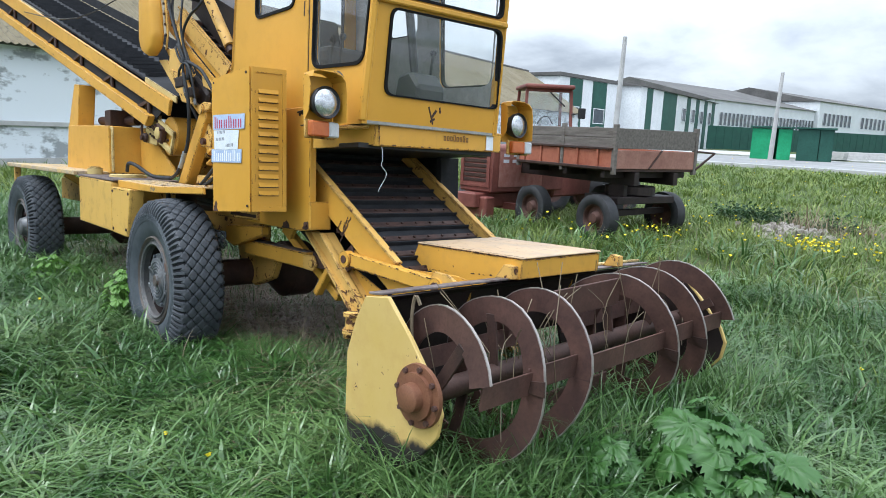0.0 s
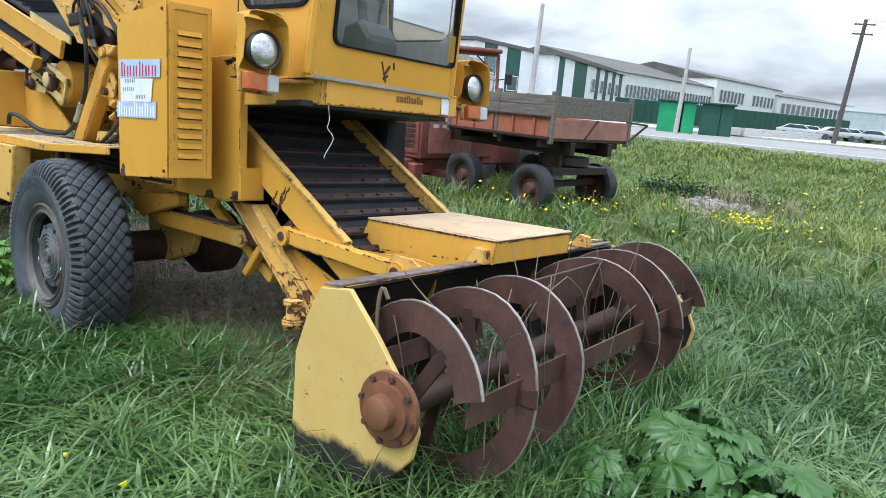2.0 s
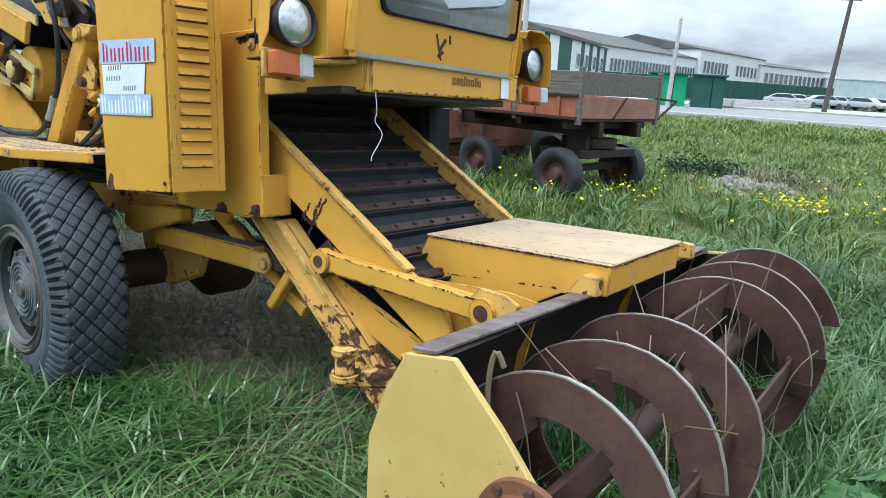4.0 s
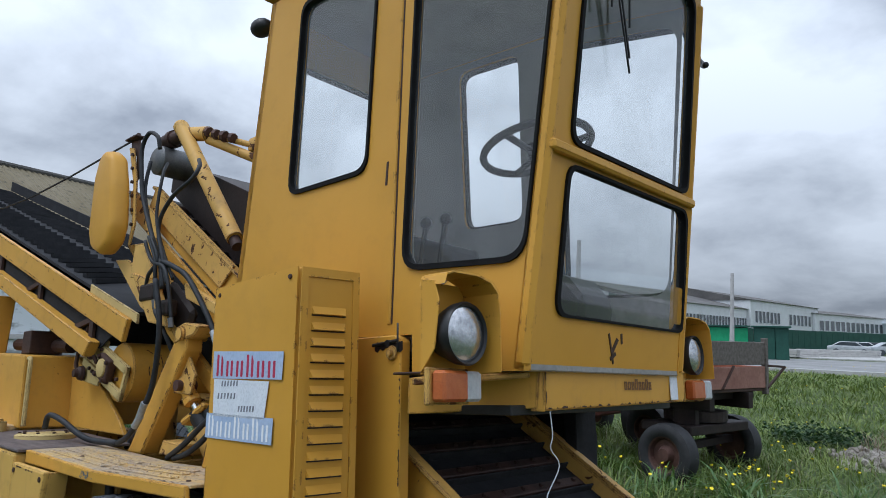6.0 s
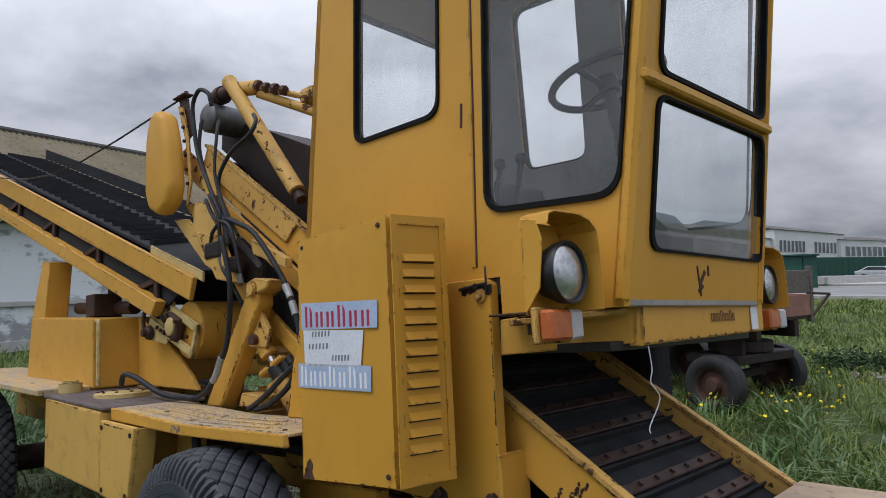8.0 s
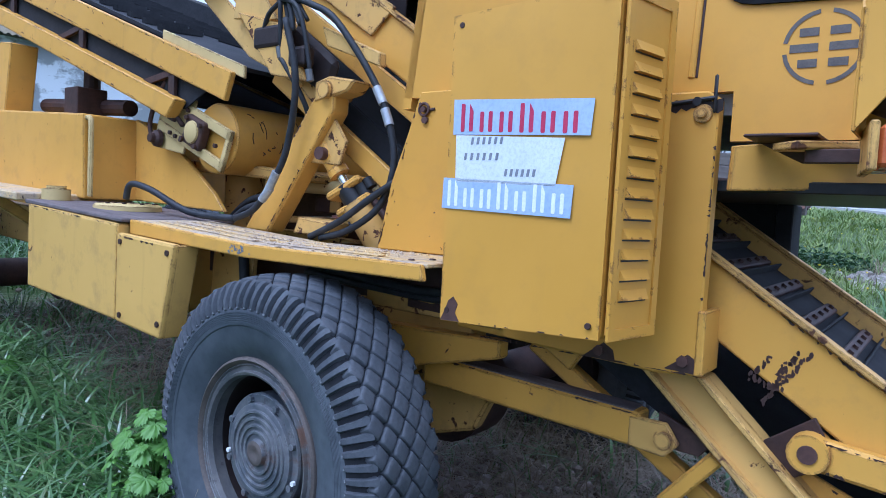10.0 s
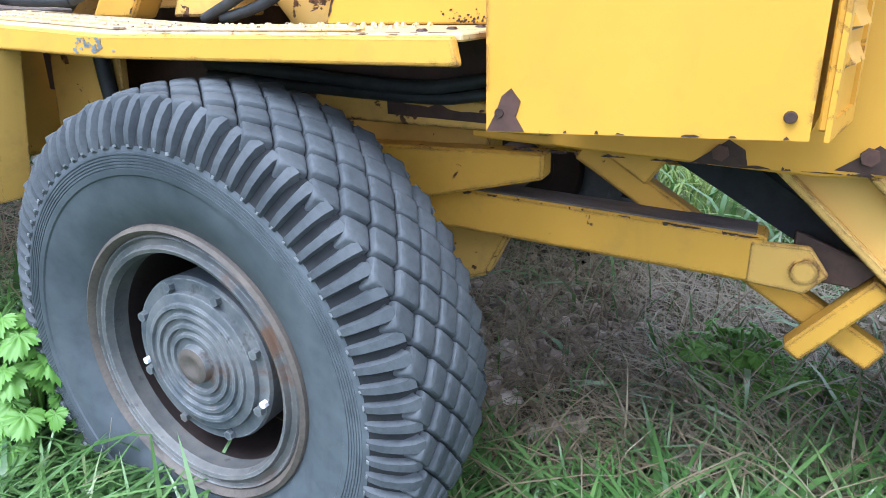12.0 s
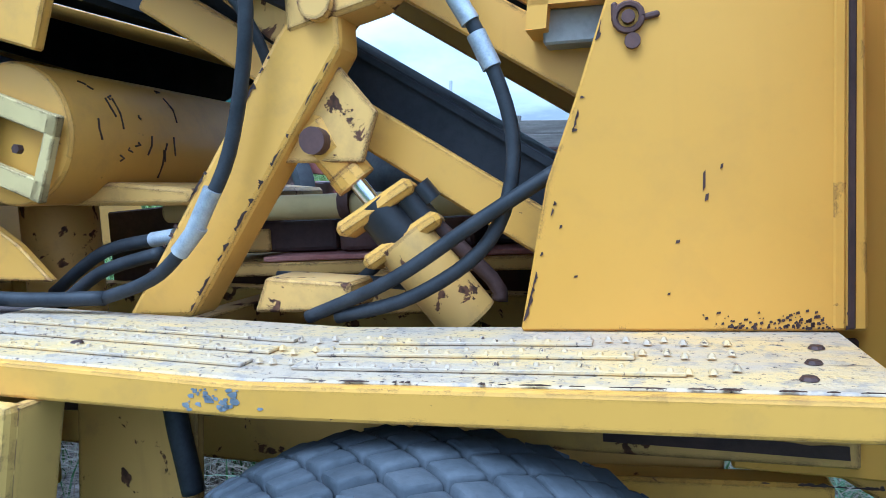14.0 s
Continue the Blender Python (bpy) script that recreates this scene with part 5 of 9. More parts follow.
for k in range(24):
    x = 1.97 - k * 0.118
    bm = bm_new()
    box(bm, -0.022, 0.022, 0.66, 1.50, 0.0, 0.018, 0.004)
    for j in range(7):
        bmesh.ops.create_cone(bm, cap_ends=True, segments=6, radius1=0.011, radius2=0.009, depth=0.012, matrix=Matrix.Translation((0, 0.72 + j * 0.12, 0.022)))
    ob = part("cleat", bm, M_RUST_DK, belt)
    ob.matrix_basis = Matrix.Translation((x, 0, cz(x, -0.056))) @ pose(0, 0, 0, 0, math.degrees(-slope), 0)
    bm = bm_new()
    box(bm, -0.03, -0.022, 0.64, 1.525, 0.0, 0.03, 0.002)
    ob = part("belt_rib", bm, M_BELT, belt)
    ob.matrix_basis = Matrix.Translation((x + 0.062, 0, cz(x + 0.062, -0.056))) @ pose(0, 0, 0, 0, math.degrees(-slope), 0)
bm = bm_new()
prism(bm, [(1.98, cz(1.98, -0.30)), (1.40, cz(1.40, -0.46)), (-0.70, cz(-0.70, -0.46)), (-0.70, cz(-0.70, -0.475)), (1.40, cz(1.40, -0.475)), (1.98, cz(1.98, -0.315))], 0.64, 1.53, 0)
part("return_belt", bm, M_BELT, conv, "black rubber belt returning below")
for y in (0.590, 1.56):
    bm = bm_new()
    prism(bm, [(-0.88, cz(-0.88, -0.205)), (0.48, cz(0.48, -0.205)), (0.48, cz(0.48, -0.315)), (-0.88, cz(-0.88, -0.305))], y, y + 0.02, 0.004)
    part("side_beam", bm, M_YEL, conv, "yellow beam under the side wall")
bm = bm_new()
prism(bm, [(1.45, cz(1.45, -0.34)), (0.6, cz(0.6, -0.455)), (-0.72, cz(-0.72, -0.455)), (-0.72, cz(-0.72, -0.57)), (0.5, cz(0.5, -0.60)), (1.45, cz(1.45, -0.52))], 0.650, 0.660, 0.002)
part("belt_skirt", bm, M_BELT, conv, "black rubber skirt along the lower run")
bm = bm_new()
for y in (0.615, 1.55):
    beam(bm, (0.80, y, cz(0.80, -0.605)), (-0.72, y, cz(-0.72, -0.605)), 0.03, 0.082, (0, 1, 0), 0.005)
split("lower_beam", bm, M_YEL, conv)
bm = bm_new()
cyl(bm, (2.02, 0.612, cz(2.02, -0.10)), (2.02, 1.555, cz(2.02, -0.10)), 0.05, 18)
cyl(bm, (-0.91, 0.62, cz(-0.91, -0.10)), (-0.91, 1.55, cz(-0.91, -0.10)), 0.06, 18)
split("roller", bm, M_RUST, conv, "", 40)
# dark shroud round the belt below the cab
bm = bm_new()
prism(bm, [(1.16, 1.40), (1.22, 1.40), (1.22, 1.06), (1.16, 1.06)], 1.57, 1.75, 0.004)
part("rubber_flap", bm, M_BELT, conv, "black rubber flap")
bm = bm_new()
box(bm, 0.15, 1.62, 0.53, 1.66, 1.40, 1.43, 0.003)
box(bm, 0.20, 1.15, 1.62, 1.66, 0.95, 1.42, 0.003)
part("underbody", bm, M_BLACK, loader, "dark greasy underbody")

# ---- lift arms, links and cylinder ahead of the front wheel
arms = new("lift_linkage"); arms.parent = loader
tagged(arms, "yellow lift arms and links, chipped and rusty")
for yo, far in ((0.0, 0), (1.0, 1)):
    y = lambda v: v if not far else 2.16 - v
    bm = bm_new()
    prism(bm, [(0.05, 0.885), (0.575, 0.895), (0.575, 0.835), (0.16, 0.735), (0.05, 0.77)], *sorted((y(0.50), y(0.56))), 0.006)
    part("axle_bracket", bm, M_YEL, arms)
    bm = bm_new()
    beam(bm, (0.22, y(0.60), 0.735), (1.03, y(0.60), 0.695), 0.085, 0.105, (0, 1, 0), 0.008)
    lb = part("lift_beam", bm, M_YEL, arms, "yellow box beam")
    bm = bm_new()
    beam(bm, (0.24, y(0.60), 0.7885), (1.01, y(0.60), 0.7505), 0.082, 0.004, (0, 1, 0), 0.001)
    part("caked_dirt", bm, M_TANKTOP, lb, "brown dirt caked on top of the beam")
    bm = bm_new()
    prism(bm, [(1.00, 0.735), (1.11, 0.735), (1.15, 0.68), (1.11, 0.635), (1.00, 0.645)], *sorted((y(0.555), y(0.575))), 0.004)
    cyl(bm, (1.105, y(0.545), 0.685), (1.105, y(0.66), 0.685), 0.024, 16)
    part("knuckle", bm, M_YEL_WORN, arms)
    bm = bm_new()
    poly_extrude(bm, [(1.08, y(0.578), 0.76), (1.24, y(0.578), 0.70), (1.20, y(0.578), 0.655), (1.08, y(0.578), 0.66)], (0, 0.02, 0), 0.003)
    part("gusset", bm, M_RUST_DK, arms, "bare dark gusset")
    bm = bm_new()
    prism(bm, [(1.025, 0.885), (1.205, 0.885), (2.05, 0.09), (1.93, 0.04)], *sorted((y(0.585), y(0.60))), 0.003)
    prism(bm, [(1.205, 0.885), (1.18, 0.885), (2.02, 0.085), (2.05, 0.09)], *sorted((y(0.55), y(0.66))), 0.003)
    prism(bm, [(1.025, 0.885), (1.05, 0.885), (1.955, 0.05), (1.93, 0.04)], *sorted((y(0.55), y(0.66))), 0.003)
    split("lift_arm", bm, M_SCRAPED, arms, "yellow channel arm, scuffed to rust")
    bm = bm_new()
    beam(bm, (1.25, y(0.60), 0.665), (1.105, y(0.60), 0.49), 0.055, 0.045, (0, 1, 0), 0.006)
    part("stop_bar", bm, M_YEL, arms)
    bm = bm_new()
    beam(bm, (0.62, y(0.66), 0.885), (1.27, y(0.66), 0.475), 0.05, 0.06, (0, 1, 0), 0.006)
    part("brace", bm, M_YEL, arms)
    bm = bm_new()
    beam(bm, (1.47, y(0.575), 0.745), (2.255, y(0.575), 0.665), 0.05, 0.085, (0, 1, 0), 0.010)
    cyl(bm, (1.475, y(0.535), 0.745), (1.475, y(0.62), 0.745), 0.05, 18)
    cyl(bm, (2.265, y(0.535), 0.664), (2.265, y(0.62), 0.664), 0.05, 18)
    lk = part("top_link", bm, M_YEL, arms, "yellow upper link bar", 35)
    bm = bm_new()
    cyl(bm, (2.265, y(0.53), 0.664), (2.265, y(0.63), 0.664), 0.028, 14)
    cyl(bm, (1.475, y(0.53), 0.745), (1.475, y(0.63), 0.745), 0.024, 14)
    split("pin", bm, M_RUST, lk, "rusty pin", 40)
    bm = bm_new()
    prism(bm, [(1.36, 0.74), (1.48, 0.83), (1.54, 0.72), (1.44, 0.66)], *sorted((y(0.585), y(0.598))), 0.003)
    part("lug_plate", bm, M_RUST_DK, arms)
bm = bm_new()
prism(bm, [(1.35, 0.72), (1.75, 0.56), (2.15, 0.38), (2.14, 0.30), (2.00, 0.30), (1.30, 0.62)], 0.635, 0.645, 0.003)
part("guard_plate", bm, M_YEL, arms, "flat yellow guard plate")
bm = bm_new()
prism(bm, [(-0.20, 0.86), (0.20, 0.83), (0.42, 0.62), (0.36, 0.50), (0.10, 0.42), (-0.10, 0.50)], 0.70, 0.76, 0.01)
part("axle_plate", bm, M_YEL_WORN, loader, "dirty yellow plate behind the wheel")
bm = bm_new()
tube(bm, [(0.58, 0.42, 1.075), (0.42, 0.41, 1.045), (0.30, 0.41, 1.035), (0.05, 0.42, 1.05), (-0.3, 0.45, 1.07)], 0.015, 8)
tube(bm, [(0.60, 0.44, 1.045), (0.44, 0.42, 1.02), (0.34, 0.42, 1.012), (0.05, 0.44, 1.02), (-0.3, 0.45, 1.04)], 0.013, 8)
tube(bm, [(-0.50, 0.30, 1.12), (-0.49, 0.30, 1.02), (-0.48, 0.30, 0.96), (-0.47, 0.30, 0.90)], 0.020, 8)
split("brake_hose", bm, M_HOSE, loader, "grey-black hoses above the wheel", True)
bm = bm_new()
prism(bm, [(0.02, 0.950), (0.60, 0.940), (0.60, 1.000), (0.02, 1.022)], 0.455, 0.50, 0.004)
sill = part("sill", bm, M_YEL_WORN, loader, "yellow sill, paint flaked off")
bm = bm_new()
rnd = random.Random(19)
top = [(0.22 + 0.026 * k, 0.454, 0.996 - 0.001 * k + rnd.uniform(-0.010, 0.006)) for k in range(15)]
poly_extrude(bm, top + [(0.585, 0.454, 0.955), (0.40, 0.454, 0.962), (0.22, 0.454, 0.968)], (0, -0.0012, 0), 0)
part("bare_patch", bm, M_RUST_DK, sill, "bare dark strip where paint flaked")
bm = bm_new()
prism(bm, [(-0.46, 1.10), (-0.72, 1.10), (-0.76, 0.72), (-0.60, 0.60), (-0.50, 0.66)], 0.32, 0.345, 0.004)
part("inner_guard", bm, M_YEL_WORN, loader, "dirty yellow inner wheel guard")
bm = bm_new()
box(bm, -0.95, 0.60, 0.46, 0.49, 0.98, 1.14, 0.003)
part("wheel_arch", bm, M_RUST_DK, loader, "dirty dark wheel arch")

# ---- feeder: end plates, back board, top beam, hood, auger
feeder = new("auger_feeder"); feeder.parent = loader
tagged(feeder, "rusty auger feeder with yellow end plates and hood")
AX, AZ = 2.78, 0.325
FY0, FY1 = 0.0, 2.24
PLATE = [(2.40, 0.69), (2.555, 0.705), (2.70, 0.555), (2.86, 0.36), (2.895, 0.27), (2.87, 0.17), (2.76, 0.05), (2.62, -0.03), (2.45, -0.07), (2.33, -0.03), (2.25, 0.08), (2.265, 0.42), (2.33, 0.58)]


def plate_mat():
    m = Mat("end_plate_paint", 0.55)
    sx = m.n.new("ShaderNodeSeparateXYZ"); m.l.new(m.co, sx.inputs[0])
    a, b, c0 = m.noise(2.2, 5), m.noise(22, 6, 0.65), m.noise(7, 5, 0.6)
    c = m.mix(m.step(a, 0.3, 0.7), (0.52, 0.36, 0.10), (0.60, 0.44, 0.17))
    c = m.mix(m.math("MULTIPLY", m.step(c0, 0.5, 0.7), 0.4), c, (0.42, 0.25, 0.08))
    chips = m.step(b, 0.66, 0.69)
    c = m.mix(chips, c, (0.10, 0.05, 0.03))
    # the ground-worn foot of the plate is bare and black with an uneven edge
    low = m.step(m.math("ADD", sx.outputs["Z"], m.math("MULTIPLY", m.math("SUBTRACT", c0, 0.5), 0.16)), 0.135, 0.095)
    m.color(m.mix(low, c, (0.022, 0.018, 0.018))).bump(b, 0.2, 0.002)
    return m.m


M_PLATE = plate_mat()
for y0, push in ((FY0 - 0.012, 0.0), (FY1 - 0.010, 0.16)):
    # the far plate reaches farther ahead
    bm = bm_new()
    prism(bm, [(x + (push if x > 2.5 else 0), z) for x, z in PLATE], y0, y0 + 0.022, 0.004)
    part("end_plate", bm, M_PLATE, feeder, "pale yellow end plate, foot worn black")
    # added thin sheet: shade on the plate's inner face, put into its colour
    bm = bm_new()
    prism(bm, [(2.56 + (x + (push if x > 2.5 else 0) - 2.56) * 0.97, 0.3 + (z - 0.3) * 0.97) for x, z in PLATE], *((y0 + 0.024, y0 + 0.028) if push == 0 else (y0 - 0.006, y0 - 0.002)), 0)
    part("plate_inner_shade", bm, M_DARKSTEEL, feeder, "inner face of the end plate, darkened for shade")
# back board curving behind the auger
# its near-black colour includes the shade inside the feeder
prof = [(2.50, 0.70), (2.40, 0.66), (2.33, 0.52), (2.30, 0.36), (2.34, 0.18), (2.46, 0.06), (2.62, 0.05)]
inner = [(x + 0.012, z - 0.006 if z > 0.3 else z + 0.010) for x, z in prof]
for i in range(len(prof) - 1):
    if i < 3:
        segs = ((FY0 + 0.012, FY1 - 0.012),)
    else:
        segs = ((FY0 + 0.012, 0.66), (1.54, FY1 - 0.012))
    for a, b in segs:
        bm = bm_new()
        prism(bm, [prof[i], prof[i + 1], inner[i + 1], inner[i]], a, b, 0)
        part("back_sheet", bm, M_DARKSTEEL, feeder, "rusty back sheet, darkened for shade")
bm = bm_new()
poly_extrude(bm, [(2.42, FY0 - 0.01, 0.700), (2.50, FY0 - 0.01, 0.704), (2.535, 0.84, 0.710), (2.455, 0.84, 0.706)], (0, 0, 0.012), 0.003)
poly_extrude(bm, [(2.43, 1.54, 0.704), (2.52, 1.54, 0.706), (2.50, FY1 + 0.01, 0.704), (2.41, FY1 + 0.01, 0.698)], (0, 0, 0.012), 0.003)
split("top_beam", bm, M_WORNBEAM, feeder, "brown worn top beam")
bm = bm_new()
poly_extrude(bm, [(2.365, 1.50, 0.714), (2.44, 1.50, 0.716), (2.44, FY1 + 0.01, 0.716), (2.365, FY1 + 0.01, 0.706)], (0, 0, 0.014), 0.003)
part("top_strip", bm, M_YEL_PALE, feeder)
# hood over the middle
hood = new("hood"); hood.parent = feeder
tagged(hood, "yellow sheet hood with faded top")
HQ = [(1.79, 0.845), (2.585, 0.815), (2.575, 0.712), (2.40, 0.70), (2.05, 0.52), (1.68, 0.62)]
bm = bm_new()
for y in (0.852, 1.545):
    prism(bm, HQ, y - 0.005, y + 0.005, 0.002)
prism(bm, [(2.585, 0.815), (2.578, 0.815), (2.566, 0.715), (2.575, 0.715)], 0.852, 1.545, 0.001)
split("hood_side", bm, M_YEL, hood)
bm = bm_new()
poly_extrude(bm, [(1.785, 0.842, 0.848), (2.592, 0.842, 0.818), (2.592, 1.555, 0.822), (1.785, 1.555, 0.852)], (0, 0, 0.010), 0.004)
part("hood_top", bm, M_HOOD, hood, "sun-bleached hood top")
bm = bm_new()
prism(bm, [(1.70, 0.72), (2.30, 0.72), (2.42, 0.70), (2.34, 0.36), (2.05, 0.42)], 0.655, 0.665, 0.002)
prism(bm, [(1.70, 0.72), (2.30, 0.72), (2.42, 0.70), (2.34, 0.36), (2.05, 0.42)], 1.535, 1.545, 0.002)
split("throat_plate", bm, M_YEL, feeder, "yellow throat side plate")
bm = bm_new()
for y in (0.60, 1.60):
    prism(bm, [(2.20, 0.70), (2.24, 0.745), (2.34, 0.735), (2.40, 0.705), (2.36, 0.60), (2.22, 0.58)], y - 0.045, y - 0.025, 0.004)
    prism(bm, [(2.44, 0.715), (2.50, 0.79), (2.56, 0.78), (2.56, 0.715)], y + 0.20, y + 0.25, 0.004)
split("lug", bm, M_YEL_WORN, feeder, "scuffed yellow lugs")

# auger: tube, two ribbon flights of opposite twist, spokes, paddles
auger = new("auger"); auger.parent = feeder
tagged(auger, "rusty ribbon auger")
# its far end sits a little higher
auger.matrix_basis = Matrix.Translation((AX, 0, AZ)) @ pose(0, 0, 0, 1.9, 0, 0) @ Matrix.Translation((-AX, 0, -AZ))
bm = bm_new()
cyl(bm, (AX, 0.02, AZ), (AX, FY1 - 0.02, AZ), 0.048, 20)
part("auger_shaft", bm, M_RUST_DK, auger, "", 40)
RO, RI, PITCH = 0.362, 0.248, 0.332


def ribbon(y0, y1, hand, ytop, seg=36, r0=RI, r1=RO, half=0.005):
    """A ribbon flight from y0 to y1; its crest stands at ytop."""
    b = bm_new()
    n = int(seg * (y1 - y0) / PITCH)
    rows = []
    for i in range(n + 1):
        y = y0 + (y1 - y0) * i / n
        a = hand * 2 * math.pi * (y - ytop) / PITCH + 0.16 * math.sin(7.3 * y + y0)
        c, s = math.cos(a), math.sin(a)
        wob = 0.008 * math.sin(3.1 * a + y0) + 0.007 * noise.noise(Vector((a * 1.3, y0, 4)))
        y += 0.012 * noise.noise(Vector((a * 0.9, y0, 8)))
        rows.append([b.verts.new((AX + (r + wob) * s, y + dy, AZ + (r + wob) * c)) for r, dy in ((r0, -half), (r1, -half), (r1, half), (r0, half))])
    for p, q in zip(rows, rows[1:]):
        for k in range(4):
            j = (k + 1) % 4
            b.faces.new((p[k], p[j], q[j], q[k]))
    b.faces.new(rows[0][::-1]); b.faces.new(rows[-1])
    return b


for y0, y1, hand, yt in ((0.030, 0.830, -1, 0.095), (1.345, 2.130, 1, 2.045)):
    fl = part("flight", ribbon(y0, y1, hand, yt), M_RUST, auger, "rusty ribbon flight", 50)
    part("worn_edge", ribbon(y0, y1, hand, yt, 36, RO - 0.002, RO + 0.0025, 0.0062), M_EDGE, fl, "bright worn rim", 50)
    for k in range(5):
        y = y0 + 0.03 + k * (y1 - y0 - 0.06) / 4
        a = hand * 2 * math.pi * (y - yt) / PITCH
        bm = bm_new()
        d = V(math.sin(a), 0, math.cos(a))
        beam(bm, V(AX, y, AZ) + d * 0.04, V(AX, y, AZ) + d * 0.275, 0.012, 0.055, (0, 1, 0), 0.002)
        part("spoke", bm, M_RUST_DK, auger)
    # lap joints where the ribbon's lengths are welded over one another
    for k in range(5):
        a = 1.62 + 0.05 * math.sin(5 * k) + (0 if hand < 0 else 0.2)
        y = yt - PITCH * a / (2 * math.pi) + k * PITCH if hand < 0 else yt + PITCH * a / (2 * math.pi) - k * PITCH
        if y0 + 0.02 < y < y1 - 0.02:
            b = bm_new()
            q = [[V(AX + r * math.sin(t), y + hand * PITCH * (t - a) / (2 * math.pi) - 0.0065, AZ + r * math.cos(t)) for r in (RI + 0.003, RO - 0.001)] for t in (a - 0.16, a + 0.02)]
            poly_extrude(b, [q[0][0], q[0][1], q[1][1], q[1][0]], (0, -0.006, 0), 0.001)
            part("lap_joint", b, M_RUST_DK, fl)
# throwing paddles in the open middle and long flats that tie the flights
for k in range(2):
    a = 0.15 + k * math.pi
    d = V(math.sin(a), 0, math.cos(a))
    bm = bm_new()
    beam(bm, V(AX, 0.80, AZ) + d * 0.27, V(AX, 1.40, AZ) + d * 0.27, 0.012, 0.15, (math.cos(a), 0, -math.sin(a)), 0.003)
    part("paddle", bm, M_RUST, auger, "flat throwing paddle")
for a, y0, y1 in ((1.45, 0.05, 0.36), (1.40, 0.34, 0.72), (1.48, 0.70, 1.46), (4.9, 0.06, 0.9), (1.45, 1.42, 2.14), (4.9, 1.30, 2.16)):
    bm = bm_new()
    d = V(math.sin(a), 0, math.cos(a))
    beam(bm, V(AX, y0, AZ) + d * 0.272, V(AX, y1, AZ) + d * 0.278, 0.010, 0.100, (d.x, 0, d.z - 0.25), 0.002)
    part("tie_bar", bm, M_RUST, auger)
# bearing flange outside the near plate
for y, s in ((FY0 - 0.012, -1), (FY1 + 0.012, 1)):
    bm = bm_new()
    lathe(bm, [(0.0, 0.135), (s * 0.018, 0.132), (s * 0.020, 0.10), (s * 0.035, 0.098), (s * 0.040, 0.062), (s * 0.075, 0.058), (s * 0.085, 0.04), (s * 0.085, 0.0)], 36, Matrix.Translation((AX - 0.01, y, AZ + 0.033 * y)))
    fl = part("bearing_flange", bm, M_HUBRUST, feeder, "reddish brown bearing flange", 30)
    for k in range(8):
        a = k * math.pi / 4 + 0.2
        bm = bm_new(); bolt(bm, (AX - 0.01 + 0.116 * math.sin(a), y + s * 0.019, AZ + 0.033 * y + 0.116 * math.cos(a)), (0, s, 0), 0.012, 0.014)
        part("bolt", bm, M_RUST, fl)
# dry stalks and string caught in the auger
bm = bm_new()
rnd = random.Random(12)
for k in range(26):
    y = rnd.uniform(0.12, 2.0)
    x = AX + rnd.uniform(-0.25, 0.32)
    tube(bm, [(x, y, rnd.uniform(0.1, 0.4)), (x + rnd.uniform(-0.08, 0.08), y + rnd.uniform(-0.1, 0.1), 0.5), (x + rnd.uniform(-0.16, 0.16), y + rnd.uniform(-0.15, 0.15), rnd.uniform(0.55, 0.78))], 0.0022, 4, 3)
tube(bm, [(2.60, 0.10, 0.44), (2.585, 0.11, 0.60), (2.60, 0.12, 0.70), (2.62, 0.13, 0.66)], 0.008, 6, 4)
tagged(part("caught_straw", bm, M_STRAW, auger, "dry straw and string caught in the auger"), kind="stuff")
# tow eye at the foot of the arm
bm = bm_new()
cyl(bm, (1.80, 0.36, 0.39), (1.80, 0.36, 0.475), 0.036, 16)
cyl(bm, (1.80, 0.36, 0.468), (1.80, 0.36, 0.49), 0.048, 16)
cyl(bm, (1.80, 0.36, 0.375), (1.80, 0.36, 0.395), 0.055, 16)
beam(bm, (1.75, 0.34, 0.375), (2.00, 0.54, 0.37), 0.07, 0.035, (0, 0, 1), 0.01)
prism(bm, [(1.92, 0.46), (2.02, 0.44), (2.02, 0.26), (1.92, 0.30)], 0.52, 0.57, 0.01)
part("pivot_bracket", bm, M_SCRAPED, arms, "rusty yellow pivot bracket", 40)

# ---- discharge conveyor at the rear
DS = -0.352
dz_ = lambda x, off=0.0: 1.86 + DS * (x + 0.85) + off
disc = new("discharge_conveyor"); disc.parent = loader
tagged(disc, "long yellow discharge conveyor rising to the rear")
for y in (0.47, 1.52):
    bm = bm_new()
    prism(bm, [(-0.85, dz_(-0.85)), (-6.9, dz_(-6.9)), (-6.9, dz_(-6.9, -0.17)), (-0.90, dz_(-0.90, -0.14))], y, y + 0.03, 0.005)
    up = part("upper_rail", bm, M_YEL, disc, "yellow upper rail")
    bm = bm_new()
    for x in (-1.3, -2.2, -3.1, -4.0, -4.9, -5.8):
        prism(bm, [(x, dz_(x, -0.10)), (x - 0.05, dz_(x - 0.05, -0.10)), (x - 0.05, dz_(x - 0.05, -0.36)), (x, dz_(x, -0.36))], y + 0.005, y + 0.025, 0.002)
        beam(bm, (x, y + 0.015, dz_(x, -0.12)), (x - 0.45, y + 0.015, dz_(x - 0.45, -0.34)), 0.02, 0.03, (0, 1, 0), 0)
    split("lattice", bm, M_RUST_DK, disc)
    bm = bm_new()
    prism(bm, [(-1.22, dz_(-1.22, -0.235)), (-6.9, dz_(-6.9, -0.30)), (-6.9, dz_(-6.9, -0.40)), (-1.30, dz_(-1.30, -0.345))], y - 0.035, y + 0.03, 0.006)
    part("lower_rail", bm, M_YEL, disc, "yellow lower rail")
bm = bm_new()
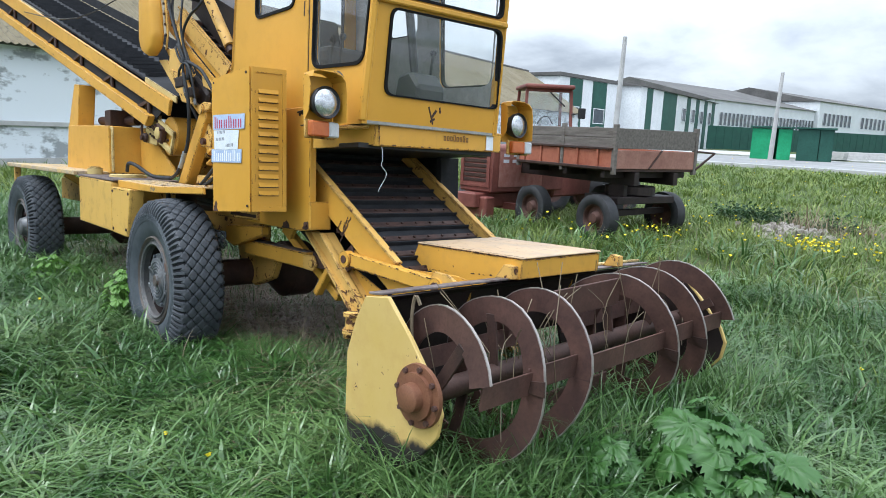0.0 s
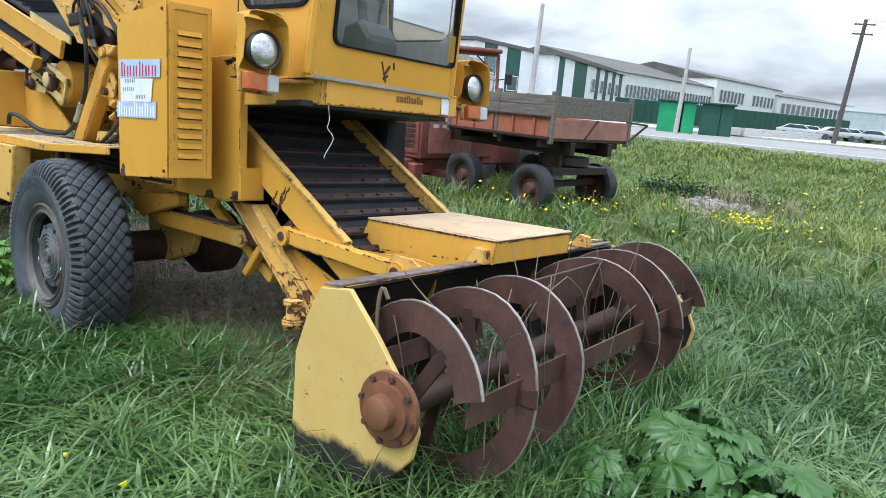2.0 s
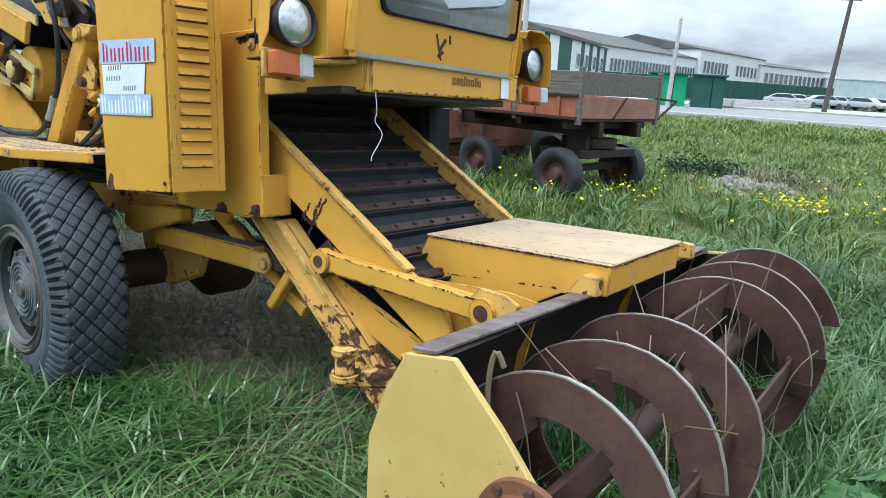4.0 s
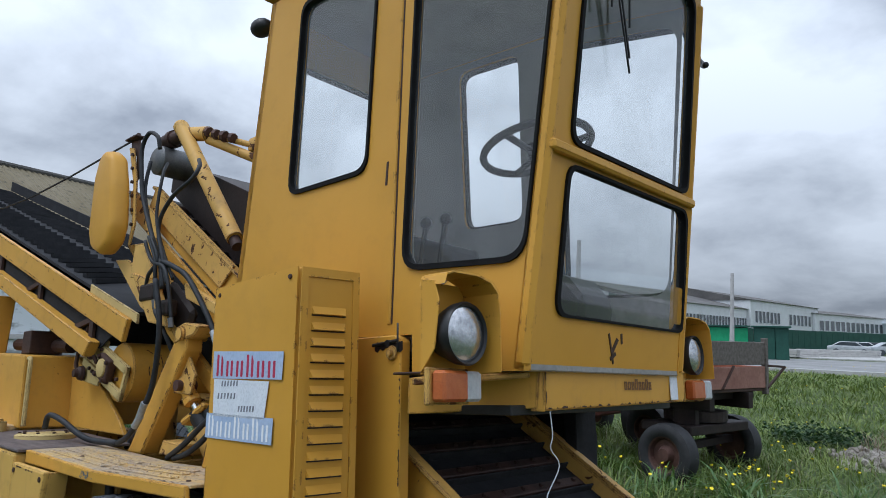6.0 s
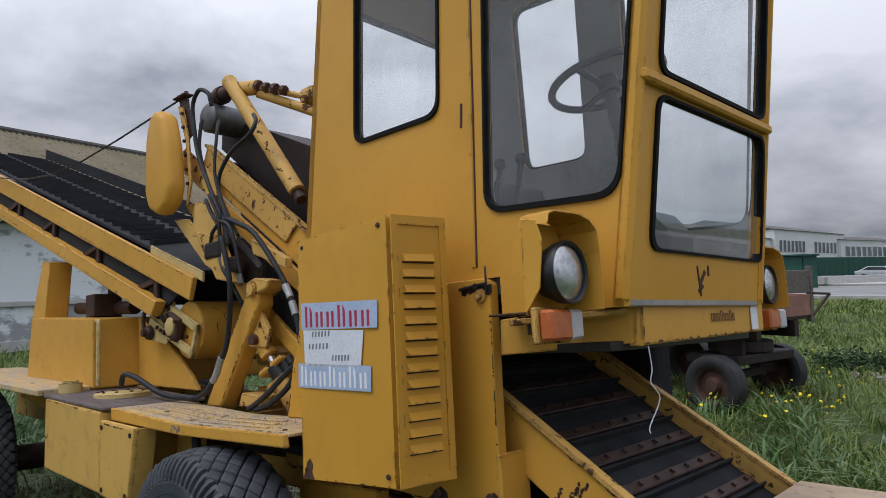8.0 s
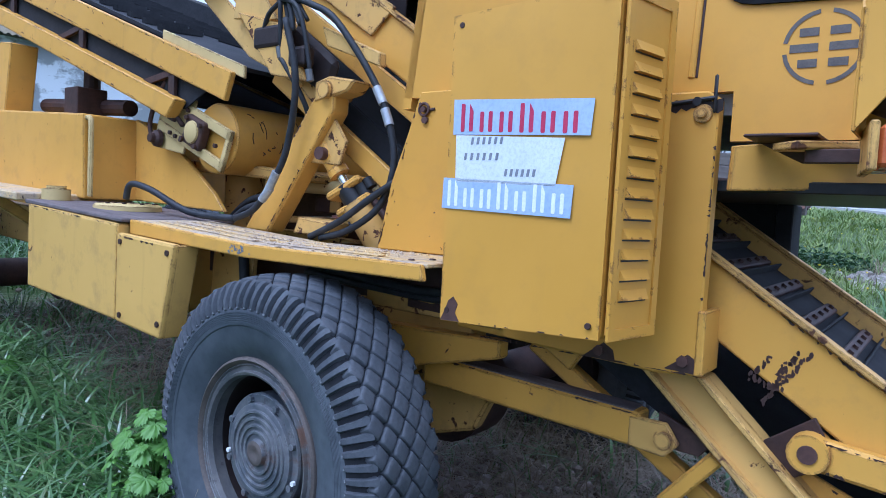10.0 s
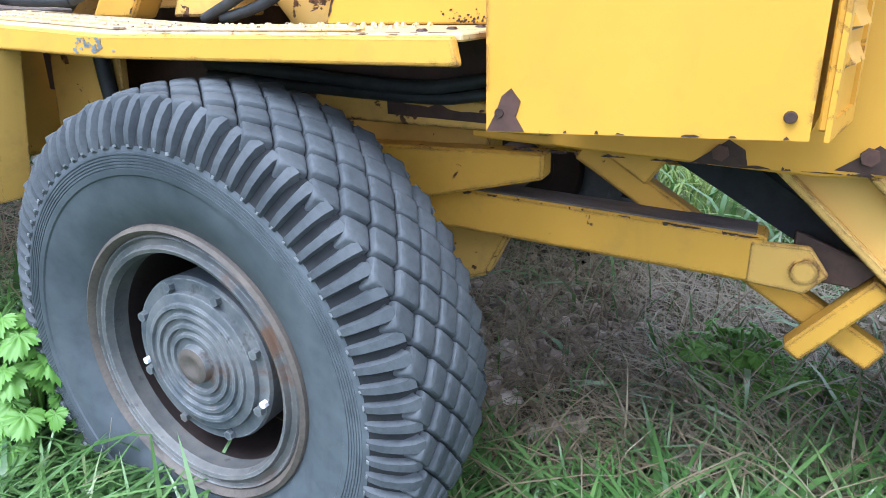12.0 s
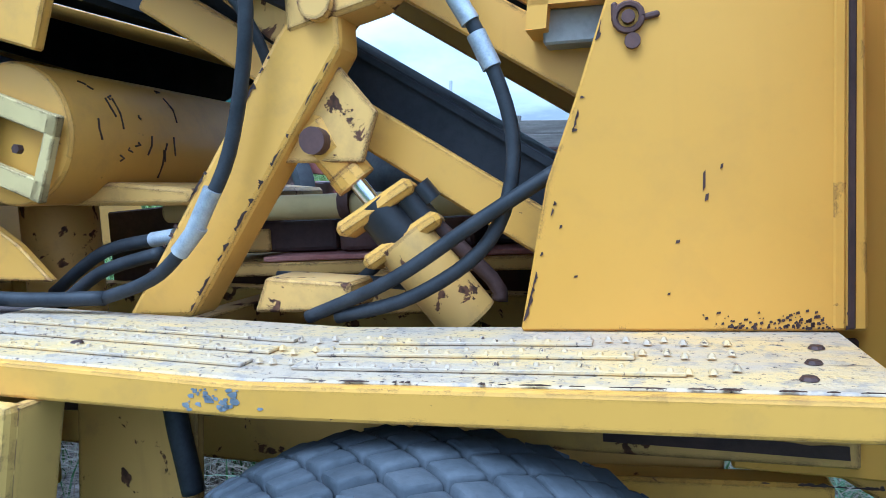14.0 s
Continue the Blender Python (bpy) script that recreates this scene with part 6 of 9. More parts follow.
prism(bm, [(-0.80, dz_(-0.80, 0.045)), (-1.45, dz_(-1.45, 0.045)), (-1.45, dz_(-1.45, -0.01)), (-0.80, dz_(-0.80, -0.01))], 0.500, 0.515, 0.003)
part("edge_strip", bm, M_YEL_PALE, disc)
bm = bm_new()
prism(bm, [(-0.95, dz_(-0.95, 0.02)), (-6.85, dz_(-6.85, 0.02)), (-6.85, dz_(-6.85, 0.0)), (-0.95, dz_(-0.95, 0.0))], 0.53, 1.50, 0)
dret = bm_new()
prism(dret, [(-1.30, dz_(-1.30, -0.26)), (-6.85, dz_(-6.85, -0.30)), (-6.85, dz_(-6.85, -0.315)), (-1.30, dz_(-1.30, -0.275))], 0.51, 1.51, 0)
part("return_belt", dret, M_BELT, disc, "black rubber belt returning below")
for y in (0.505, 1.505):
    sk = bm_new()
    prism(sk, [(-0.98, dz_(-0.98, -0.06)), (-6.8, dz_(-6.8, -0.06)), (-6.8, dz_(-6.8, -0.33)), (-1.25, dz_(-1.25, -0.28))], y, y + 0.008, 0.001)
    part("inner_skirt", sk, M_BELT, disc, "greasy black inner skirt")
dbelt = part("belt", bm, M_BELT, disc, "black rubber belt with chevron ribs")
for k in range(34):
    x = -1.6 - k * 0.15
    bm = bm_new()
    for s in (-1, 1):
        beam(bm, (x, 1.015 + s * 0.44, dz_(x, 0.035)), (x - 0.22, 1.015 + s * 0.06, dz_(x - 0.22, 0.035)), 0.03, 0.03, (0, 0, 1), 0)
    part("chevron_rib", bm, M_BELT, dbelt)
bm = bm_new()
prism(bm, [(-0.6, dz_(-0.6, 0.04)), (-2.1, dz_(-2.1, 0.04)), (-2.1, dz_(-2.1, 0.24)), (-0.9, dz_(-0.9, 0.30))], 1.50, 1.512, 0.002)
prism(bm, [(-2.1, dz_(-2.1, 0.04)), (-6.8, dz_(-6.8, 0.04)), (-6.8, dz_(-6.8, 0.16)), (-2.1, dz_(-2.1, 0.16))], 1.50, 1.512, 0.002)
part("side_skirt", bm, M_BELT, disc, "black rubber skirt")
# tail drum with bearing brackets, on its column
bm = bm_new()
lathe(bm, [(0.0, 0.0), (0.0, 0.150), (0.004, 0.160), (0.012, 0.165), (0.95, 0.165), (0.95, 0.0)], 44, Matrix.Translation((-1.075, 0.555, 1.585)))
drum = part("tail_drum", bm, M_YEL, disc, "yellow tail drum with scratches", 30)
bm = bm_new()
rnd = random.Random(15)
for k in range(16):
    y, a = rnd.uniform(0.62, 0.95), rnd.uniform(0.6, 2.0)
    L = rnd.choice((0.01, 0.015, 0.05, 0.08))
    pts = [(-1.075 + 0.166 * math.sin(a + t), y + rnd.uniform(-0.01, 0.01), 1.585 + 0.166 * math.cos(a + t)) for t in (0, L * 3, L * 6)]
    tube(bm, pts, 0.0025, 4, 0)
tagged(part("scratch", bm, M_RUST_DK, drum, "rusty scratches"), kind="stuff")
bm = bm_new()
Rb = Matrix.Translation((-1.20, 0.52, 1.62)) @ pose(0, 0, 0, 0, 22, 0)
for z in (0.075, -0.075):
    poly_extrude(bm, [Rb @ V(x, 0, z + dz) for x, dz in ((-0.30, -0.024), (0.28, -0.024), (0.28, 0.024), (-0.30, 0.024))], (0, 0.022, 0), 0.003)
poly_extrude(bm, [Rb @ V(x, 0, z) for x, z in ((0.25, -0.10), (0.28, -0.10), (0.28, 0.10), (0.25, 0.10))], (0, 0.022, 0), 0.003)
poly_extrude(bm, [Rb @ V(x, 0.012, z) for x, z in ((-0.32, -0.20), (-0.05, -0.14), (-0.05, 0.13), (-0.32, 0.13))], (0, 0.012, 0), 0.003)
split("bearing_bracket", bm, M_YEL_PALE, drum, "slotted yellow bearing bracket")
bm = bm_new()
poly_extrude(bm, [Rb @ V(0.03 + x, -0.026, z) for x, z in ((-0.075, -0.07), (0.075, -0.07), (0.075, 0.07), (-0.075, 0.07))], (0, 0.05, 0), 0.012, 2)
for sx, sz in ((-1, -1), (1, -1), (1, 1), (-1, 1)):
    bolt(bm, Rb @ V(0.03 + 0.056 * sx, -0.026, 0.052 * sz), Rb.to_3x3() @ V(0, -1, 0), 0.012, 0.014)
part("bearing_housing", bm, M_RUST_DK, drum, "greasy dark bearing housing")
bm = bm_new()
lathe(bm, [(-0.02, 0.056), (-0.034, 0.052), (-0.040, 0.040), (-0.041, 0.0)], 22, Rb @ Matrix.Translation((0.03, 0, 0)))
part("bearing", bm, M_YEL_PALE, drum, "round yellow bearing cap", 40)
bm = bm_new()
for x, z in ((-0.17, 0.075), (-0.12, 0.075), (-0.07, 0.075), (-0.17, -0.075), (-0.12, -0.075), (-0.07, -0.075), (0.2, 0.0)):
    bolt(bm, Rb @ V(x, -0.001, z), Rb.to_3x3() @ V(0, -1, 0), 0.011, 0.012)
lathe(bm, [(0.0, 0.045), (-0.02, 0.04), (-0.03, 0.025), (-0.05, 0.022), (-0.05, 0.0)], 14, Rb @ Matrix.Translation((-0.26, 0.0, -0.14)))
split("bracket_bolt", bm, M_RUST_DK, drum)
bm = bm_new()
tube(bm, [Rb @ V(-0.30, -0.01, 0.14), Rb @ V(-0.33, -0.02, 0.02), Rb @ V(-0.33, -0.02, -0.10), Rb @ V(-0.28, -0.01, -0.16)], 0.012, 8, 4)
tube(bm, [Rb @ V(-0.33, -0.02, 0.10), Rb @ V(-0.22, -0.03, 0.06), Rb @ V(-0.06, -0.02, 0.0)], 0.012, 8, 0)
part("grease_pipe", bm, M_RUST_DK, drum, "", True)
bm = bm_new()
prism(bm, [(-1.50, 1.44), (-0.72, 1.40), (-0.72, 1.44), (-0.95, 1.47), (-1.50, 1.50)], 0.70, 1.40, 0.01)
cyl(bm, (-1.36, 0.95, 1.10), (-1.36, 0.95, 1.47), 0.105, 20)
part("turntable", bm, M_YEL_WORN, disc, "dirty yellow swing column", 40)

# strut, jack cylinder and cross tubes beside the cab
bm = bm_new()
prism(bm, [(-0.735, 1.175), (-0.575, 1.175), (-0.215, 1.665), (-0.215, 1.745), (-0.305, 1.745), (-0.345, 1.70)], 0.475, 0.565, 0.012, 2)
strut = part("strut", bm, M_YEL, loader, "bent yellow box strut")
bm = bm_new()
prism(bm, [(-0.235, 1.64), (-0.37, 1.47), (-0.20, 1.46), (-0.165, 1.55)], 0.505, 0.52, 0.003)
prism(bm, [(-0.32, 1.70), (-0.14, 1.735), (-0.10, 1.775), (-0.24, 1.80), (-0.32, 1.78)], 0.47, 0.57, 0.008)
cyl(bm, (-0.25, 0.45, 1.745), (-0.25, 0.59, 1.745), 0.032, 14)
part("strut_bracket", bm, M_YEL_WORN, strut)
jack = new("jack_cylinder"); jack.parent = loader
tagged(jack, "yellow hydraulic jack with bright rod")
JP, JQ = V(-0.285, 0.525, 1.505), V(-0.035, 0.60, 1.145)
jd = (JQ - JP).normalized()
bm = bm_new()
beam(bm, JP - jd * 0.05, JP + jd * 0.085, 0.05, 0.075, (0, 1, 0), 0.015)
cyl(bm, JP + jd * 0.07, JP + jd * 0.10, 0.042, 14)
part("clevis", bm, M_YEL, jack)
bm = bm_new(); cyl(bm, JP + V(0, -0.05, 0), JP + V(0, 0.05, 0), 0.026, 14)
part("pin", bm, M_RUST, jack, "rusty pin", 40)
bm = bm_new(); cyl(bm, JP + jd * 0.09, JP + jd * 0.20, 0.017, 14)
part("rod", bm, M_CHROME, jack, "bright steel rod", 40)
bm = bm_new(); cyl(bm, JP + jd * 0.235, JQ, 0.060, 22)
part("barrel", bm, M_YEL_WORN, jack, "", 40)
bm = bm_new()
sd = V(0.9, 0.2, 0.55).normalized()
for t in (0.165, 0.245):
    c = JP + jd * t
    beam(bm, c - sd * 0.085, c + sd * 0.085, 0.09, 0.032, (0, 1, 0), 0.010)
part("gland_clamp", bm, M_YEL, jack, "two yellow clamp blocks")
bm = bm_new()
cyl(bm, JP + jd * 0.15, JP + jd * 0.30, 0.046, 16)
cyl(bm, JP + jd * 0.155 + sd * 0.055, JP + jd * 0.245 + sd * 0.055, 0.030, 14)
cyl(bm, JP + jd * 0.17 + sd * 0.09, JP + jd * 0.21 + sd * 0.09, 0.022, 12)
part("gland", bm, M_BLACK, jack, "greasy black gland", 40)
bm = bm_new()
tube(bm, [JP + jd * 0.2 + sd * 0.06, JP + jd * 0.4 + sd * 0.085, JQ + sd * 0.07], 0.016, 8, 3)
part("oil_pipe", bm, M_RUST_DK, jack, "", True)
bm = bm_new()
cyl(bm, (-1.0, 0.98, 1.39), (0.35, 0.98, 1.36), 0.034, 14)
part("cross_tube", bm, M_YEL_PALE, loader, "pale yellow tube", 40)
bm = bm_new()
cyl(bm, (-0.46, 0.98, 1.385), (-0.43, 0.98, 1.385), 0.046, 12)
part("tube_clamp", bm, M_RUST, loader, "rusty pipe clamp", 40)
bm = bm_new()
box(bm, -1.0, 0.3, 0.95, 1.45, 1.20, 1.235, 0.004)
box(bm, -0.40, -0.20, 0.92, 1.0, 1.10, 1.21, 0.004)
part("battery_tray", bm, M_YEL_WORN, loader, "dirty brown tray")
bm = bm_new()
box(bm, -0.70, 0.2, 0.96, 1.40, 1.238, 1.252, 0.003)
split("tray_cover", bm, M_PINK, loader, "faded boards on the tray")
bm = bm_new()
prism(bm, [(-0.45, 1.18), (-0.24, 1.18), (-0.24, 1.235), (-0.42, 1.25)], 0.50, 0.62, 0.006)
part("valve_block", bm, M_YEL_WORN, loader, "chipped yellow valve block")

bm = bm_new()
prism(bm, [(-1.75, 1.02), (0.55, 0.92), (0.55, 1.36), (0.20, 1.42), (-0.30, 1.36), (-0.95, 1.43), (-1.75, 1.40)], 1.56, 1.62, 0.006)
part("far_guard", bm, M_RUST_DK, loader, "dark rusty guard plate on the far side")
for x0, x1, y0, z1, mat in ((-0.92, -0.52, 1.05, 1.345, M_RUST_DK), (-0.50, -0.12, 1.02, 1.335, M_RUST), (-0.10, 0.30, 1.08, 1.35, M_DARKSTEEL)):
    bm = bm_new(); box(bm, x0, x1, y0, y0 + 0.30, 1.256, z1, 0.012, 2)
    part("oil_box", bm, mat, loader, "greasy brown hydraulic box")
    bm = bm_new(); box(bm, x0 + 0.12, x0 + 0.20, y0 - 0.012, y0 - 0.002, 1.26, z1 - 0.02, 0.004)
    part("clip", bm, M_YEL_WORN, loader)
bm = bm_new()
lathe(bm, [(-0.16, 0.0), (-0.16, 0.09), (-0.10, 0.105), (0.12, 0.105), (0.16, 0.07), (0.16, 0.0)], 20, Matrix.Translation((-0.45, 1.40, 1.47)) @ pose(0, 0, 0, 0, 0, 90))
part("pump", bm, M_STEEL, loader, "grey pump", 35)
# guard, upper boom tube, hose arch behind the cab
bm = bm_new()
gl = [(-1.12, 2.86), (-1.03, 2.80), (-0.97, 2.62), (-0.94, 2.38), (-0.98, 2.28), (-1.08, 2.225), (-1.20, 2.28), (-1.25, 2.38), (-1.24, 2.70), (-1.19, 2.83)]
poly_extrude(bm, [(x, 0.37, z) for x, z in gl], (0.03, 0.10, 0.0), 0.042, 4)
part("chain_guard", bm, M_YEL_CAB, loader, "smooth oblong yellow chain guard", 40)
bm = bm_new()
prism(bm, [(-1.05, 2.88), (-0.985, 2.86), (-0.915, 2.66), (-0.885, 2.40), (-0.93, 2.27), (-0.955, 2.28), (-0.925, 2.40), (-0.955, 2.64)], 0.482, 0.490, 0.002)
part("guard_flange", bm, M_YEL_WORN, loader, "chipped edge flange of the guard")
bm = bm_new()
prism(bm, [(-1.07, 2.93), (-0.96, 2.91), (-0.91, 2.68), (-0.955, 2.66), (-0.99, 2.82), (-1.06, 2.85)], 0.500, 0.508, 0.003)
box(bm, -1.09, -0.95, 0.47, 0.53, 2.925, 2.937, 0.003)
for k in range(6):
    bolt(bm, (-0.985 + 0.013 * k, 0.480, 2.82 - 0.085 * k), (0, -1, 0), 0.011, 0.010)
for x in (-1.07, -1.03, -0.98):
    bolt(bm, (x, 0.50, 2.938), (0, 0, 1), 0.012, 0.016)
split("guard_bracket", bm, M_RUST_DK, loader, "rusty guard bracket")
bm = bm_new()
cyl(bm, (-0.632, 0.58, 2.925), (-0.02, 0.58, 2.195), 0.040, 18)
bmesh.ops.create_uvsphere(bm, u_segments=14, v_segments=8, radius=0.044, matrix=Matrix.Translation((-0.632, 0.58, 2.922)))
cyl(bm, (-0.66, 0.615, 2.90), (-0.42, 0.63, 2.845), 0.040, 16)
cyl(bm, (-0.44, 0.63, 2.85), (-0.10, 0.80, 2.725), 0.017, 10)
cyl(bm, (-0.44, 0.64, 2.82), (-0.10, 0.80, 2.645), 0.026, 12)
box(bm, -0.22, -0.10, 0.74, 0.86, 2.72, 2.80, 0.02, 2)
part("boom_stay", bm, M_YEL_WORN, loader, "yellow tubular stay with chipped paint", 40)
bm = bm_new(); cyl(bm, (-0.05, 0.58, 2.225), (0.01, 0.58, 2.150), 0.028, 12)
part("stay_end", bm, M_RUST_DK, loader, "", 40)
bm = bm_new(); cyl(bm, (-0.87, 0.615, 2.905), (-0.665, 0.615, 2.895), 0.042, 16)
cyl(bm, (-0.80, 0.615, 2.902), (-0.765, 0.615, 2.900), 0.052, 16)
part("ram_end", bm, M_RUST_DK, loader, "dark greasy ram end", 40)
bm = bm_new()
for k in range(4):
    c = V(-0.43 + 0.05 * k, 0.62 + 0.02 * k, 2.855 - 0.018 * k)
    cyl(bm, c, c + V(0.022, 0.006, -0.008), 0.030 - 0.003 * (k % 2), 8)
split("pipe_fitting", bm, M_RUST, loader, "rusty pipe fitting")
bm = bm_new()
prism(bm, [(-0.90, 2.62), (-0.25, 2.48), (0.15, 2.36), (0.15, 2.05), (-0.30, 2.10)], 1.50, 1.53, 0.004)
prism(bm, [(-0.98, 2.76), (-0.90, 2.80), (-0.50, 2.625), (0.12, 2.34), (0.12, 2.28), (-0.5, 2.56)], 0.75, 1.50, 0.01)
part("conveyor_cover", bm, M_DARKSTEEL, loader, "near-black cover over the conveyor head")
bm = bm_new()
lathe(bm, [(-0.02, 0.0), (-0.02, 0.06), (0.0, 0.085), (0.20, 0.085), (0.22, 0.05), (0.22, 0.0)], 20, Matrix.Translation((-0.84, 0.56, 2.775)))
part("drive_motor", bm, M_STEEL, loader, "greasy grey drive motor", 40)
# side plates of the conveyor head
bm = bm_new()
prism(bm, [(-0.87, 2.63), (-0.02, 2.06), (-0.14, 1.965), (-0.55, 2.235), (-0.965, 2.515)], 0.585, 0.597, 0.003)
prism(bm, [(-1.12, 2.64), (-1.08, 2.65), (-0.74, 2.41), (-0.72, 2.30), (-0.80, 2.30), (-1.10, 2.50)], 0.545, 0.555, 0.003)
split("head_plate", bm, M_YEL_WORN, loader, "worn yellow side plate of the conveyor head")
bm = bm_new()
prism(bm, [(-1.05, 2.30), (-0.62, 1.92), (-0.35, 1.68), (-0.30, 1.74), (-0.60, 2.16), (-0.78, 2.28)], 0.52, 0.545, 0.004)
prism(bm, [(-0.78, 2.10), (-0.50, 2.02), (-0.34, 1.78), (-0.55, 1.82)], 0.44, 0.47, 0.004)
split("link_plate", bm, M_YEL_WORN, loader, "worn yellow link plates")


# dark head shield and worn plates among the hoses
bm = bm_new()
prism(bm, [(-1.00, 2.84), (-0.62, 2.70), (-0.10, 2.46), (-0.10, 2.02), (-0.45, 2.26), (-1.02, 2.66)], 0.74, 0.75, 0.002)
part("head_shield", bm, M_DARKSTEEL, loader, "near-black shield under the stay")
bm = bm_new()
prism(bm, [(-1.12, 2.22), (-0.95, 2.20), (-0.74, 2.04), (-0.42, 1.83), (-0.42, 1.77), (-0.76, 1.92)], 0.490, 0.505, 0.004)
prism(bm, [(-0.80, 2.26), (-0.70, 2.24), (-0.53, 2.04), (-0.83, 2.08)], 0.455, 0.468, 0.004)
prism(bm, [(-0.31, 2.00), (0.0, 1.87), (0.0, 1.82), (-0.28, 1.92)], 0.49, 0.53, 0.004)
split("link_plate", bm, M_SCRAPED, loader, "worn yellow link plates")
bm = bm_new()
prism(bm, [(-0.72, 2.05), (-0.48, 2.03), (-0.25, 1.86), (-0.31, 1.72), (-0.54, 1.85)], 0.515, 0.56, 0.02)
box(bm, -0.66, -0.50, 0.43, 0.50, 1.93, 2.02, 0.015, 2)
box(bm, -0.44, -0.34, 0.43, 0.49, 1.84, 1.92, 0.015, 2)
split("valve_body", bm, M_DARKSTEEL, loader, "greasy black valve body")
rnd = random.Random(61)
for k in (0, 2, 5):
    bm = bm_new()
    x = -0.62 + 0.06 * k
    tube(bm, [(x, 0.45, 1.98 - 0.035 * k), (x * 0.6 - 0.19, 0.43, 2.06), (-0.475 - 0.012 * k, 0.43, 2.13), (-0.56 - 0.012 * k, 0.425, 2.26 + rnd.uniform(-0.04, 0.04))], 0.010, 7, 5)
    part("hydraulic_hose", bm, M_HOSE, loader, "thin black hydraulic hose", True)
    if k == 2:
        bm = bm_new()
        tube(bm, [(x, 0.45, 1.95 - 0.035 * k), (x + 0.04, 0.44, 1.85), (x + 0.10 + rnd.uniform(-0.03, 0.03), 0.48, 1.70), (x + 0.12, 0.55, 1.55)], 0.011, 7, 5)
        part("hydraulic_hose", bm, M_HOSE, loader, "thin black hydraulic hose", True)
    bm = bm_new(); cyl(bm, (x, 0.45, 1.955 - 0.035 * k), (x - 0.008, 0.446, 2.0 - 0.035 * k), 0.015, 8)
    part("hose_coupling", bm, M_STEEL, loader, "", 40)


def hose(pts, r=0.018, label="black hydraulic hose"):
    b = bm_new()
    tube(b, pts, r * 0.86, 9, 6)
    return part("hydraulic_hose", b, M_HOSE, loader, label, True)


hose([(-0.615, 0.46, 2.76), (-0.63, 0.45, 2.83), (-0.714, 0.44, 2.87), (-0.785, 0.44, 2.80), (-0.765, 0.44, 2.65), (-0.727, 0.44, 2.514), (-0.60, 0.44, 2.30), (-0.457, 0.44, 2.107), (-0.42, 0.44, 1.98)], 0.0135)
hose([(-0.80, 0.50, 2.74), (-0.75, 0.46, 2.55), (-0.64, 0.455, 2.33), (-0.49, 0.45, 2.115), (-0.46, 0.45, 1.98)], 0.012)
hose([(-0.30, 0.52, 2.64), (-0.20, 0.47, 2.57), (-0.21, 0.44, 2.50), (-0.397, 0.44, 2.442), (-0.515, 0.44, 2.315), (-0.435, 0.44, 2.12), (-0.38, 0.44, 2.00)], 0.0125)
hose([(-0.70, 0.55, 2.72), (-0.58, 0.47, 2.60), (-0.565, 0.45, 2.36), (-0.44, 0.45, 2.14), (-0.36, 0.46, 2.02)], 0.010)
hose([(-0.42, 0.40, 2.02), (-0.36, 0.41, 1.78), (-0.42, 0.43, 1.52), (-0.50, 0.42, 1.37), (-0.60, 0.42, 1.27), (-0.74, 0.43, 1.225)], 0.016)
hose([(-0.74, 0.43, 1.225), (-1.0, 0.38, 1.24), (-1.25, 0.34, 1.33), (-1.40, 0.33, 1.35), (-1.44, 0.33, 1.28)], 0.018)
hose([(-0.45, 0.44, 2.12), (-0.33, 0.45, 2.075), (-0.20, 0.46, 2.0), (-0.03, 0.49, 1.78), (0.05, 0.50, 1.62), (0.085, 0.50, 1.46), (0.04, 0.48, 1.31), (-0.10, 0.47, 1.215), (-0.26, 0.48, 1.175)], 0.0155)
hose([(0.16, 0.47, 1.42), (0.02, 0.46, 1.34), (-0.14, 0.46, 1.245), (-0.32, 0.48, 1.175)], 0.0155)
hose([(-0.45, 0.60, 1.24), (-0.25, 0.64, 1.22), (-0.05, 0.62, 1.20)], 0.014)
hose([(-0.75, 0.62, 1.33), (-0.95, 0.66, 1.30), (-1.15, 0.70, 1.20)], 0.018)
hose([(-0.72, 0.58, 1.30), (-0.90, 0.60, 1.26), (-1.05, 0.62, 1.18)], 0.018)
hose([(-0.20, 0.62, 1.38), (-0.22, 0.66, 1.28), (-0.32, 0.66, 1.20)], 0.014)
for p, q in (((-0.465, 0.42, 1.425), (-0.515, 0.42, 1.345)), ((-0.55, 0.42, 1.31), (-0.50, 0.42, 1.36)), ((-0.010, 0.492, 1.745), (0.022, 0.497, 1.685)), ((0.030, 0.498, 1.665), (0.055, 0.50, 1.605)), ((-0.70, 0.61, 1.335), (-0.77, 0.62, 1.328))):
    bm = bm_new(); cyl(bm, p, q, 0.0175, 12)
    part("hose_coupling", bm, M_ZINC, loader, "dull bright hose coupling", 40)
bm = bm_new()
tube(bm, [(-0.98, 0.50, 2.93), (-3.0, 0.42, 2.86), (-5.2, 0.45, 3.30)], 0.006, 5, 4)
part("stay_cable", bm, M_BLACK, loader, "thin black cable")


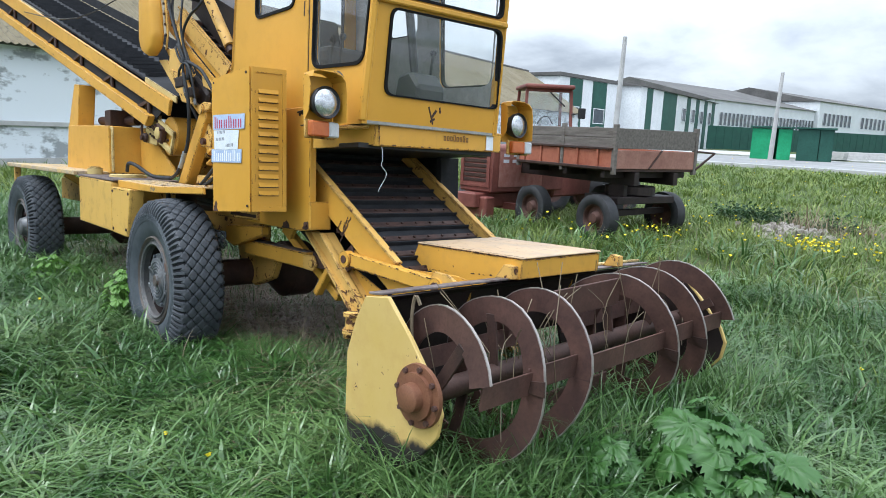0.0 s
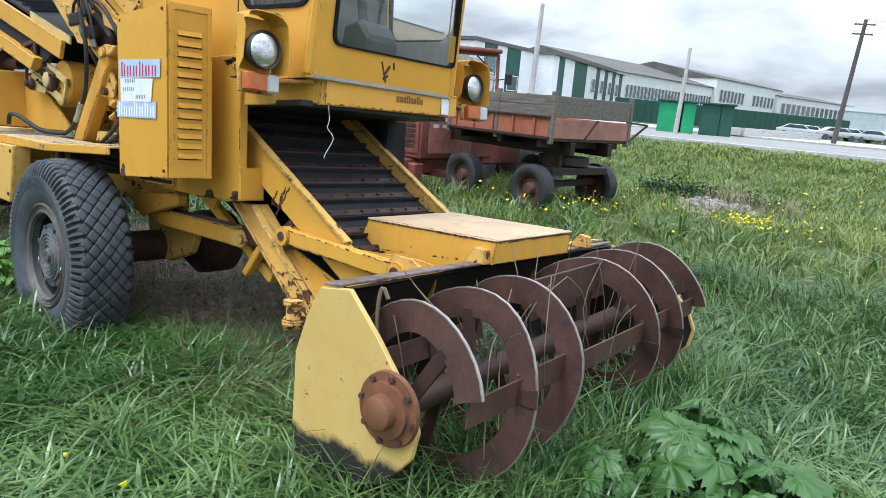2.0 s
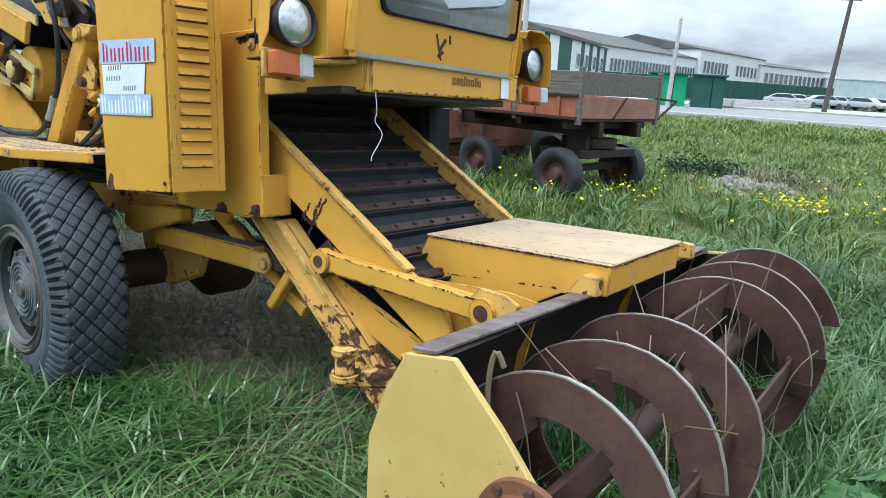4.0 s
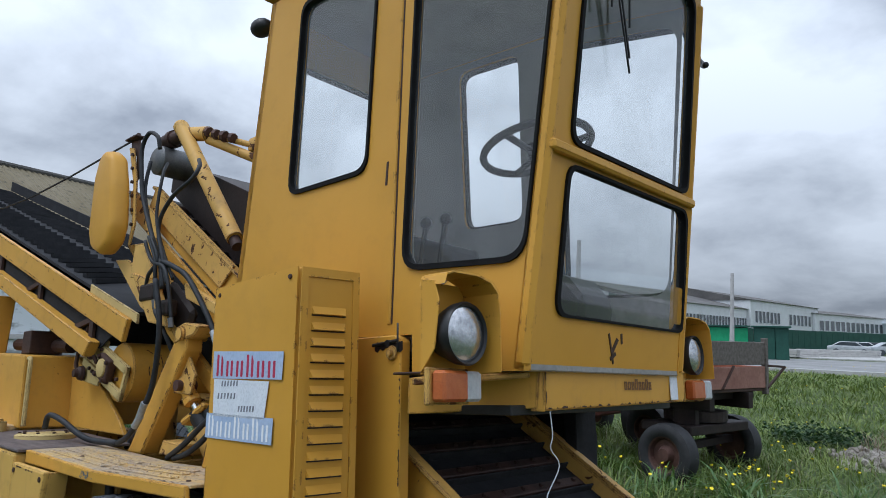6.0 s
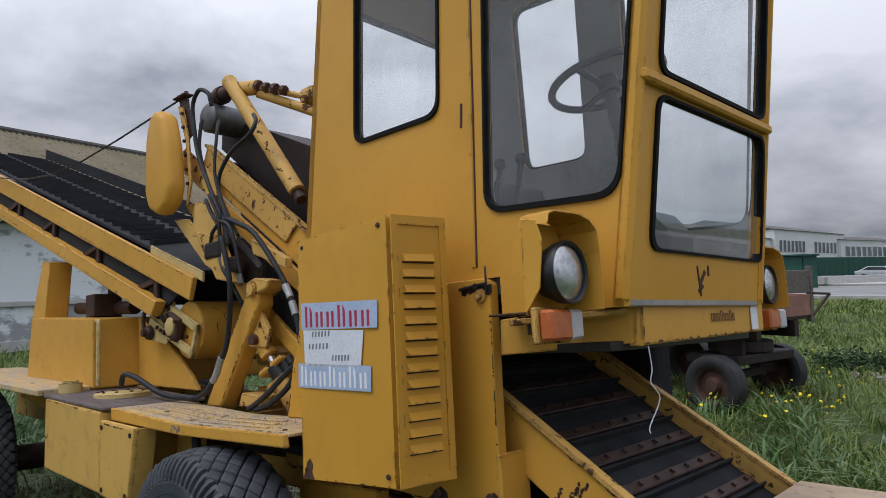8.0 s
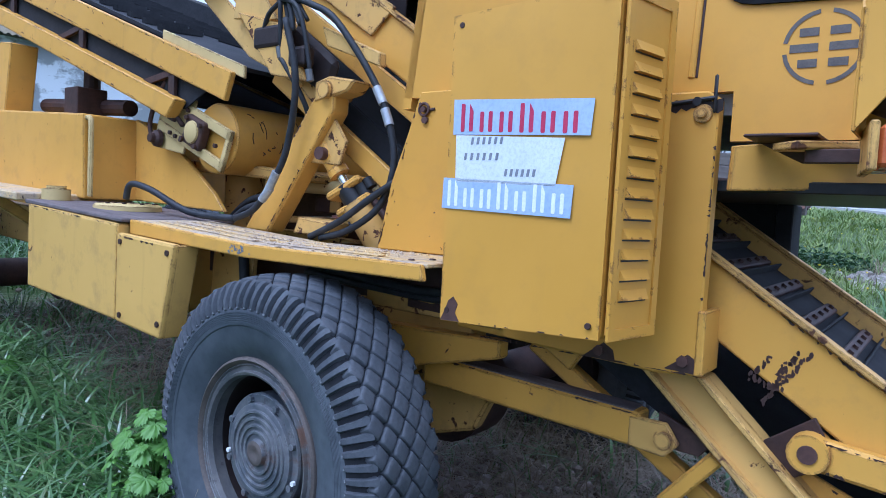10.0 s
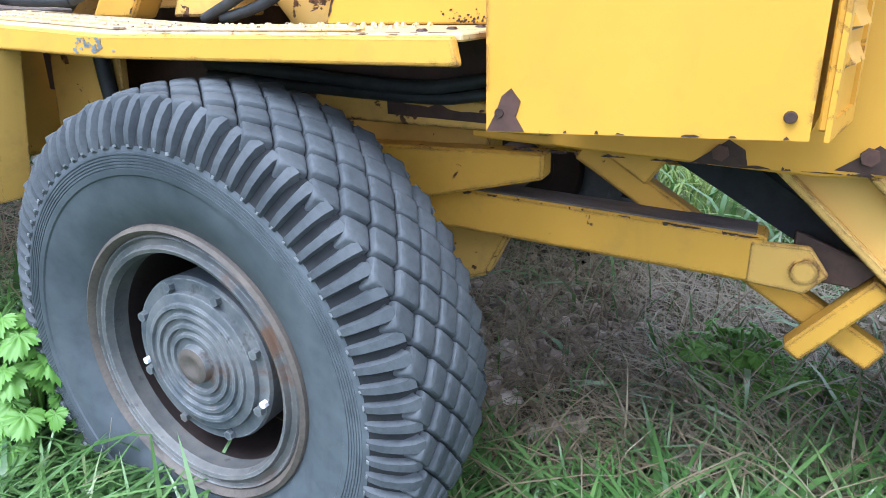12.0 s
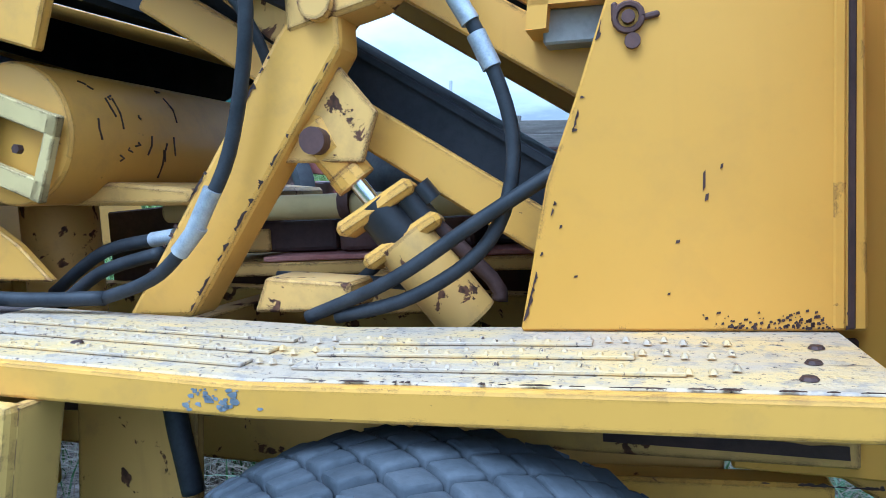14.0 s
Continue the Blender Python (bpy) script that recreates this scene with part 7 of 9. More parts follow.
def chipped(parent, p, q, n, nrm, seed, up=(0, 0, 1)):
    """Rust showing along a rubbed edge from p to q: ragged flakes of bare metal."""
    r = random.Random(seed)
    p, q, nrm, up = V(*p), V(*q), V(*nrm).normalized(), V(*up)
    d = q - p
    L = d.length
    d.normalize()
    b = bm_new()
    for k in range(n):
        t, w, h = r.random() ** 1.0 * L, min(0.05, r.expovariate(70) + 0.004), r.uniform(0.002, 0.009)
        c = p + d * t
        m_ = 5
        lo = [c + d * (w * (i / (m_ - 1) - 0.5)) - up * h * r.uniform(0.0, 0.25) for i in range(m_)]
        hi = [c + d * (w * (i / (m_ - 1) - 0.5) * 0.9) + up * h * (r.uniform(0.3, 1.0) if 0 < i < m_ - 1 else 0.15) for i in range(m_)]
        poly_extrude(b, [v + nrm * 0.0006 for v in lo + hi[::-1]], nrm * 0.0008, 0)
    return tagged(part("rust_flake", b, M_RUST_DK, parent, "rust flakes along the rubbed edge"), kind="stuff")


chipped(hood, (1.80, 0.842, 0.846), (2.58, 0.842, 0.818), 46, (0, -1, 0), 1, (0, 0, 1))
chipped(hood, (1.79, 0.846, 0.858), (2.59, 0.846, 0.829), 40, (0, 0, 1), 2, (0, 1, 0))
chipped(hood, (2.587, 0.85, 0.810), (2.587, 1.54, 0.812), 26, (1, 0, 0), 3)
chipped(hood, (1.80, 0.847, 0.70), (2.40, 0.847, 0.715), 20, (0, -1, 0), 4)
chipped(arms, (1.50, 0.5495, 0.780), (2.23, 0.5495, 0.706), 30, (0, -1, 0), 5, (0, 0, -1))
chipped(arms, (1.50, 0.5495, 0.705), (2.23, 0.5495, 0.630), 22, (0, -1, 0), 6)
chipped(arms, (0.26, 0.557, 0.782), (1.00, 0.557, 0.745), 24, (0, -1, 0), 7, (0, 0, -1))
chipped(arms, (1.04, 0.584, 0.872), (1.95, 0.584, 0.045), 40, (0, -1, 0), 8, (0.6, 0, 0.7))
chipped(arms, (1.20, 0.584, 0.880), (2.04, 0.584, 0.095), 46, (0, -1, 0), 9, (-0.6, 0, -0.7))
chipped(arms, (1.35, 0.634, 0.715), (2.12, 0.634, 0.385), 26, (0, -1, 0), 10, (0, 0, -1))
chipped(conv, (1.95, 0.599, cz(1.95, 0.012)), (0.95, 0.599, cz(0.95, 0.012)), 36, (0, -1, 0), 11, (0, 0, -1))
chipped(deck, (0.54, 0.105, 1.1605), (-0.20, 0.105, 1.1605), 30, (0, 0, 1), 13, (0, 1, 0))
chipped(panel, (0.45, 0.4715, 0.905), (1.22, 0.4715, 0.905), 30, (0, -1, 0), 14)
chipped(panel, (1.2085, 0.4715, 1.10), (1.2145, 0.4715, 1.62), 22, (0, -1, 0), 15, (-1, 0, 0))
chipped(panel, (0.105, 0.4145, 1.18), (0.25, 0.4145, 1.66), 16, (0, -1, 0), 16, (1, 0, 0))
chipped(bump, (1.6685, 0.65, 1.418), (1.6685, 1.69, 1.432), 26, (1, 0, 0), 17)
chipped(bump, (1.672, 0.64, 1.42), (1.672, 0.64, 1.55), 10, (1, 0, 0), 18, (0, 1, 0))
chipped(lbox, (0.60, 0.1475, 1.006), (1.055, 0.1515, 1.020), 8, (0, -1, 0), 19)
chipped(tank, (-1.0, 0.0445, 0.795), (-1.79, 0.0445, 0.850), 26, (0, -1, 0), 20)
chipped(tank, (-1.0, 0.0445, 1.180), (-1.79, 0.0445, 1.230), 24, (0, -1, 0), 21, (0, 0, -1))
chipped(fbox, (-0.59, 0.0395, 1.115), (-0.96, 0.0395, 1.14), 14, (0, -1, 0), 22, (0, 0, -1))
chipped(cab, (1.693, 0.4995, 1.56), (FX(2.2), 0.4995, 2.2), 10, (0, -1, 0), 23, (-1, 0, 0))
chipped(strut, (-0.72, 0.4745, 1.20), (-0.34, 0.4745, 1.69), 22, (0, -1, 0), 24, (1, 0, -0.7))
chipped(strut, (-0.575, 0.4745, 1.19), (-0.225, 0.4745, 1.66), 22, (0, -1, 0), 25, (-1, 0, 0.7))
for k, (x0, off) in enumerate(((-0.95, -0.01), (-1.1, -0.13), (-1.4, -0.25), (-1.5, -0.335))):
    y = 0.4695 if off > -0.2 else 0.4345
    chipped(disc, (x0, y, dz_(x0, off)), (x0 - 3.2, y, dz_(x0 - 3.2, off)), 46, (0, -1, 0), 30 + k, (0, 0, -1 if k % 2 == 0 else 1))

# ---------------------------------------------------------------- the ground
def smooth(a, b, v):
    t = min(1, max(0, (v - a) / (b - a)))
    return t * t * (3 - 2 * t)


def height(x, y):
    r = math.hypot(x - 1, y - 2)
    h = 0.035 * noise.noise(Vector((x * 0.35, y * 0.35, 0))) + 0.02 * noise.noise(Vector((x * 1.3, y * 1.3, 5)))
    h *= 1 - smooth(25, 60, r)
    h += (0.10 + 0.21 * smooth(-3.2, -1.3, x) * (1 - smooth(9, 14, y))) * smooth(2.6, 5.6, y) * (1 - smooth(12, 26, y)) * smooth(-8, -4, x)
    return h + 0.62 * smooth(11, 25.5, y) * (1 - smooth(60, 300, r) * 0.5)


bm = bm_new()
rings = [0.0] + [0.25 * k for k in range(1, 25)] + [6.0 * 1.085 ** k for k in range(1, 74)]
SEG = 180
prev = None
for r in rings:
    if r == 0:
        prev = [bm.verts.new((1, 2, height(1, 2)))]
        continue
    row = [bm.verts.new((1 + r * math.cos(2 * math.pi * i / SEG), 2 + r * math.sin(2 * math.pi * i / SEG), height(1 + r * math.cos(2 * math.pi * i / SEG), 2 + r * math.sin(2 * math.pi * i / SEG)))) for i in range(SEG)]
    for i in range(SEG):
        j = (i + 1) % SEG
        if len(prev) == 1:
            bm.faces.new((prev[0], row[i], row[j]))
        else:
            bm.faces.new((prev[i], row[i], row[j], prev[j]))
    prev = row
tagged(put("ground", bm, M_EARTH, smooth=True), "grassy meadow ground with bare patches", "ground", kind="structure")


def patch(name, label, c, rx, ry, mat, lift=0.012, seed=1, n=96):
    """An uneven patch of bare earth laid on the ground."""
    b = bm_new()
    rows = []
    for q in [k / 16 for k in range(17)]:
        row = []
        for i in range(n):
            a = 2 * math.pi * i / n
            k = q * (1 + 0.28 * noise.noise(Vector((math.cos(a) * 1.6, math.sin(a) * 1.6, seed))))
            x, y = c[0] + rx * k * math.cos(a), c[1] + ry * k * math.sin(a)
            row.append(b.verts.new((x, y, height(x, y) + (lift if q < 1 else -0.02))))
        rows.append(row)
    for p, q in zip(rows[1:], rows[2:]):
        for i in range(n):
            j = (i + 1) % n
            b.faces.new((p[i], q[i], q[j], p[j]))
    b.faces.new(rows[1])
    bmesh.ops.delete(b, geom=rows[0], context="VERTS")
    return tagged(put(name, b, mat, smooth=True), label, "soil", kind="structure")


patch("bare_soil", "bare stony soil in the shade under the loader", (-1.1, 1.25), 3.1, 1.02, M_DIRT, 0.008, 3)
patch("bare_soil", "pale dry rubble patch in the meadow", (1.10, 8.75), 0.55, 0.6, M_RUBBLE, 0.04, 6)

# road beyond the meadow, with kerb
GZ = 0.62                                           # the meadow rises gently towards the road
ROAD = pose(-8, 44, GZ, 0, 0, 4)
bm = bm_new()
box(bm, -120, 140, -16, 7.5, -0.3, 0.05, 0)
tagged(put("road", bm, M_ASPH, m=ROAD), "pale grey road beyond the meadow", "road", kind="structure")
bm = bm_new()
for k in range(70):
    box(bm, -110 + k * 3.2, -110 + k * 3.2 + 3.17, -16.3, -16.02, -0.3, 0.16, 0.02)
tagged(put("kerb", bm, M_CONC, m=ROAD), "pale concrete kerb stones", "kerb", kind="structure")
bm = bm_new()
box(bm, -120, 140, 12, 34, -0.3, 0.08, 0)
tagged(put("yard_paving", bm, M_CONC, m=ROAD), "pale concrete yard", "paving", kind="structure")

# ---------------------------------------------------------------- barn behind the loader
BARN = Matrix.Translation((-18.6, 3.0, 0)) @ pose(0, 0, 0, 0, 0, 15.5)    # its wall runs along local y
barn = thing("barn", "long whitewashed barn with mossy corrugated roof", "barn", BARN)
bm = bm_new()
box(bm, -10.5, 0.0, -22, 48, -0.4, 3.55, 0.02)
part("wall", bm, M_BARN, barn, "peeling whitewashed wall")
bm = bm_new()
box(bm, 0.0, 0.10, -22, 48, 1.22, 1.36, 0.01)
box(bm, 0.0, 0.06, -22, 48, -0.4, 0.28, 0.01)
part("ledge", bm, M_CONC, barn, "grey ledge and plinth")
bm = bm_new()
box(bm, -0.2, 0.22, -22.3, 48.3, 3.50, 3.62, 0.01)
part("eave", bm, M_SLATE, barn, "grey eave")
# corrugated slopes
bm = bm_new()
for s in (0, 1):
    ys = np.arange(-22.4, 48.4, 0.055)
    lo, hi = [], []
    for i, y in enumerate(ys):
        w = 0.028 * math.sin(i * math.pi / 2.0)
        if s == 0:
            lo.append(bm.verts.new((0.45, y, 3.52 + w))); hi.append(bm.verts.new((-5.25, y, 7.25 + w)))
        else:
            lo.append(bm.verts.new((-10.95, y, 3.52 + w))); hi.append(bm.verts.new((-5.25, y, 7.25 + w)))
    for i in range(len(ys) - 1):
        bm.faces.new((lo[i], lo[i + 1], hi[i + 1], hi[i]))
part("roof", bm, M_BARNROOF, barn, "mossy yellow-grey corrugated roof")
bm = bm_new()
for y in (-22.0, 48.0):
    poly_extrude(bm, [(0, y, 3.5), (-5.25, y, 7.2), (-10.5, y, 3.5)], (0, -0.1 if y < 0 else 0.1, 0), 0)
tube(bm, [(-5.25, -22.4, 7.28), (-5.25, 48.4, 7.28)], 0.10, 8, 0)
part("gable", bm, M_SLATE, barn)

# ---------------------------------------------------------------- far buildings
E0 = V(4.8, -1.9, 1.6)


def polar(az, d, z=0.0):
    return V(E0.x + d * math.sin(radians(az)), E0.y + d * math.cos(radians(az)), z)


def facade(name, label, category, p, q, h, depth, wallmat, roofmat, windows, roof_h=0.0, strips=()):
    """A building on the line p-q with windows (s0, s1, z0, z1) along it."""
    d = (q - p); L = d.length; ang = math.degrees(math.atan2(d.y, d.x))
    b = thing(name, label, category, Matrix.Translation((p.x, p.y, 0)) @ pose(0, 0, 0, 0, 0, ang))
    bm = bm_new(); box(bm, 0, L, 0, depth, -0.5, h, 0.02)
    part("wall", bm, wallmat, b)
    bm = bm_new()
    if roof_h:
        poly_extrude(bm, [(-0.3, -0.4, h), (-0.3, depth / 2, h + roof_h), (-0.3, depth + 0.4, h)], (L + 0.6, 0, 0), 0.02)
    else:
        box(bm, -0.2, L + 0.2, -0.2, depth + 0.2, h, h + 0.35, 0.02)
    part("roof", bm, roofmat, b)
    for s0, s1, mat in strips:
        bm = bm_new(); box(bm, s0, s1, -0.05, 0.0, -0.3, h - 0.05, 0.005)
        part("cladding_strip", bm, mat, b)
    for s0, s1, z0, z1 in windows:
        w = new("window"); w.parent = b
        bm = bm_new(); frame_ring(bm, [(s0, z0), (s1, z0), (s1, z1), (s0, z1)], [(s0 + 0.08, z0 + 0.08), (s1 - 0.08, z0 + 0.08), (s1 - 0.08, z1 - 0.08), (s0 + 0.08, z1 - 0.08)], lambda x, z: V(x, -0.06, z), (0, -0.05, 0))
        part("window_frame", bm, M_WHITE, w)
        bm = bm_new(); box(bm, s0 + 0.06, s1 - 0.06, -0.058, -0.052, z0 + 0.06, z1 - 0.06, 0)
        part("pane", bm, M_GLASSF_SOLID, w)
    return b


M_GLASSF_SOLID = plain("dark_window_glass", (0.03, 0.04, 0.05), (0.06, 0.075, 0.09), 0.8, 0.1, 0, 0.02, 0.001, None, 0.8)
pA, pB = polar(-37.0, 70), polar(-31.0, 84)
L1 = (pB - pA).length
facade("striped_workshop", "white workshop with dark green cladding strips", "workshop", pA, pB, 7.4, 12, M_WHITE, M_SLATE,
       [(L1 * 0.14, L1 * 0.24, 3.0, 4.6), (L1 * 0.42, L1 * 0.56, 3.0, 4.6)], 0,
       [(L1 * 0.12, L1 * 0.27, M_GREENP), (L1 * 0.40, L1 * 0.58, M_GREENP), (L1 * 0.86, L1 * 0.97, M_GREENP)])
pC, pD = polar(-30.6, 80), polar(-25.0, 112)
L2 = (pD - pC).length
facade("striped_workshop", "longer white workshop with green strips and small windows", "workshop", pC, pD, 7.3, 16, M_WHITE, M_SLATE,
       [(L2 * (0.48 + 0.13 * k), L2 * (0.53 + 0.13 * k), 4.0, 5.8) for k in range(4)], 1.2,
       [(L2 * 0.06, L2 * 0.12, M_GREENP), (L2 * 0.24, L2 * 0.40, M_GREENP)] + [(L2 * (0.54 + 0.13 * k), L2 * (0.59 + 0.13 * k), M_GREENP) for k in range(4)])
pE, pF = polar(-25.2, 125), polar(-17.6, 165)
L3 = (pF - pE).length
facade("factory_hall", "long white factory hall with grey roof and a window band", "factory", pE, pF, 8.6, 34, M_WHITE, M_SLATE,
       [(L3 * (0.05 + 0.031 * k), L3 * (0.074 + 0.031 * k), 4.4, 6.7) for k in range(29)], 4.2)
pG, pH = polar(-18.0, 160), polar(-13.4, 200)
L4 = (pH - pG).length
facade("factory_hall", "second white factory hall with grey pitched roof", "factory", pG, pH, 10.6, 30, M_WHITE, M_SLATE,
       [(L4 * (0.05 + 0.05 * k), L4 * (0.085 + 0.05 * k), 5.8, 8.4) for k in range(7)] + [(L4 * (0.52 + 0.06 * k), L4 * (0.56 + 0.06 * k), 5.8, 8.4) for k in range(6)], 3.0)
pI, pJ = polar(-13.6, 195), polar(-8.6, 240)
L5 = (pJ - pI).length
facade("factory_hall", "low white factory hall far off", "factory", pI, pJ, 9.2, 26, M_WHITE, M_SLATE,
       [(L5 * (0.04 + 0.06 * k), L5 * (0.085 + 0.06 * k), 5.0, 7.6) for k in range(15)], 2.0)
M_PALEB = plain("pale_blue_sheet", (0.50, 0.57, 0.62), (0.58, 0.64, 0.69), 0.05, 0.7, 0, 0.05, 0.01)
facade("warehouse", "pale blue sheet-metal warehouse far off", "warehouse", polar(-9.2, 230), polar(-1.5, 260), 7.6, 30, M_PALEB, M_PALEB, [], 0)
# green fence of panels
pK, pL = polar(-25.4, 100), polar(-8.8, 150)
dK = pL - pK
fence = thing("fence", "long dark green sheet fence", "fence", Matrix.Translation(pK) @ pose(0, 0, 0, 0, 0, math.degrees(math.atan2(dK.y, dK.x))))
for k in range(40):
    bm = bm_new()
    w = dK.length / 40
    box(bm, k * w, (k + 1) * w - 0.05, 0, 0.08, 0.7, 3.8, 0.01)
    part("fence_panel", bm, M_GREENP, fence)


def shelter(az0, az1, d, mat, openf, label):
    p, q = polar(az0, d), polar(az1, d)
    v = q - p; L = v.length
    t = thing("waste_shelter", label, "shelter", Matrix.Translation((p.x, p.y, GZ)) @ pose(0, 0, 0, 0, 0, math.degrees(math.atan2(v.y, v.x))))
    bm = bm_new(); box(bm, 0, L, 1.4, 1.46, 0, 2.05); box(bm, 0, 0.06, 0, 1.4, 0, 2.05); box(bm, L - 0.06, L, 0, 1.4, 0, 2.05)
    part("wall", bm, mat, t)
    bm = bm_new(); box(bm, -0.15, L + 0.15, -0.2, 1.6, 2.06, 2.16)
    part("roof", bm, M_GREENP, t)
    bm = bm_new()
    if openf:
        box(bm, 0.06, L * 0.55, -0.02, 0.02, 0.0, 2.0); box(bm, L * 0.66, L - 0.06, -0.02, 0.02, 0.0, 2.0)
    else:
        box(bm, 0.03, L * 0.60, -0.02, 0.02, 0.0, 2.04); box(bm, L * 0.62, L - 0.03, -0.02, 0.02, 0.0, 2.04)
    part("front_sheet", bm, mat, t)
    return t


shelter(-22.3, -19.6, 50, M_GREENB, True, "open bright green sheet shelter by the road")
shelter(-19.2, -16.9, 50, M_GREENP, False, "closed dark green sheet shelter by the road")


def pole_thing(az, d, top, r, mat, lean, arms_n, label):
    p = polar(az, d)
    t = thing("utility_pole", label, "pole", Matrix.Translation((p.x, p.y, GZ)) @ pose(0, 0, 0, 0, lean, 0))
    top -= GZ
    bm = bm_new()
    cyl(bm, (0, 0, -0.4), (0, 0, top), r * 1.25, 12, r * 0.8)
    part("shaft", bm, mat, t, "", 40)
    for k in range(arms_n):
        bm = bm_new()
        z = top - 0.4 - 0.7 * k
        box(bm, -0.7, 0.7, -0.05, 0.05, z, z + 0.1, 0.01)
        part("cross_arm", bm, mat, t)
        for x in (-0.6, 0.6):
            bm = bm_new(); cyl(bm, (x, 0, z + 0.1), (x, 0, z + 0.28), 0.05, 8)
            part("insulator", bm, M_WHITE, t)
    return t


pole_thing(-32.4, 42, 7.3, 0.15, M_CONC, 1.5, 0, "leaning pale concrete pole")
pole_thing(-20.9, 46, 5.8, 0.12, M_CONC, 1.5, 0, "slim pale concrete pole by the shelters")
pole_thing(-9.9, 62, 9.9, 0.16, M_POLEW, 3.2, 2, "dark leaning wooden power pole")
bm = bm_new()
tp = polar(-9.9, 62, 9.4)
for dz in (0.0, 0.5):
    tube(bm, [tp + V(0.6, 0, dz), tp + V(25, 6, -2.2 + dz), tp + V(70, 16, -1.0 + dz)], 0.010, 4, 6)
tagged(put("power_line", bm, M_BLACK), "thin power wires sagging from the wooden pole", "wire")


def car(x, y, rot, mat, label):
    t = thing("parked_car", label, "car", Matrix.Translation((x, y, GZ + 0.05)) @ pose(0, 0, 0, 0, 0, rot), "cars parked in the yard")
    bm = bm_new()
    prism(bm, [(-2.1, 0.35), (2.1, 0.35), (2.15, 0.75), (1.3, 0.92), (0.6, 1.40), (-0.9, 1.42), (-1.7, 0.98), (-2.15, 0.90)], -0.82, 0.82, 0.10, 2)
    part("body", bm, mat, t, "", 40)
    bm = bm_new()
    prism(bm, [(1.15, 0.95), (0.55, 1.34), (-0.85, 1.36), (-1.5, 1.0)], -0.835, 0.835, 0.02)
    part("side_glass", bm, M_GLASSF_SOLID, t)
    for sx in (-1.3, 1.3):
        for sy in (-0.84, 0.68):
            bm = bm_new(); cyl(bm, (sx, sy, 0.32), (sx, sy + 0.16, 0.32), 0.32, 18)
            part("wheel", bm, M_RUBBER, t, "", 40)
    return t


rnd = random.Random(5)
for k in range(9):
    az = -12.2 + k * 0.85
    p = polar(az, 88 + 7 * (k % 3))
    car(p.x, p.y, rnd.uniform(-20, 30), (M_CARW, M_WHITE, M_STEEL)[k % 3], ("silver", "white", "grey")[k % 3] + " car parked in the far yard")
for k in range(5):
    p = polar(-17.5 + k * 1.4, 60 + 3 * k)
    stack = thing("slab_stack", "stack of pale concrete slabs in the yard", "slab stack", Matrix.Translation((p.x, p.y, GZ + 0.06)) @ pose(0, 0, 0, 0, 0, 12 * k), "slab stacks")
    for j in range(3):
        bm = bm_new(); box(bm, -1.6 + 0.1 * j, 1.6 + 0.05 * j, -0.5, 0.5, 0.02 + j * 0.20, 0.20 + j * 0.20, 0.01)
        part("slab", bm, M_CONC, stack)

# distant hills, one low ridge all round
bm = bm_new()
a_prev = None
for i in range(121):
    a = radians(-180 + 3 * i)
    h = 26 + 22 * noise.noise(Vector((math.cos(a) * 2.2, math.sin(a) * 2.2, 3)))
    lo, hi = bm.verts.new((1500 * math.sin(a), 1500 * math.cos(a), -5)), bm.verts.new((1560 * math.sin(a), 1560 * math.cos(a), h))
    if a_prev:
        bm.faces.new((a_prev[0], lo, hi, a_prev[1]))
    a_prev = (lo, hi)
M_HILL = plain("hazy_hill", (0.30, 0.36, 0.40), (0.36, 0.42, 0.45), 0.01, 0.95, 0, 0.0, 0.01)
tagged(put("backdrop", bm, M_HILL, smooth=True), "hazy blue-green hills on the horizon", "hill", kind="structure")

# ---------------------------------------------------------------- trailer and tractor beyond the loader
TR = Matrix.Translation((-0.06, 5.74, 0.28)) @ pose(0, 0, 0, 0, 0, 168.5) @ Matrix.Scale(0.88, 4)     # origin at the near corner, x along the long side
trailer = thing("farm_trailer", "old red farm trailer with grey board extension", "trailer", TR)
TLX, TLY, TB, TM, TT = 2.15, -1.75, 1.08, 1.36, 1.67


def board_wall(p, q, z0, z1, mat, name, n=1, t=0.035):
    for k in range(n):
        b = bm_new()
        za, zb = z0 + (z1 - z0) * k / n, z0 + (z1 - z0) * (k + 1) / n - 0.012
        beam(b, (p[0], p[1], (za + zb) / 2), (q[0], q[1], (za + zb) / 2), t, zb - za, (q[1] - p[1], p[0] - q[0], 0), 0.006)
        part(name, b, mat, trailer)


corners = [(0, 0), (TLX, 0), (TLX, TLY), (0, TLY)]
for i in range(4):
    p, q = corners[i], corners[(i + 1) % 4]
    board_wall(p, q, TB, TM, M_ORANGE if i != 3 else M_SIDEBRN, "drop_side", 1)
    board_wall(p, q, TM + 0.01, TT, M_WOOD, "extension_board", 2 if i == 0 else 1)
for x, y in corners + [(TLX * 0.5, 0)]:
    bm = bm_new(); box(bm, x - 0.035, x + 0.035, y - 0.03, y + 0.03, TB - 0.08, TT + 0.04, 0.006)
    part("corner_post", bm, M_WOOD, trailer, "pale grey post")
for k in range(5):
    bm = bm_new(); x = 0.3 + k * 0.42
    box(bm, x - 0.02, x + 0.02, 0.018, 0.045, TB, TM, 0.004)
    part("side_rib", bm, M_ORANGE, trailer)
bm = bm_new()
beam(bm, (0, 0.03, TM + 0.005), (TLX, 0.03, TM + 0.005), 0.05, 0.03); beam(bm, (0, 0.03, TB), (TLX, 0.03, TB), 0.05, 0.04)
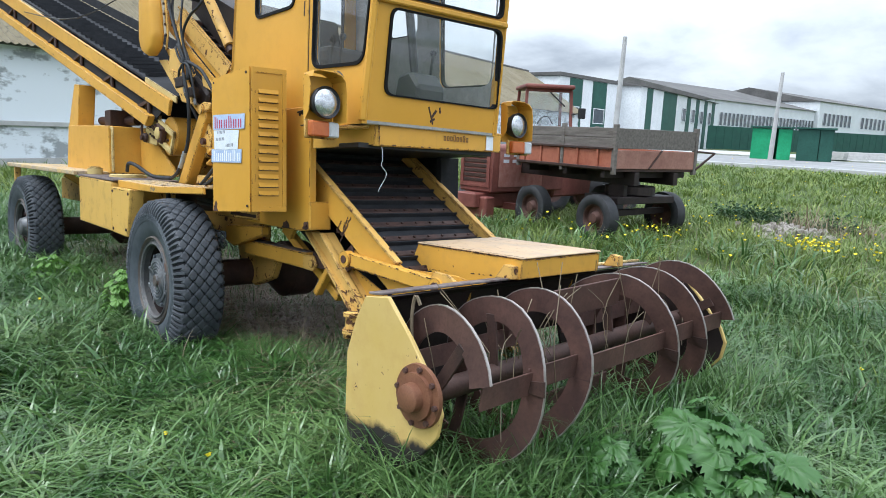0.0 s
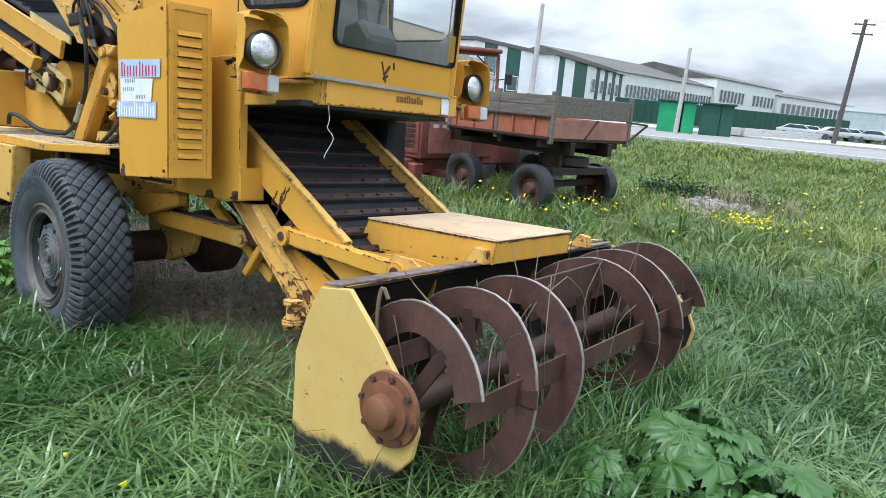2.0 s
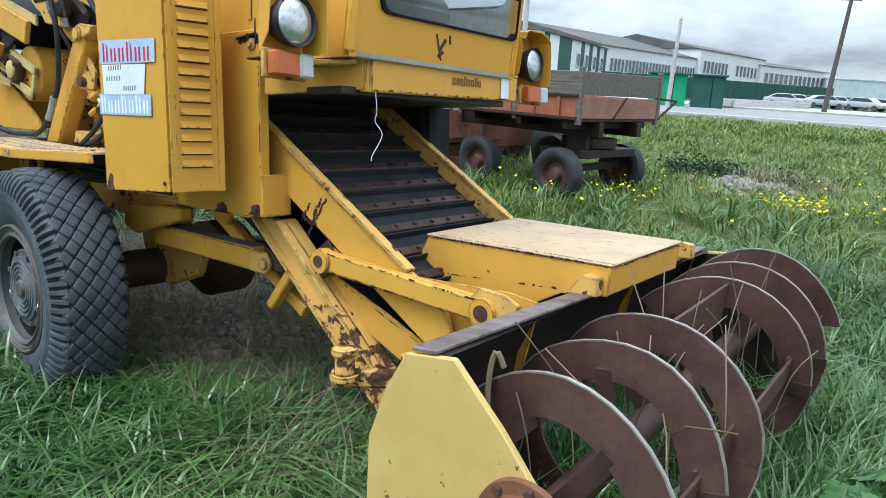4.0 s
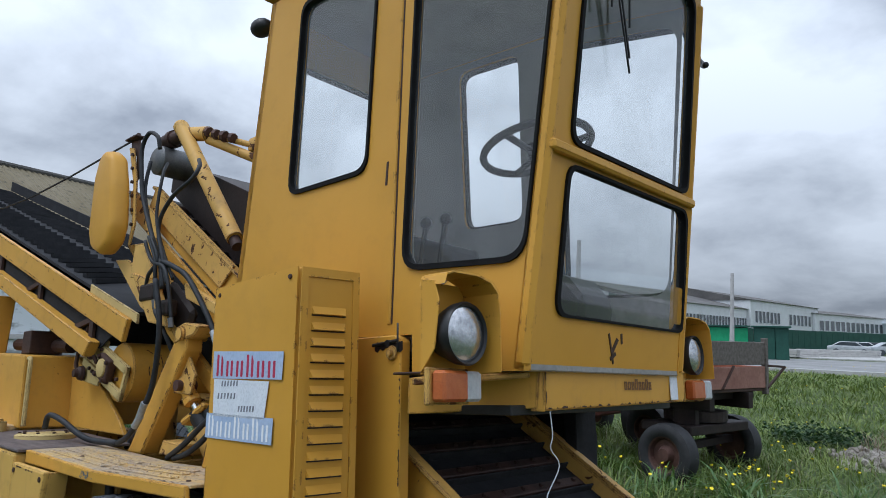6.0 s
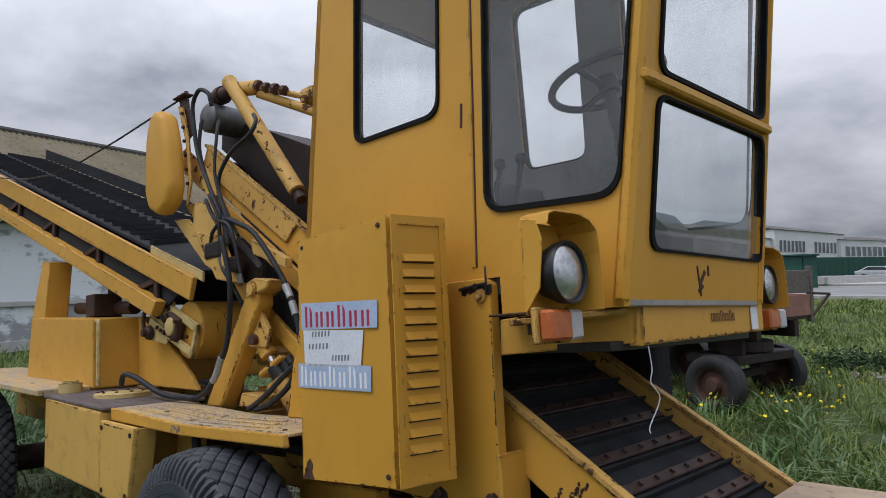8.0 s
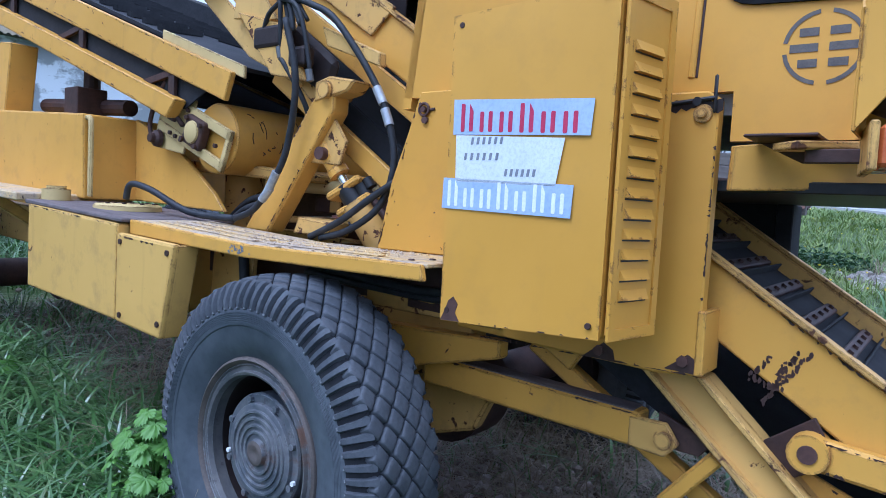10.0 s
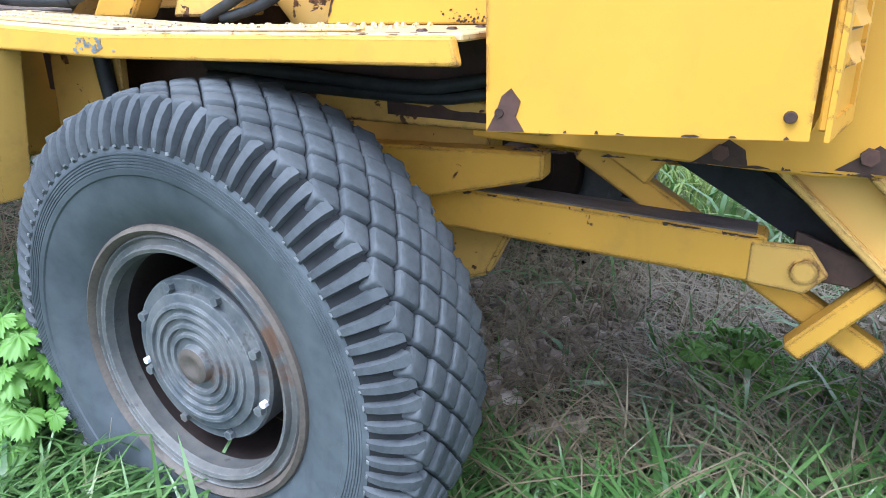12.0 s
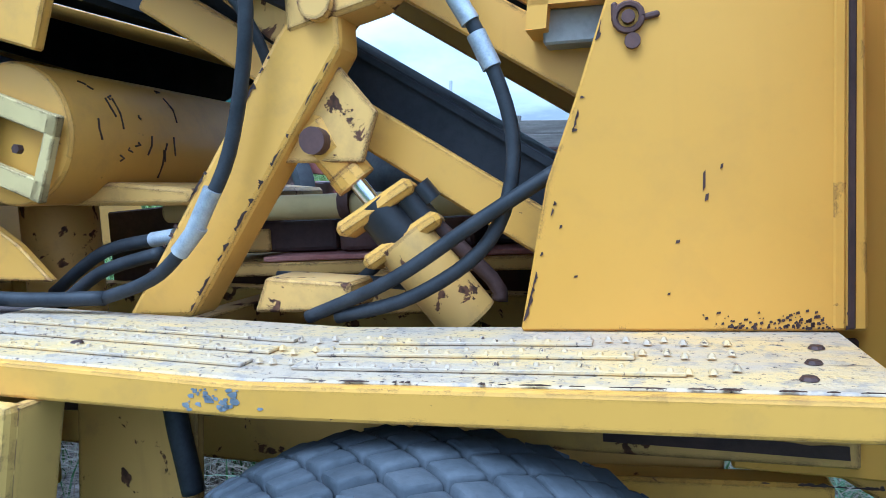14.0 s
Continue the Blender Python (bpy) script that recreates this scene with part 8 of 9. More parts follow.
beam(bm, (-0.03, 0, TM), (-0.03, TLY, TM), 0.05, 0.03); beam(bm, (-0.03, 0, TB), (-0.03, TLY, TB), 0.05, 0.03)
beam(bm, (-0.03, TLY * 0.55, TM), (-0.03, TLY * 0.4, TB), 0.02, 0.03)
beam(bm, (-0.03, TLY, TM), (-0.03, TLY - 0.45, TM - 0.02), 0.03, 0.03); beam(bm, (-0.03, TLY - 0.45, TM - 0.02), (-0.03, TLY, TB), 0.03, 0.03)
split("side_rail", bm, M_RUST_DK, trailer)
bm = bm_new(); box(bm, 0, TLX, TLY, 0, TB - 0.04, TB, 0.005)
part("bed", bm, M_RUST_DK, trailer)
bm = bm_new()
for y in (-0.45, -1.3):
    box(bm, -0.05, TLX + 0.6, y - 0.05, y + 0.05, TB - 0.24, TB - 0.05, 0.006)
for x in (0.2, 1.0, 1.9):
    box(bm, x - 0.04, x + 0.04, TLY, 0, TB - 0.14, TB - 0.04, 0.004)
lathe(bm, [(-0.06, 0.0), (-0.06, 0.38), (0.06, 0.38), (0.06, 0.0)], 24, Matrix.Translation((0.45, -0.87, 0.74)) @ pose(0, 0, 0, 90, 0, 0))
box(bm, 0.1, 0.8, -1.5, -0.25, 0.55, 0.66, 0.01)
beam(bm, (0.26, -0.1, 0.40), (0.45, -1.65, 0.40), 0.09, 0.09)
beam(bm, (0.3, -0.45, 0.66), (0.3, -0.45, 0.85), 0.08, 0.3)
part("trailer_frame", bm, M_DARKSTEEL, trailer, "dark rusty trailer frame")


def plain_wheel(parent, m, r, w, rimmat, name="wheel"):
    wv = new(name); wv.parent, wv.matrix_basis = parent, m
    b = bm_new()
    lathe(b, [(-w * 0.38, r * 0.58), (-w * 0.5, r * 0.68), (-w * 0.5, r * 0.86), (-w * 0.40, r * 0.97), (0, r), (w * 0.40, r * 0.97), (w * 0.5, r * 0.86), (w * 0.5, r * 0.68), (w * 0.38, r * 0.58)], 40)
    part("tyre", b, M_TYREOLD, wv, "", 40)
    b = bm_new()
    lathe(b, [(-w * 0.40, r * 0.60), (-w * 0.34, r * 0.54), (-w * 0.1, r * 0.48), (-w * 0.12, r * 0.30), (-w * 0.42, r * 0.2), (-w * 0.44, 0.0)], 32)
    lathe(b, [(w * 0.40, r * 0.60), (w * 0.34, r * 0.54), (w * 0.1, r * 0.48), (w * 0.12, r * 0.30), (w * 0.3, 0.0)], 32)
    part("rim", b, rimmat, wv, "rusty rim", 35)
    return wv


WR = 0.36
plain_wheel(trailer, pose(0.26, -0.02, WR - 0.02, 0, 0, 180), WR, 0.22, M_RUST)
plain_wheel(trailer, pose(0.45, -1.72, WR - 0.02), WR, 0.22, M_RUST)
plain_wheel(trailer, pose(1.75, -0.05, WR - 0.02, 0, 0, 180), WR, 0.22, M_RUST)
plain_wheel(trailer, pose(1.75, -1.70, WR - 0.02), WR, 0.22, M_RUST)
bm = bm_new(); beam(bm, (1.75, -0.1, 0.42), (1.75, -1.65, 0.42), 0.09, 0.09)
part("axle", bm, M_RUST_DK, trailer)



def tractor_wheels(t, fx, fy, rx, ry, rr):
    for sx in (-1, 1):
        plain_wheel(t, pose(sx * fx, fy, 0.34, 0, 0, 115 if sx > 0 else -65), 0.36, 0.17, M_RUST, "front_wheel")
        plain_wheel(t, pose(sx * rx, ry, rr - 0.03, 0, 0, 90 if sx > 0 else -90), rr, 0.32, M_RUST, "rear_wheel")


# red tractor whose nose shows between loader and trailer; local y runs back from the nose
TC = Matrix.Translation((-2.55, 7.12, 0.14))
tractor = thing("farm_tractor", "old faded red tractor with boxy hood, behind the loader", "tractor", TC)
bm = bm_new()
prism(bm, [(-0.33, 0.58), (0.33, 0.58), (0.34, 1.24), (0.28, 1.30), (-0.28, 1.30), (-0.34, 1.24)], -1.25, 0.55, 0.02)
part("hood", bm, M_REDP, tractor, "faded red hood")
bm = bm_new()
frame_ring(bm, [(-0.30, 0.66), (0.30, 0.66), (0.30, 1.22), (-0.30, 1.22)], [(-0.24, 0.72), (0.24, 0.72), (0.24, 1.16), (-0.24, 1.16)], lambda x, z: V(x, -1.25, z), (0, -0.02, 0))
part("grille_frame", bm, M_REDP, tractor)
for k in range(6):
    bm = bm_new(); box(bm, -0.24, 0.24, -1.262, -1.25, 0.735 + k * 0.072, 0.785 + k * 0.072, 0.004)
    part("grille_slat", bm, M_RUST_DK, tractor)
bm = bm_new(); box(bm, 0.341, 0.350, -1.10, -0.05, 0.66, 1.20, 0.004)
side = part("side_panel", bm, M_PINK, tractor, "bleached red side panel")
rnd = random.Random(8)
for r in range(2):
    for k in range(4):
        x = -1.0 + k * 0.20 + rnd.uniform(-0.02, 0.02)
        bm = bm_new(); box(bm, 0.350, 0.353, x, x + 0.13, 1.12 - 0.09 * r, 1.17 - 0.09 * r, 0)
        part("bar", bm, M_PAPER, side)
bm = bm_new()
box(bm, -0.20, 0.20, -1.45, -0.2, 0.34, 0.57, 0.02); box(bm, -0.30, 0.34, -1.35, -1.15, 0.20, 0.52, 0.02)
beam(bm, (-0.6, -0.75, 0.36), (0.6, -0.75, 0.36), 0.10, 0.10)
box(bm, -0.24, 0.24, 0.4, 1.9, 0.45, 0.95, 0.03)
split("front_frame", bm, M_REDP, tractor, "dull red front frame")
tractor_wheels(tractor, 0.62, -0.75, 0.72, 1.55, 0.62)
bm = bm_new()
for sx in (-1, 1):
    prism(bm, [(sx * 0.50, 1.25), (sx * 0.90, 1.25), (sx * 0.90, 1.30), (sx * 0.50, 1.32)], 1.0, 2.1, 0.01)
split("mudguard", bm, M_REDP, tractor)

# second tractor behind the trailer: its glazed cab stands above the boards
TD = Matrix.Translation((-4.42, 10.0, 0.10)) @ pose(0, 0, 0, 0, 0, 50)
tractor = thing("farm_tractor", "red tractor with glazed cab, parked behind the trailer", "tractor", TD)
bm = bm_new()
prism(bm, [(-0.33, 0.60), (0.33, 0.60), (0.34, 1.30), (0.28, 1.38), (-0.28, 1.38), (-0.34, 1.30)], -1.30, 0.05, 0.02)
part("hood", bm, M_REDP, tractor, "faded red hood")
bm = bm_new(); box(bm, -0.24, 0.24, -1.4, 1.3, 0.40, 0.80, 0.03)
part("body", bm, M_REDP, tractor)
tractor_wheels(tractor, 0.62, -0.85, 0.74, 0.85, 0.64)
cabt = new("cab"); cabt.parent = tractor
bm = bm_new()
for x in (-0.50, 0.50):
    for y in (0.0, 1.05):
        beam(bm, (x * 1.02, y, 1.20), (x * 0.94, y + (0.06 if y < 1 else -0.04), 2.46), 0.06, 0.06)
beam(bm, (-0.50, 0.02, 1.62), (0.50, 0.02, 1.62), 0.06, 0.09)
beam(bm, (-0.46, 0.06, 2.44), (0.46, 0.06, 2.44), 0.06, 0.06)
split("frame_bar", bm, M_REDP, cabt)
bm = bm_new(); box(bm, -0.54, 0.52, -0.10, 1.15, 2.47, 2.56, 0.035, 2)
part("cab_roof", bm, M_REDP, cabt)
bm = bm_new(); box(bm, -0.52, 0.52, 0.0, 1.08, 0.95, 1.56, 0.02)
part("cab_body", bm, M_REDP, cabt)
for pts in ([(-0.47, 0.01, 1.66), (0.47, 0.01, 1.66), (0.44, 0.05, 2.42), (-0.44, 0.05, 2.42)], [(-0.47, 1.05, 1.60), (0.47, 1.05, 1.60), (0.44, 1.02, 2.42), (-0.44, 1.02, 2.42)]):
    bm = bm_new(); poly_extrude(bm, pts, (0, 0.006, 0), 0)
    part("windscreen", bm, M_GLASS, cabt, "dusty windscreen").visible_shadow = False
bm = bm_new(); beam(bm, (0.0, -0.03, 2.40), (0.33, -0.04, 2.12), 0.02, 0.03)
part("wiper", bm, M_BLACK, cabt)
bm = bm_new(); box(bm, 0.62, 0.78, -0.06, -0.02, 1.88, 2.10, 0.015); beam(bm, (0.48, 0.0, 1.95), (0.68, -0.03, 2.0), 0.02, 0.02)
part("mirror", bm, M_BLACK, cabt, "black mirror")
bm = bm_new()
tube(bm, [(-0.16, 0.32, 1.74), (-0.08, 0.28, 1.88), (0.06, 0.28, 1.90), (0.16, 0.32, 1.76)], 0.014, 6, 4)
part("steering_wheel", bm, M_BLACK, cabt)

# ---------------------------------------------------------------- plants
rng = np.random.default_rng(7)


def height_np(x, y):
    return np.array([height(a, b) for a, b in zip(x, y)])


def blade_field(name, label, mat, pos, h, w, bend, lean, kind="grass"):
    """One mesh of tapering blades that arch over across their flat side."""
    n = len(pos)
    x, y = pos[:, 0], pos[:, 1]
    z = height_np(x, y) - 0.01
    a = lean + np.pi / 2 + rng.normal(0, 0.35, n)
    dx, dy = np.cos(a) * w / 2, np.sin(a) * w / 2
    lx, ly = np.cos(lean), np.sin(lean)
    ts, ws = (0.0, 0.32, 0.62, 0.86, 1.0), (0.7, 1.0, 0.9, 0.5, 0.0)
    verts = np.zeros((n, 9, 3))
    k = 0
    for t, q in zip(ts, ws):
        out = bend * h * t ** 2.2
        up = h * (t - 0.40 * np.clip(bend, 0, 1.7) * t ** 2.8)
        cx, cy, cz_ = x + lx * out, y + ly * out, z + up
        if t < 1:
            verts[:, k] = np.stack([cx - dx * q, cy - dy * q, cz_], 1)
            verts[:, k + 1] = np.stack([cx + dx * q, cy + dy * q, cz_], 1)
            k += 2
        else:
            verts[:, k] = np.stack([cx, cy, cz_], 1)
    base = (np.arange(n) * 9)[:, None]
    quads = np.concatenate([base + np.array([0, 1, 3, 2]), base + np.array([2, 3, 5, 4]), base + np.array([4, 5, 7, 6])])
    tris = base + np.array([6, 7, 8])
    me = bpy.data.meshes.new(name)
    me.vertices.add(n * 9)
    me.vertices.foreach_set("co", verts.ravel())
    loops = np.concatenate([quads.ravel(), tris.ravel()])
    me.loops.add(len(loops))
    me.loops.foreach_set("vertex_index", loops.astype(np.int32))
    counts = np.concatenate([np.full(3 * n, 4), np.full(n, 3)])
    starts = np.concatenate([[0], np.cumsum(counts)[:-1]])
    me.polygons.add(4 * n)
    me.polygons.foreach_set("loop_start", starts.astype(np.int32))
    me.update(calc_edges=True)
    me.materials.append(mat)
    me.polygons.foreach_set("use_smooth", np.ones(4 * n, dtype=bool))
    ob = new(name, me)
    return tagged(ob, label, kind, kind="stuff")


def bare(x, y):
    """How bare the ground is: under the machine and on the rubble patch."""
    u = np.clip(1 - np.maximum(np.abs(x + 1.6) / 3.6, np.abs(y - 1.28) / 1.02), 0, 1)
    v = np.clip(1.1 - np.hypot((x - 1.1) / 0.65, (y - 8.75) / 0.7), 0, 1)
    return np.clip(u * 4, 0, 1) * 0.88 * np.clip(1.15 - 0.65 * np.exp(-(((x - 1.0) / 0.6) ** 2 + ((y - 0.80) / 0.5) ** 2)), 0, 1) + np.clip(v * 2, 0, 1) * 0.9


def tufts(n, per, x0, x1, y0, y1, clump=1.2, keep=0.35, size=0.05):
    """Roots of blades in tufts, thicker here and thinner there; the lean opens outwards from each tuft's heart."""
    c = rng.uniform((x0, y0), (x1, y1), (n // per, 2))
    k = np.array([noise.noise(Vector((a * clump, b * clump, 9))) for a, b in c])
    c = c[rng.random(len(c)) < np.clip(0.75 + k, keep, 1)]
    edge = np.minimum(np.minimum(c[:, 0] - x0, x1 - c[:, 0]) / (x1 - x0), np.minimum(c[:, 1] - y0, y1 - c[:, 1]) / (y1 - y0))
    c = c[rng.random(len(c)) < 0.35 + edge * 9]
    own = rng.uniform(0.7, 1.25, len(c))
    p = np.repeat(c, per, 0)
    d = rng.normal(0, size, p.shape)
    g = np.repeat(own, per)
    p, ok = p + d, None
    lean = np.arctan2(d[:, 1], d[:, 0]) + rng.normal(0, 0.7, len(p))
    ok = rng.random(len(p)) > bare(p[:, 0], p[:, 1])
    return p[ok], lean[ok], g[ok]


def grow(name, label, mat, roots, h0, h1, w0, w1, b0, b1):
    p, lean, g = roots
    n = len(p)
    k = np.array([noise.noise(Vector((a * 0.7, b * 0.7, 2))) for a, b in p])
    h = rng.uniform(h0, h1, n) * (1 + 0.45 * k) * g
    return blade_field(name, label, mat, p, h, rng.uniform(w0, w1, n), rng.uniform(b0, b1, n), lean)


def strewn(n, x0, x1, y0, y1):
    return rng.uniform((x0, y0), (x1, y1), (n, 2)), rng.uniform(0, 6.28, n), np.ones(n)


grow("tall_grass", "tall lush green grass around the loader", M_GRASS, tufts(84000, 12, -2.8, 4.9, -2.5, 0.55, 1.2, 0.6), 0.15, 0.34, 0.009, 0.018, 0.5, 1.8)
grow("tall_grass", "tall lush green grass before the feeder", M_GRASS, tufts(66000, 12, 1.7, 6.5, -0.2, 4.6, 1.2, 0.5), 0.16, 0.34, 0.006, 0.013, 0.3, 1.4)
grow("tall_grass", "tall grass beside the rear of the loader", M_GRASS, tufts(30000, 12, -9, -2.4, -3.2, 2.6), 0.20, 0.44, 0.008, 0.017, 0.3, 1.4)
grow("tall_grass", "thin grass in the shade under the loader", M_GRASS, tufts(34000, 9, -4.0, 2.4, 0.3, 2.4), 0.10, 0.28, 0.004, 0.010, 0.2, 1.2)
grow("meadow_grass", "yellowish green meadow grass beyond the loader", M_GRASS_FAR, tufts(62000, 9, -7, 7.5, 2.4, 11, 1.0, 0.35, 0.07), 0.12, 0.28, 0.007, 0.014, 0.3, 1.3)
grow("meadow_grass", "yellowish green meadow grass farther off", M_GRASS_FAR, tufts(56000, 8, -16, 12, 10.5, 24.5, 0.4, 0.35, 0.12), 0.12, 0.26, 0.014, 0.03, 0.3, 1.3)
grow("meadow_grass", "meadow grass up to the road", M_GRASS_FAR, tufts(34000, 8, -36, 22, 20, 26.5, 0.2, 0.35, 0.3), 0.10, 0.24, 0.02, 0.05, 0.3, 1.3)
grow("meadow_grass", "grass before the barn", M_GRASS_FAR, tufts(22000, 8, -18.2, -8, -8, 16, 0.4, 0.35, 0.15), 0.18, 0.42, 0.015, 0.035, 0.3, 1.3)
grow("tall_grass", "rough green grass all round", M_GRASS, tufts(46000, 10, -12, 13, -11, 6, 0.5, 0.4, 0.12), 0.18, 0.38, 0.012, 0.028, 0.4, 1.5)
grow("tall_grass", "tall grass growing up through the feeder", M_GRASS, tufts(9000, 9, 2.35, 3.35, -0.25, 2.6, 1.5, 0.6), 0.22, 0.46, 0.006, 0.012, 0.2, 1.0)
grow("dry_stalks", "pale dry stalks of last year among the grass", M_STRAW, strewn(2600, -1.9, 2.4, 0.2, 2.0), 0.16, 0.50, 0.003, 0.006, 0.5, 2.2)
grow("dry_stalks", "flattened dry grass under the loader", M_STRAW, strewn(5500, -4.0, 2.4, 0.15, 2.6), 0.10, 0.30, 0.004, 0.009, 1.2, 3.2)
mat_c = rng.uniform((-0.4, 0.12), (2.2, 2.4), (420, 2))
mat_p = np.repeat(mat_c, 12, 0) + rng.normal(0, 0.035, (5040, 2))
grow("dry_stalks", "tufts of dead grass beside the front wheel", M_STRAW, (mat_p, rng.uniform(0, 6.28, 5040), np.ones(5040)), 0.10, 0.26, 0.003, 0.006, 0.4, 2.0)
grow("tall_grass", "young green grass among the dead stalks", M_GRASS, tufts(14000, 8, 0.2, 2.3, 0.15, 1.6, 2.0, 0.3, 0.05), 0.08, 0.20, 0.003, 0.007, 0.4, 1.4)
grow("tall_grass", "lush green grass along the loader's near side", M_GRASS, tufts(20000, 12, -1.2, 2.4, -0.75, 0.42, 1.2, 0.7), 0.14, 0.30, 0.007, 0.014, 0.5, 1.7)
grow("dry_stalks", "pale dry stalks in the meadow", M_STRAW, strewn(1000, -3, 6, -0.5, 9), 0.20, 0.42, 0.003, 0.006, 0.2, 1.0)
grow("dry_stalks", "dry tall weeds by the rubble patch", M_STRAW, strewn(220, 0.8, 2.2, 8.6, 9.8), 0.25, 0.55, 0.006, 0.014, 0.2, 1.0)

# stones under the loader
bm = bm_new()
rnd = random.Random(21)
for k in range(1000):
    x, y = (rnd.gauss(-0.5, 1.5), rnd.uniform(0.25, 2.0)) if k % 2 else (rnd.gauss(0.20, 0.20), rnd.gauss(1.15, 0.30))
    s = rnd.uniform(0.014, 0.050)
    m = Matrix.Translation((x, y, height(x, y) + 0.03 + s * 0.4)) @ Euler((rnd.uniform(0, 6), rnd.uniform(0, 6), rnd.uniform(0, 6))).to_matrix().to_4x4() @ Matrix.Diagonal((s, s * rnd.uniform(0.6, 1), s * rnd.uniform(0.4, 0.8), 1))
    bmesh.ops.create_icosphere(bm, subdivisions=1, radius=1, matrix=m)
tagged(put("rubble_stones", bm, M_STONE), "grey-brown rubble stones under the loader", "stones", kind="stuff")


bm = bm_new()
rnd = random.Random(23)
for k in range(160):
    x, y = rnd.gauss(1.10, 0.27), rnd.gauss(8.75, 0.30)
    s = rnd.uniform(0.02, 0.10)
    m = Matrix.Translation((x, y, height(x, y) + 0.05 + s * 0.3)) @ Euler((rnd.uniform(0, 6), rnd.uniform(0, 6), rnd.uniform(0, 6))).to_matrix().to_4x4() @ Matrix.Diagonal((s, s * rnd.uniform(0.6, 1), s * rnd.uniform(0.3, 0.7), 1))
    bmesh.ops.create_icosphere(bm, subdivisions=1, radius=1, matrix=m)
tagged(put("rubble", bm, M_RUBBLE), "pale broken rubble in the meadow", "rubble", kind="stuff")


def leafy(name, label, c, n, L0, L1, tall, seed, lobes=5, spread=1.0, category="plant", mat=None):
    """A rosette of palmate, toothed leaves on arching stalks: each leaf a part."""
    r = random.Random(seed)
    t = thing(name, label, category, Matrix.Translation((c[0], c[1], height(*c))))
    for k in range(n):
        a = 2.4 * k + r.uniform(-0.3, 0.3)
        L = r.uniform(L0, L1)
        q = math.sqrt((k + 0.5) / n)
        up = tall * (1.05 - 0.55 * q) * r.uniform(0.75, 1.1)
        out = spread * q * r.uniform(0.75, 1.1)
        b = bm_new()
        m = Matrix.Translation((math.cos(a) * out, math.sin(a) * out, up)) @ pose(0, 0, 0, 0, 0, math.degrees(a) + r.uniform(-35, 35)) @ pose(0, 0, 0, r.uniform(-22, 22), 8 + 30 * q + r.uniform(-14, 14), 0)
        N = 54
        rows = []
        ph = r.uniform(0, 6)
        for f in (0.35, 0.7, 1.0):
            row = []
            for i in range(N + 1):
                th = radians(-155 + 310 * i / N)
                lobe = abs(math.cos(lobes * th * 0.58)) ** 0.5
                rad = L * (0.62 * (0.70 + 0.30 * math.cos(th)) + (0.40 * (0.6 + 0.4 * math.cos(th * 0.6))) * lobe * f)
                if f == 1.0:
                    rad *= 1 + 0.09 * (1 if i % 2 else -1)
                x, y = f * rad * math.cos(th), f * rad * math.sin(th)
                z = 0.10 * L * f * lobe - 0.34 * (f * rad) ** 2 / L + 0.055 * L * math.sin(9 * th + ph + 4 * f)
                row.append(b.verts.new(m @ V(x, y, z)))
            rows.append(row)
        mid = b.verts.new(m @ V(0, 0, -0.02 * L))
        for i in range(N):
            b.faces.new((mid, rows[0][i], rows[0][i + 1]))
            for p, s2_ in zip(rows, rows[1:]):
                b.faces.new((p[i], s2_[i], s2_[i + 1], p[i + 1]))
        tube(b, [(0, 0, 0), (math.cos(a) * out * 0.4, math.sin(a) * out * 0.4, up * 0.75), m @ V(0, 0, -0.02 * L)], 0.005, 5, 3)
        part("leaf", b, mat or M_LEAF, t, "", True)
    return t


for c, n, L0, L1, tall, seed, spread in (((3.46, 1.10), 46, 0.08, 0.15, 0.46, 3, 0.34), ((3.20, 0.78), 26, 0.07, 0.13, 0.34, 4, 0.28),
                                         ((3.80, 0.98), 28, 0.08, 0.14, 0.38, 5, 0.30), ((3.62, 0.62), 20, 0.07, 0.12, 0.30, 15, 0.26)):
    leafy("hogweed", "big green lobed weed in the grass", c, n, L0, L1, tall, seed, 5, spread)
for c, n, L0, L1, tall, seed, spread, label in (
        ((-0.60, 0.0), 60, 0.035, 0.075, 0.50, 6, 0.17, "bright green weed beside the front wheel"),
        ((-0.70, 0.10), 26, 0.03, 0.06, 0.30, 16, 0.14, "bright green weed beside the front wheel"),
        ((1.24, 1.22), 34, 0.03, 0.055, 0.20, 7, 0.15, "bright green weed under the lift arm"),
        ((1.00, 1.28), 64, 0.030, 0.058, 0.22, 17, 0.24, "bright green weed under the lift arm"),
        ((1.85, 0.52), 24, 0.03, 0.055, 0.26, 8, 0.15, "bright green weed under the lift arm"),
        ((0.55, -0.60), 12, 0.03, 0.05, 0.20, 9, 0.10, "low bright green weed in the grass"),
        ((-2.3, -0.05), 30, 0.03, 0.07, 0.36, 10, 0.22, "bright green weed near the rear wheel")):
    leafy("broadleaf_weed", label, c, n, L0, L1, tall, seed, 3, spread, "plant", M_FRESH)

# crumpled grey plastic scrap among the weeds
bm = bm_new()
grid = {}
for i in range(9):
    for j in range(5):
        x, y = 1.10 + 0.022 * i, 1.10 + 0.024 * j + 0.010 * i
        grid[i, j] = bm.verts.new((x, y, height(x, y) + 0.085 + 0.035 * noise.noise(Vector((x * 19, y * 19, 3))) + 0.02 * noise.noise(Vector((x * 60, y * 60, 8)))))
for i in range(8):
    for j in range(4):
        bm.faces.new((grid[i, j], grid[i + 1, j], grid[i + 1, j + 1], grid[i, j + 1]))
bmesh.ops.solidify(bm, geom=list(bm.faces), thickness=0.003)
tagged(put("plastic_scrap", bm, M_SCUFF), "crumpled grey plastic scrap among green weeds", "litter")

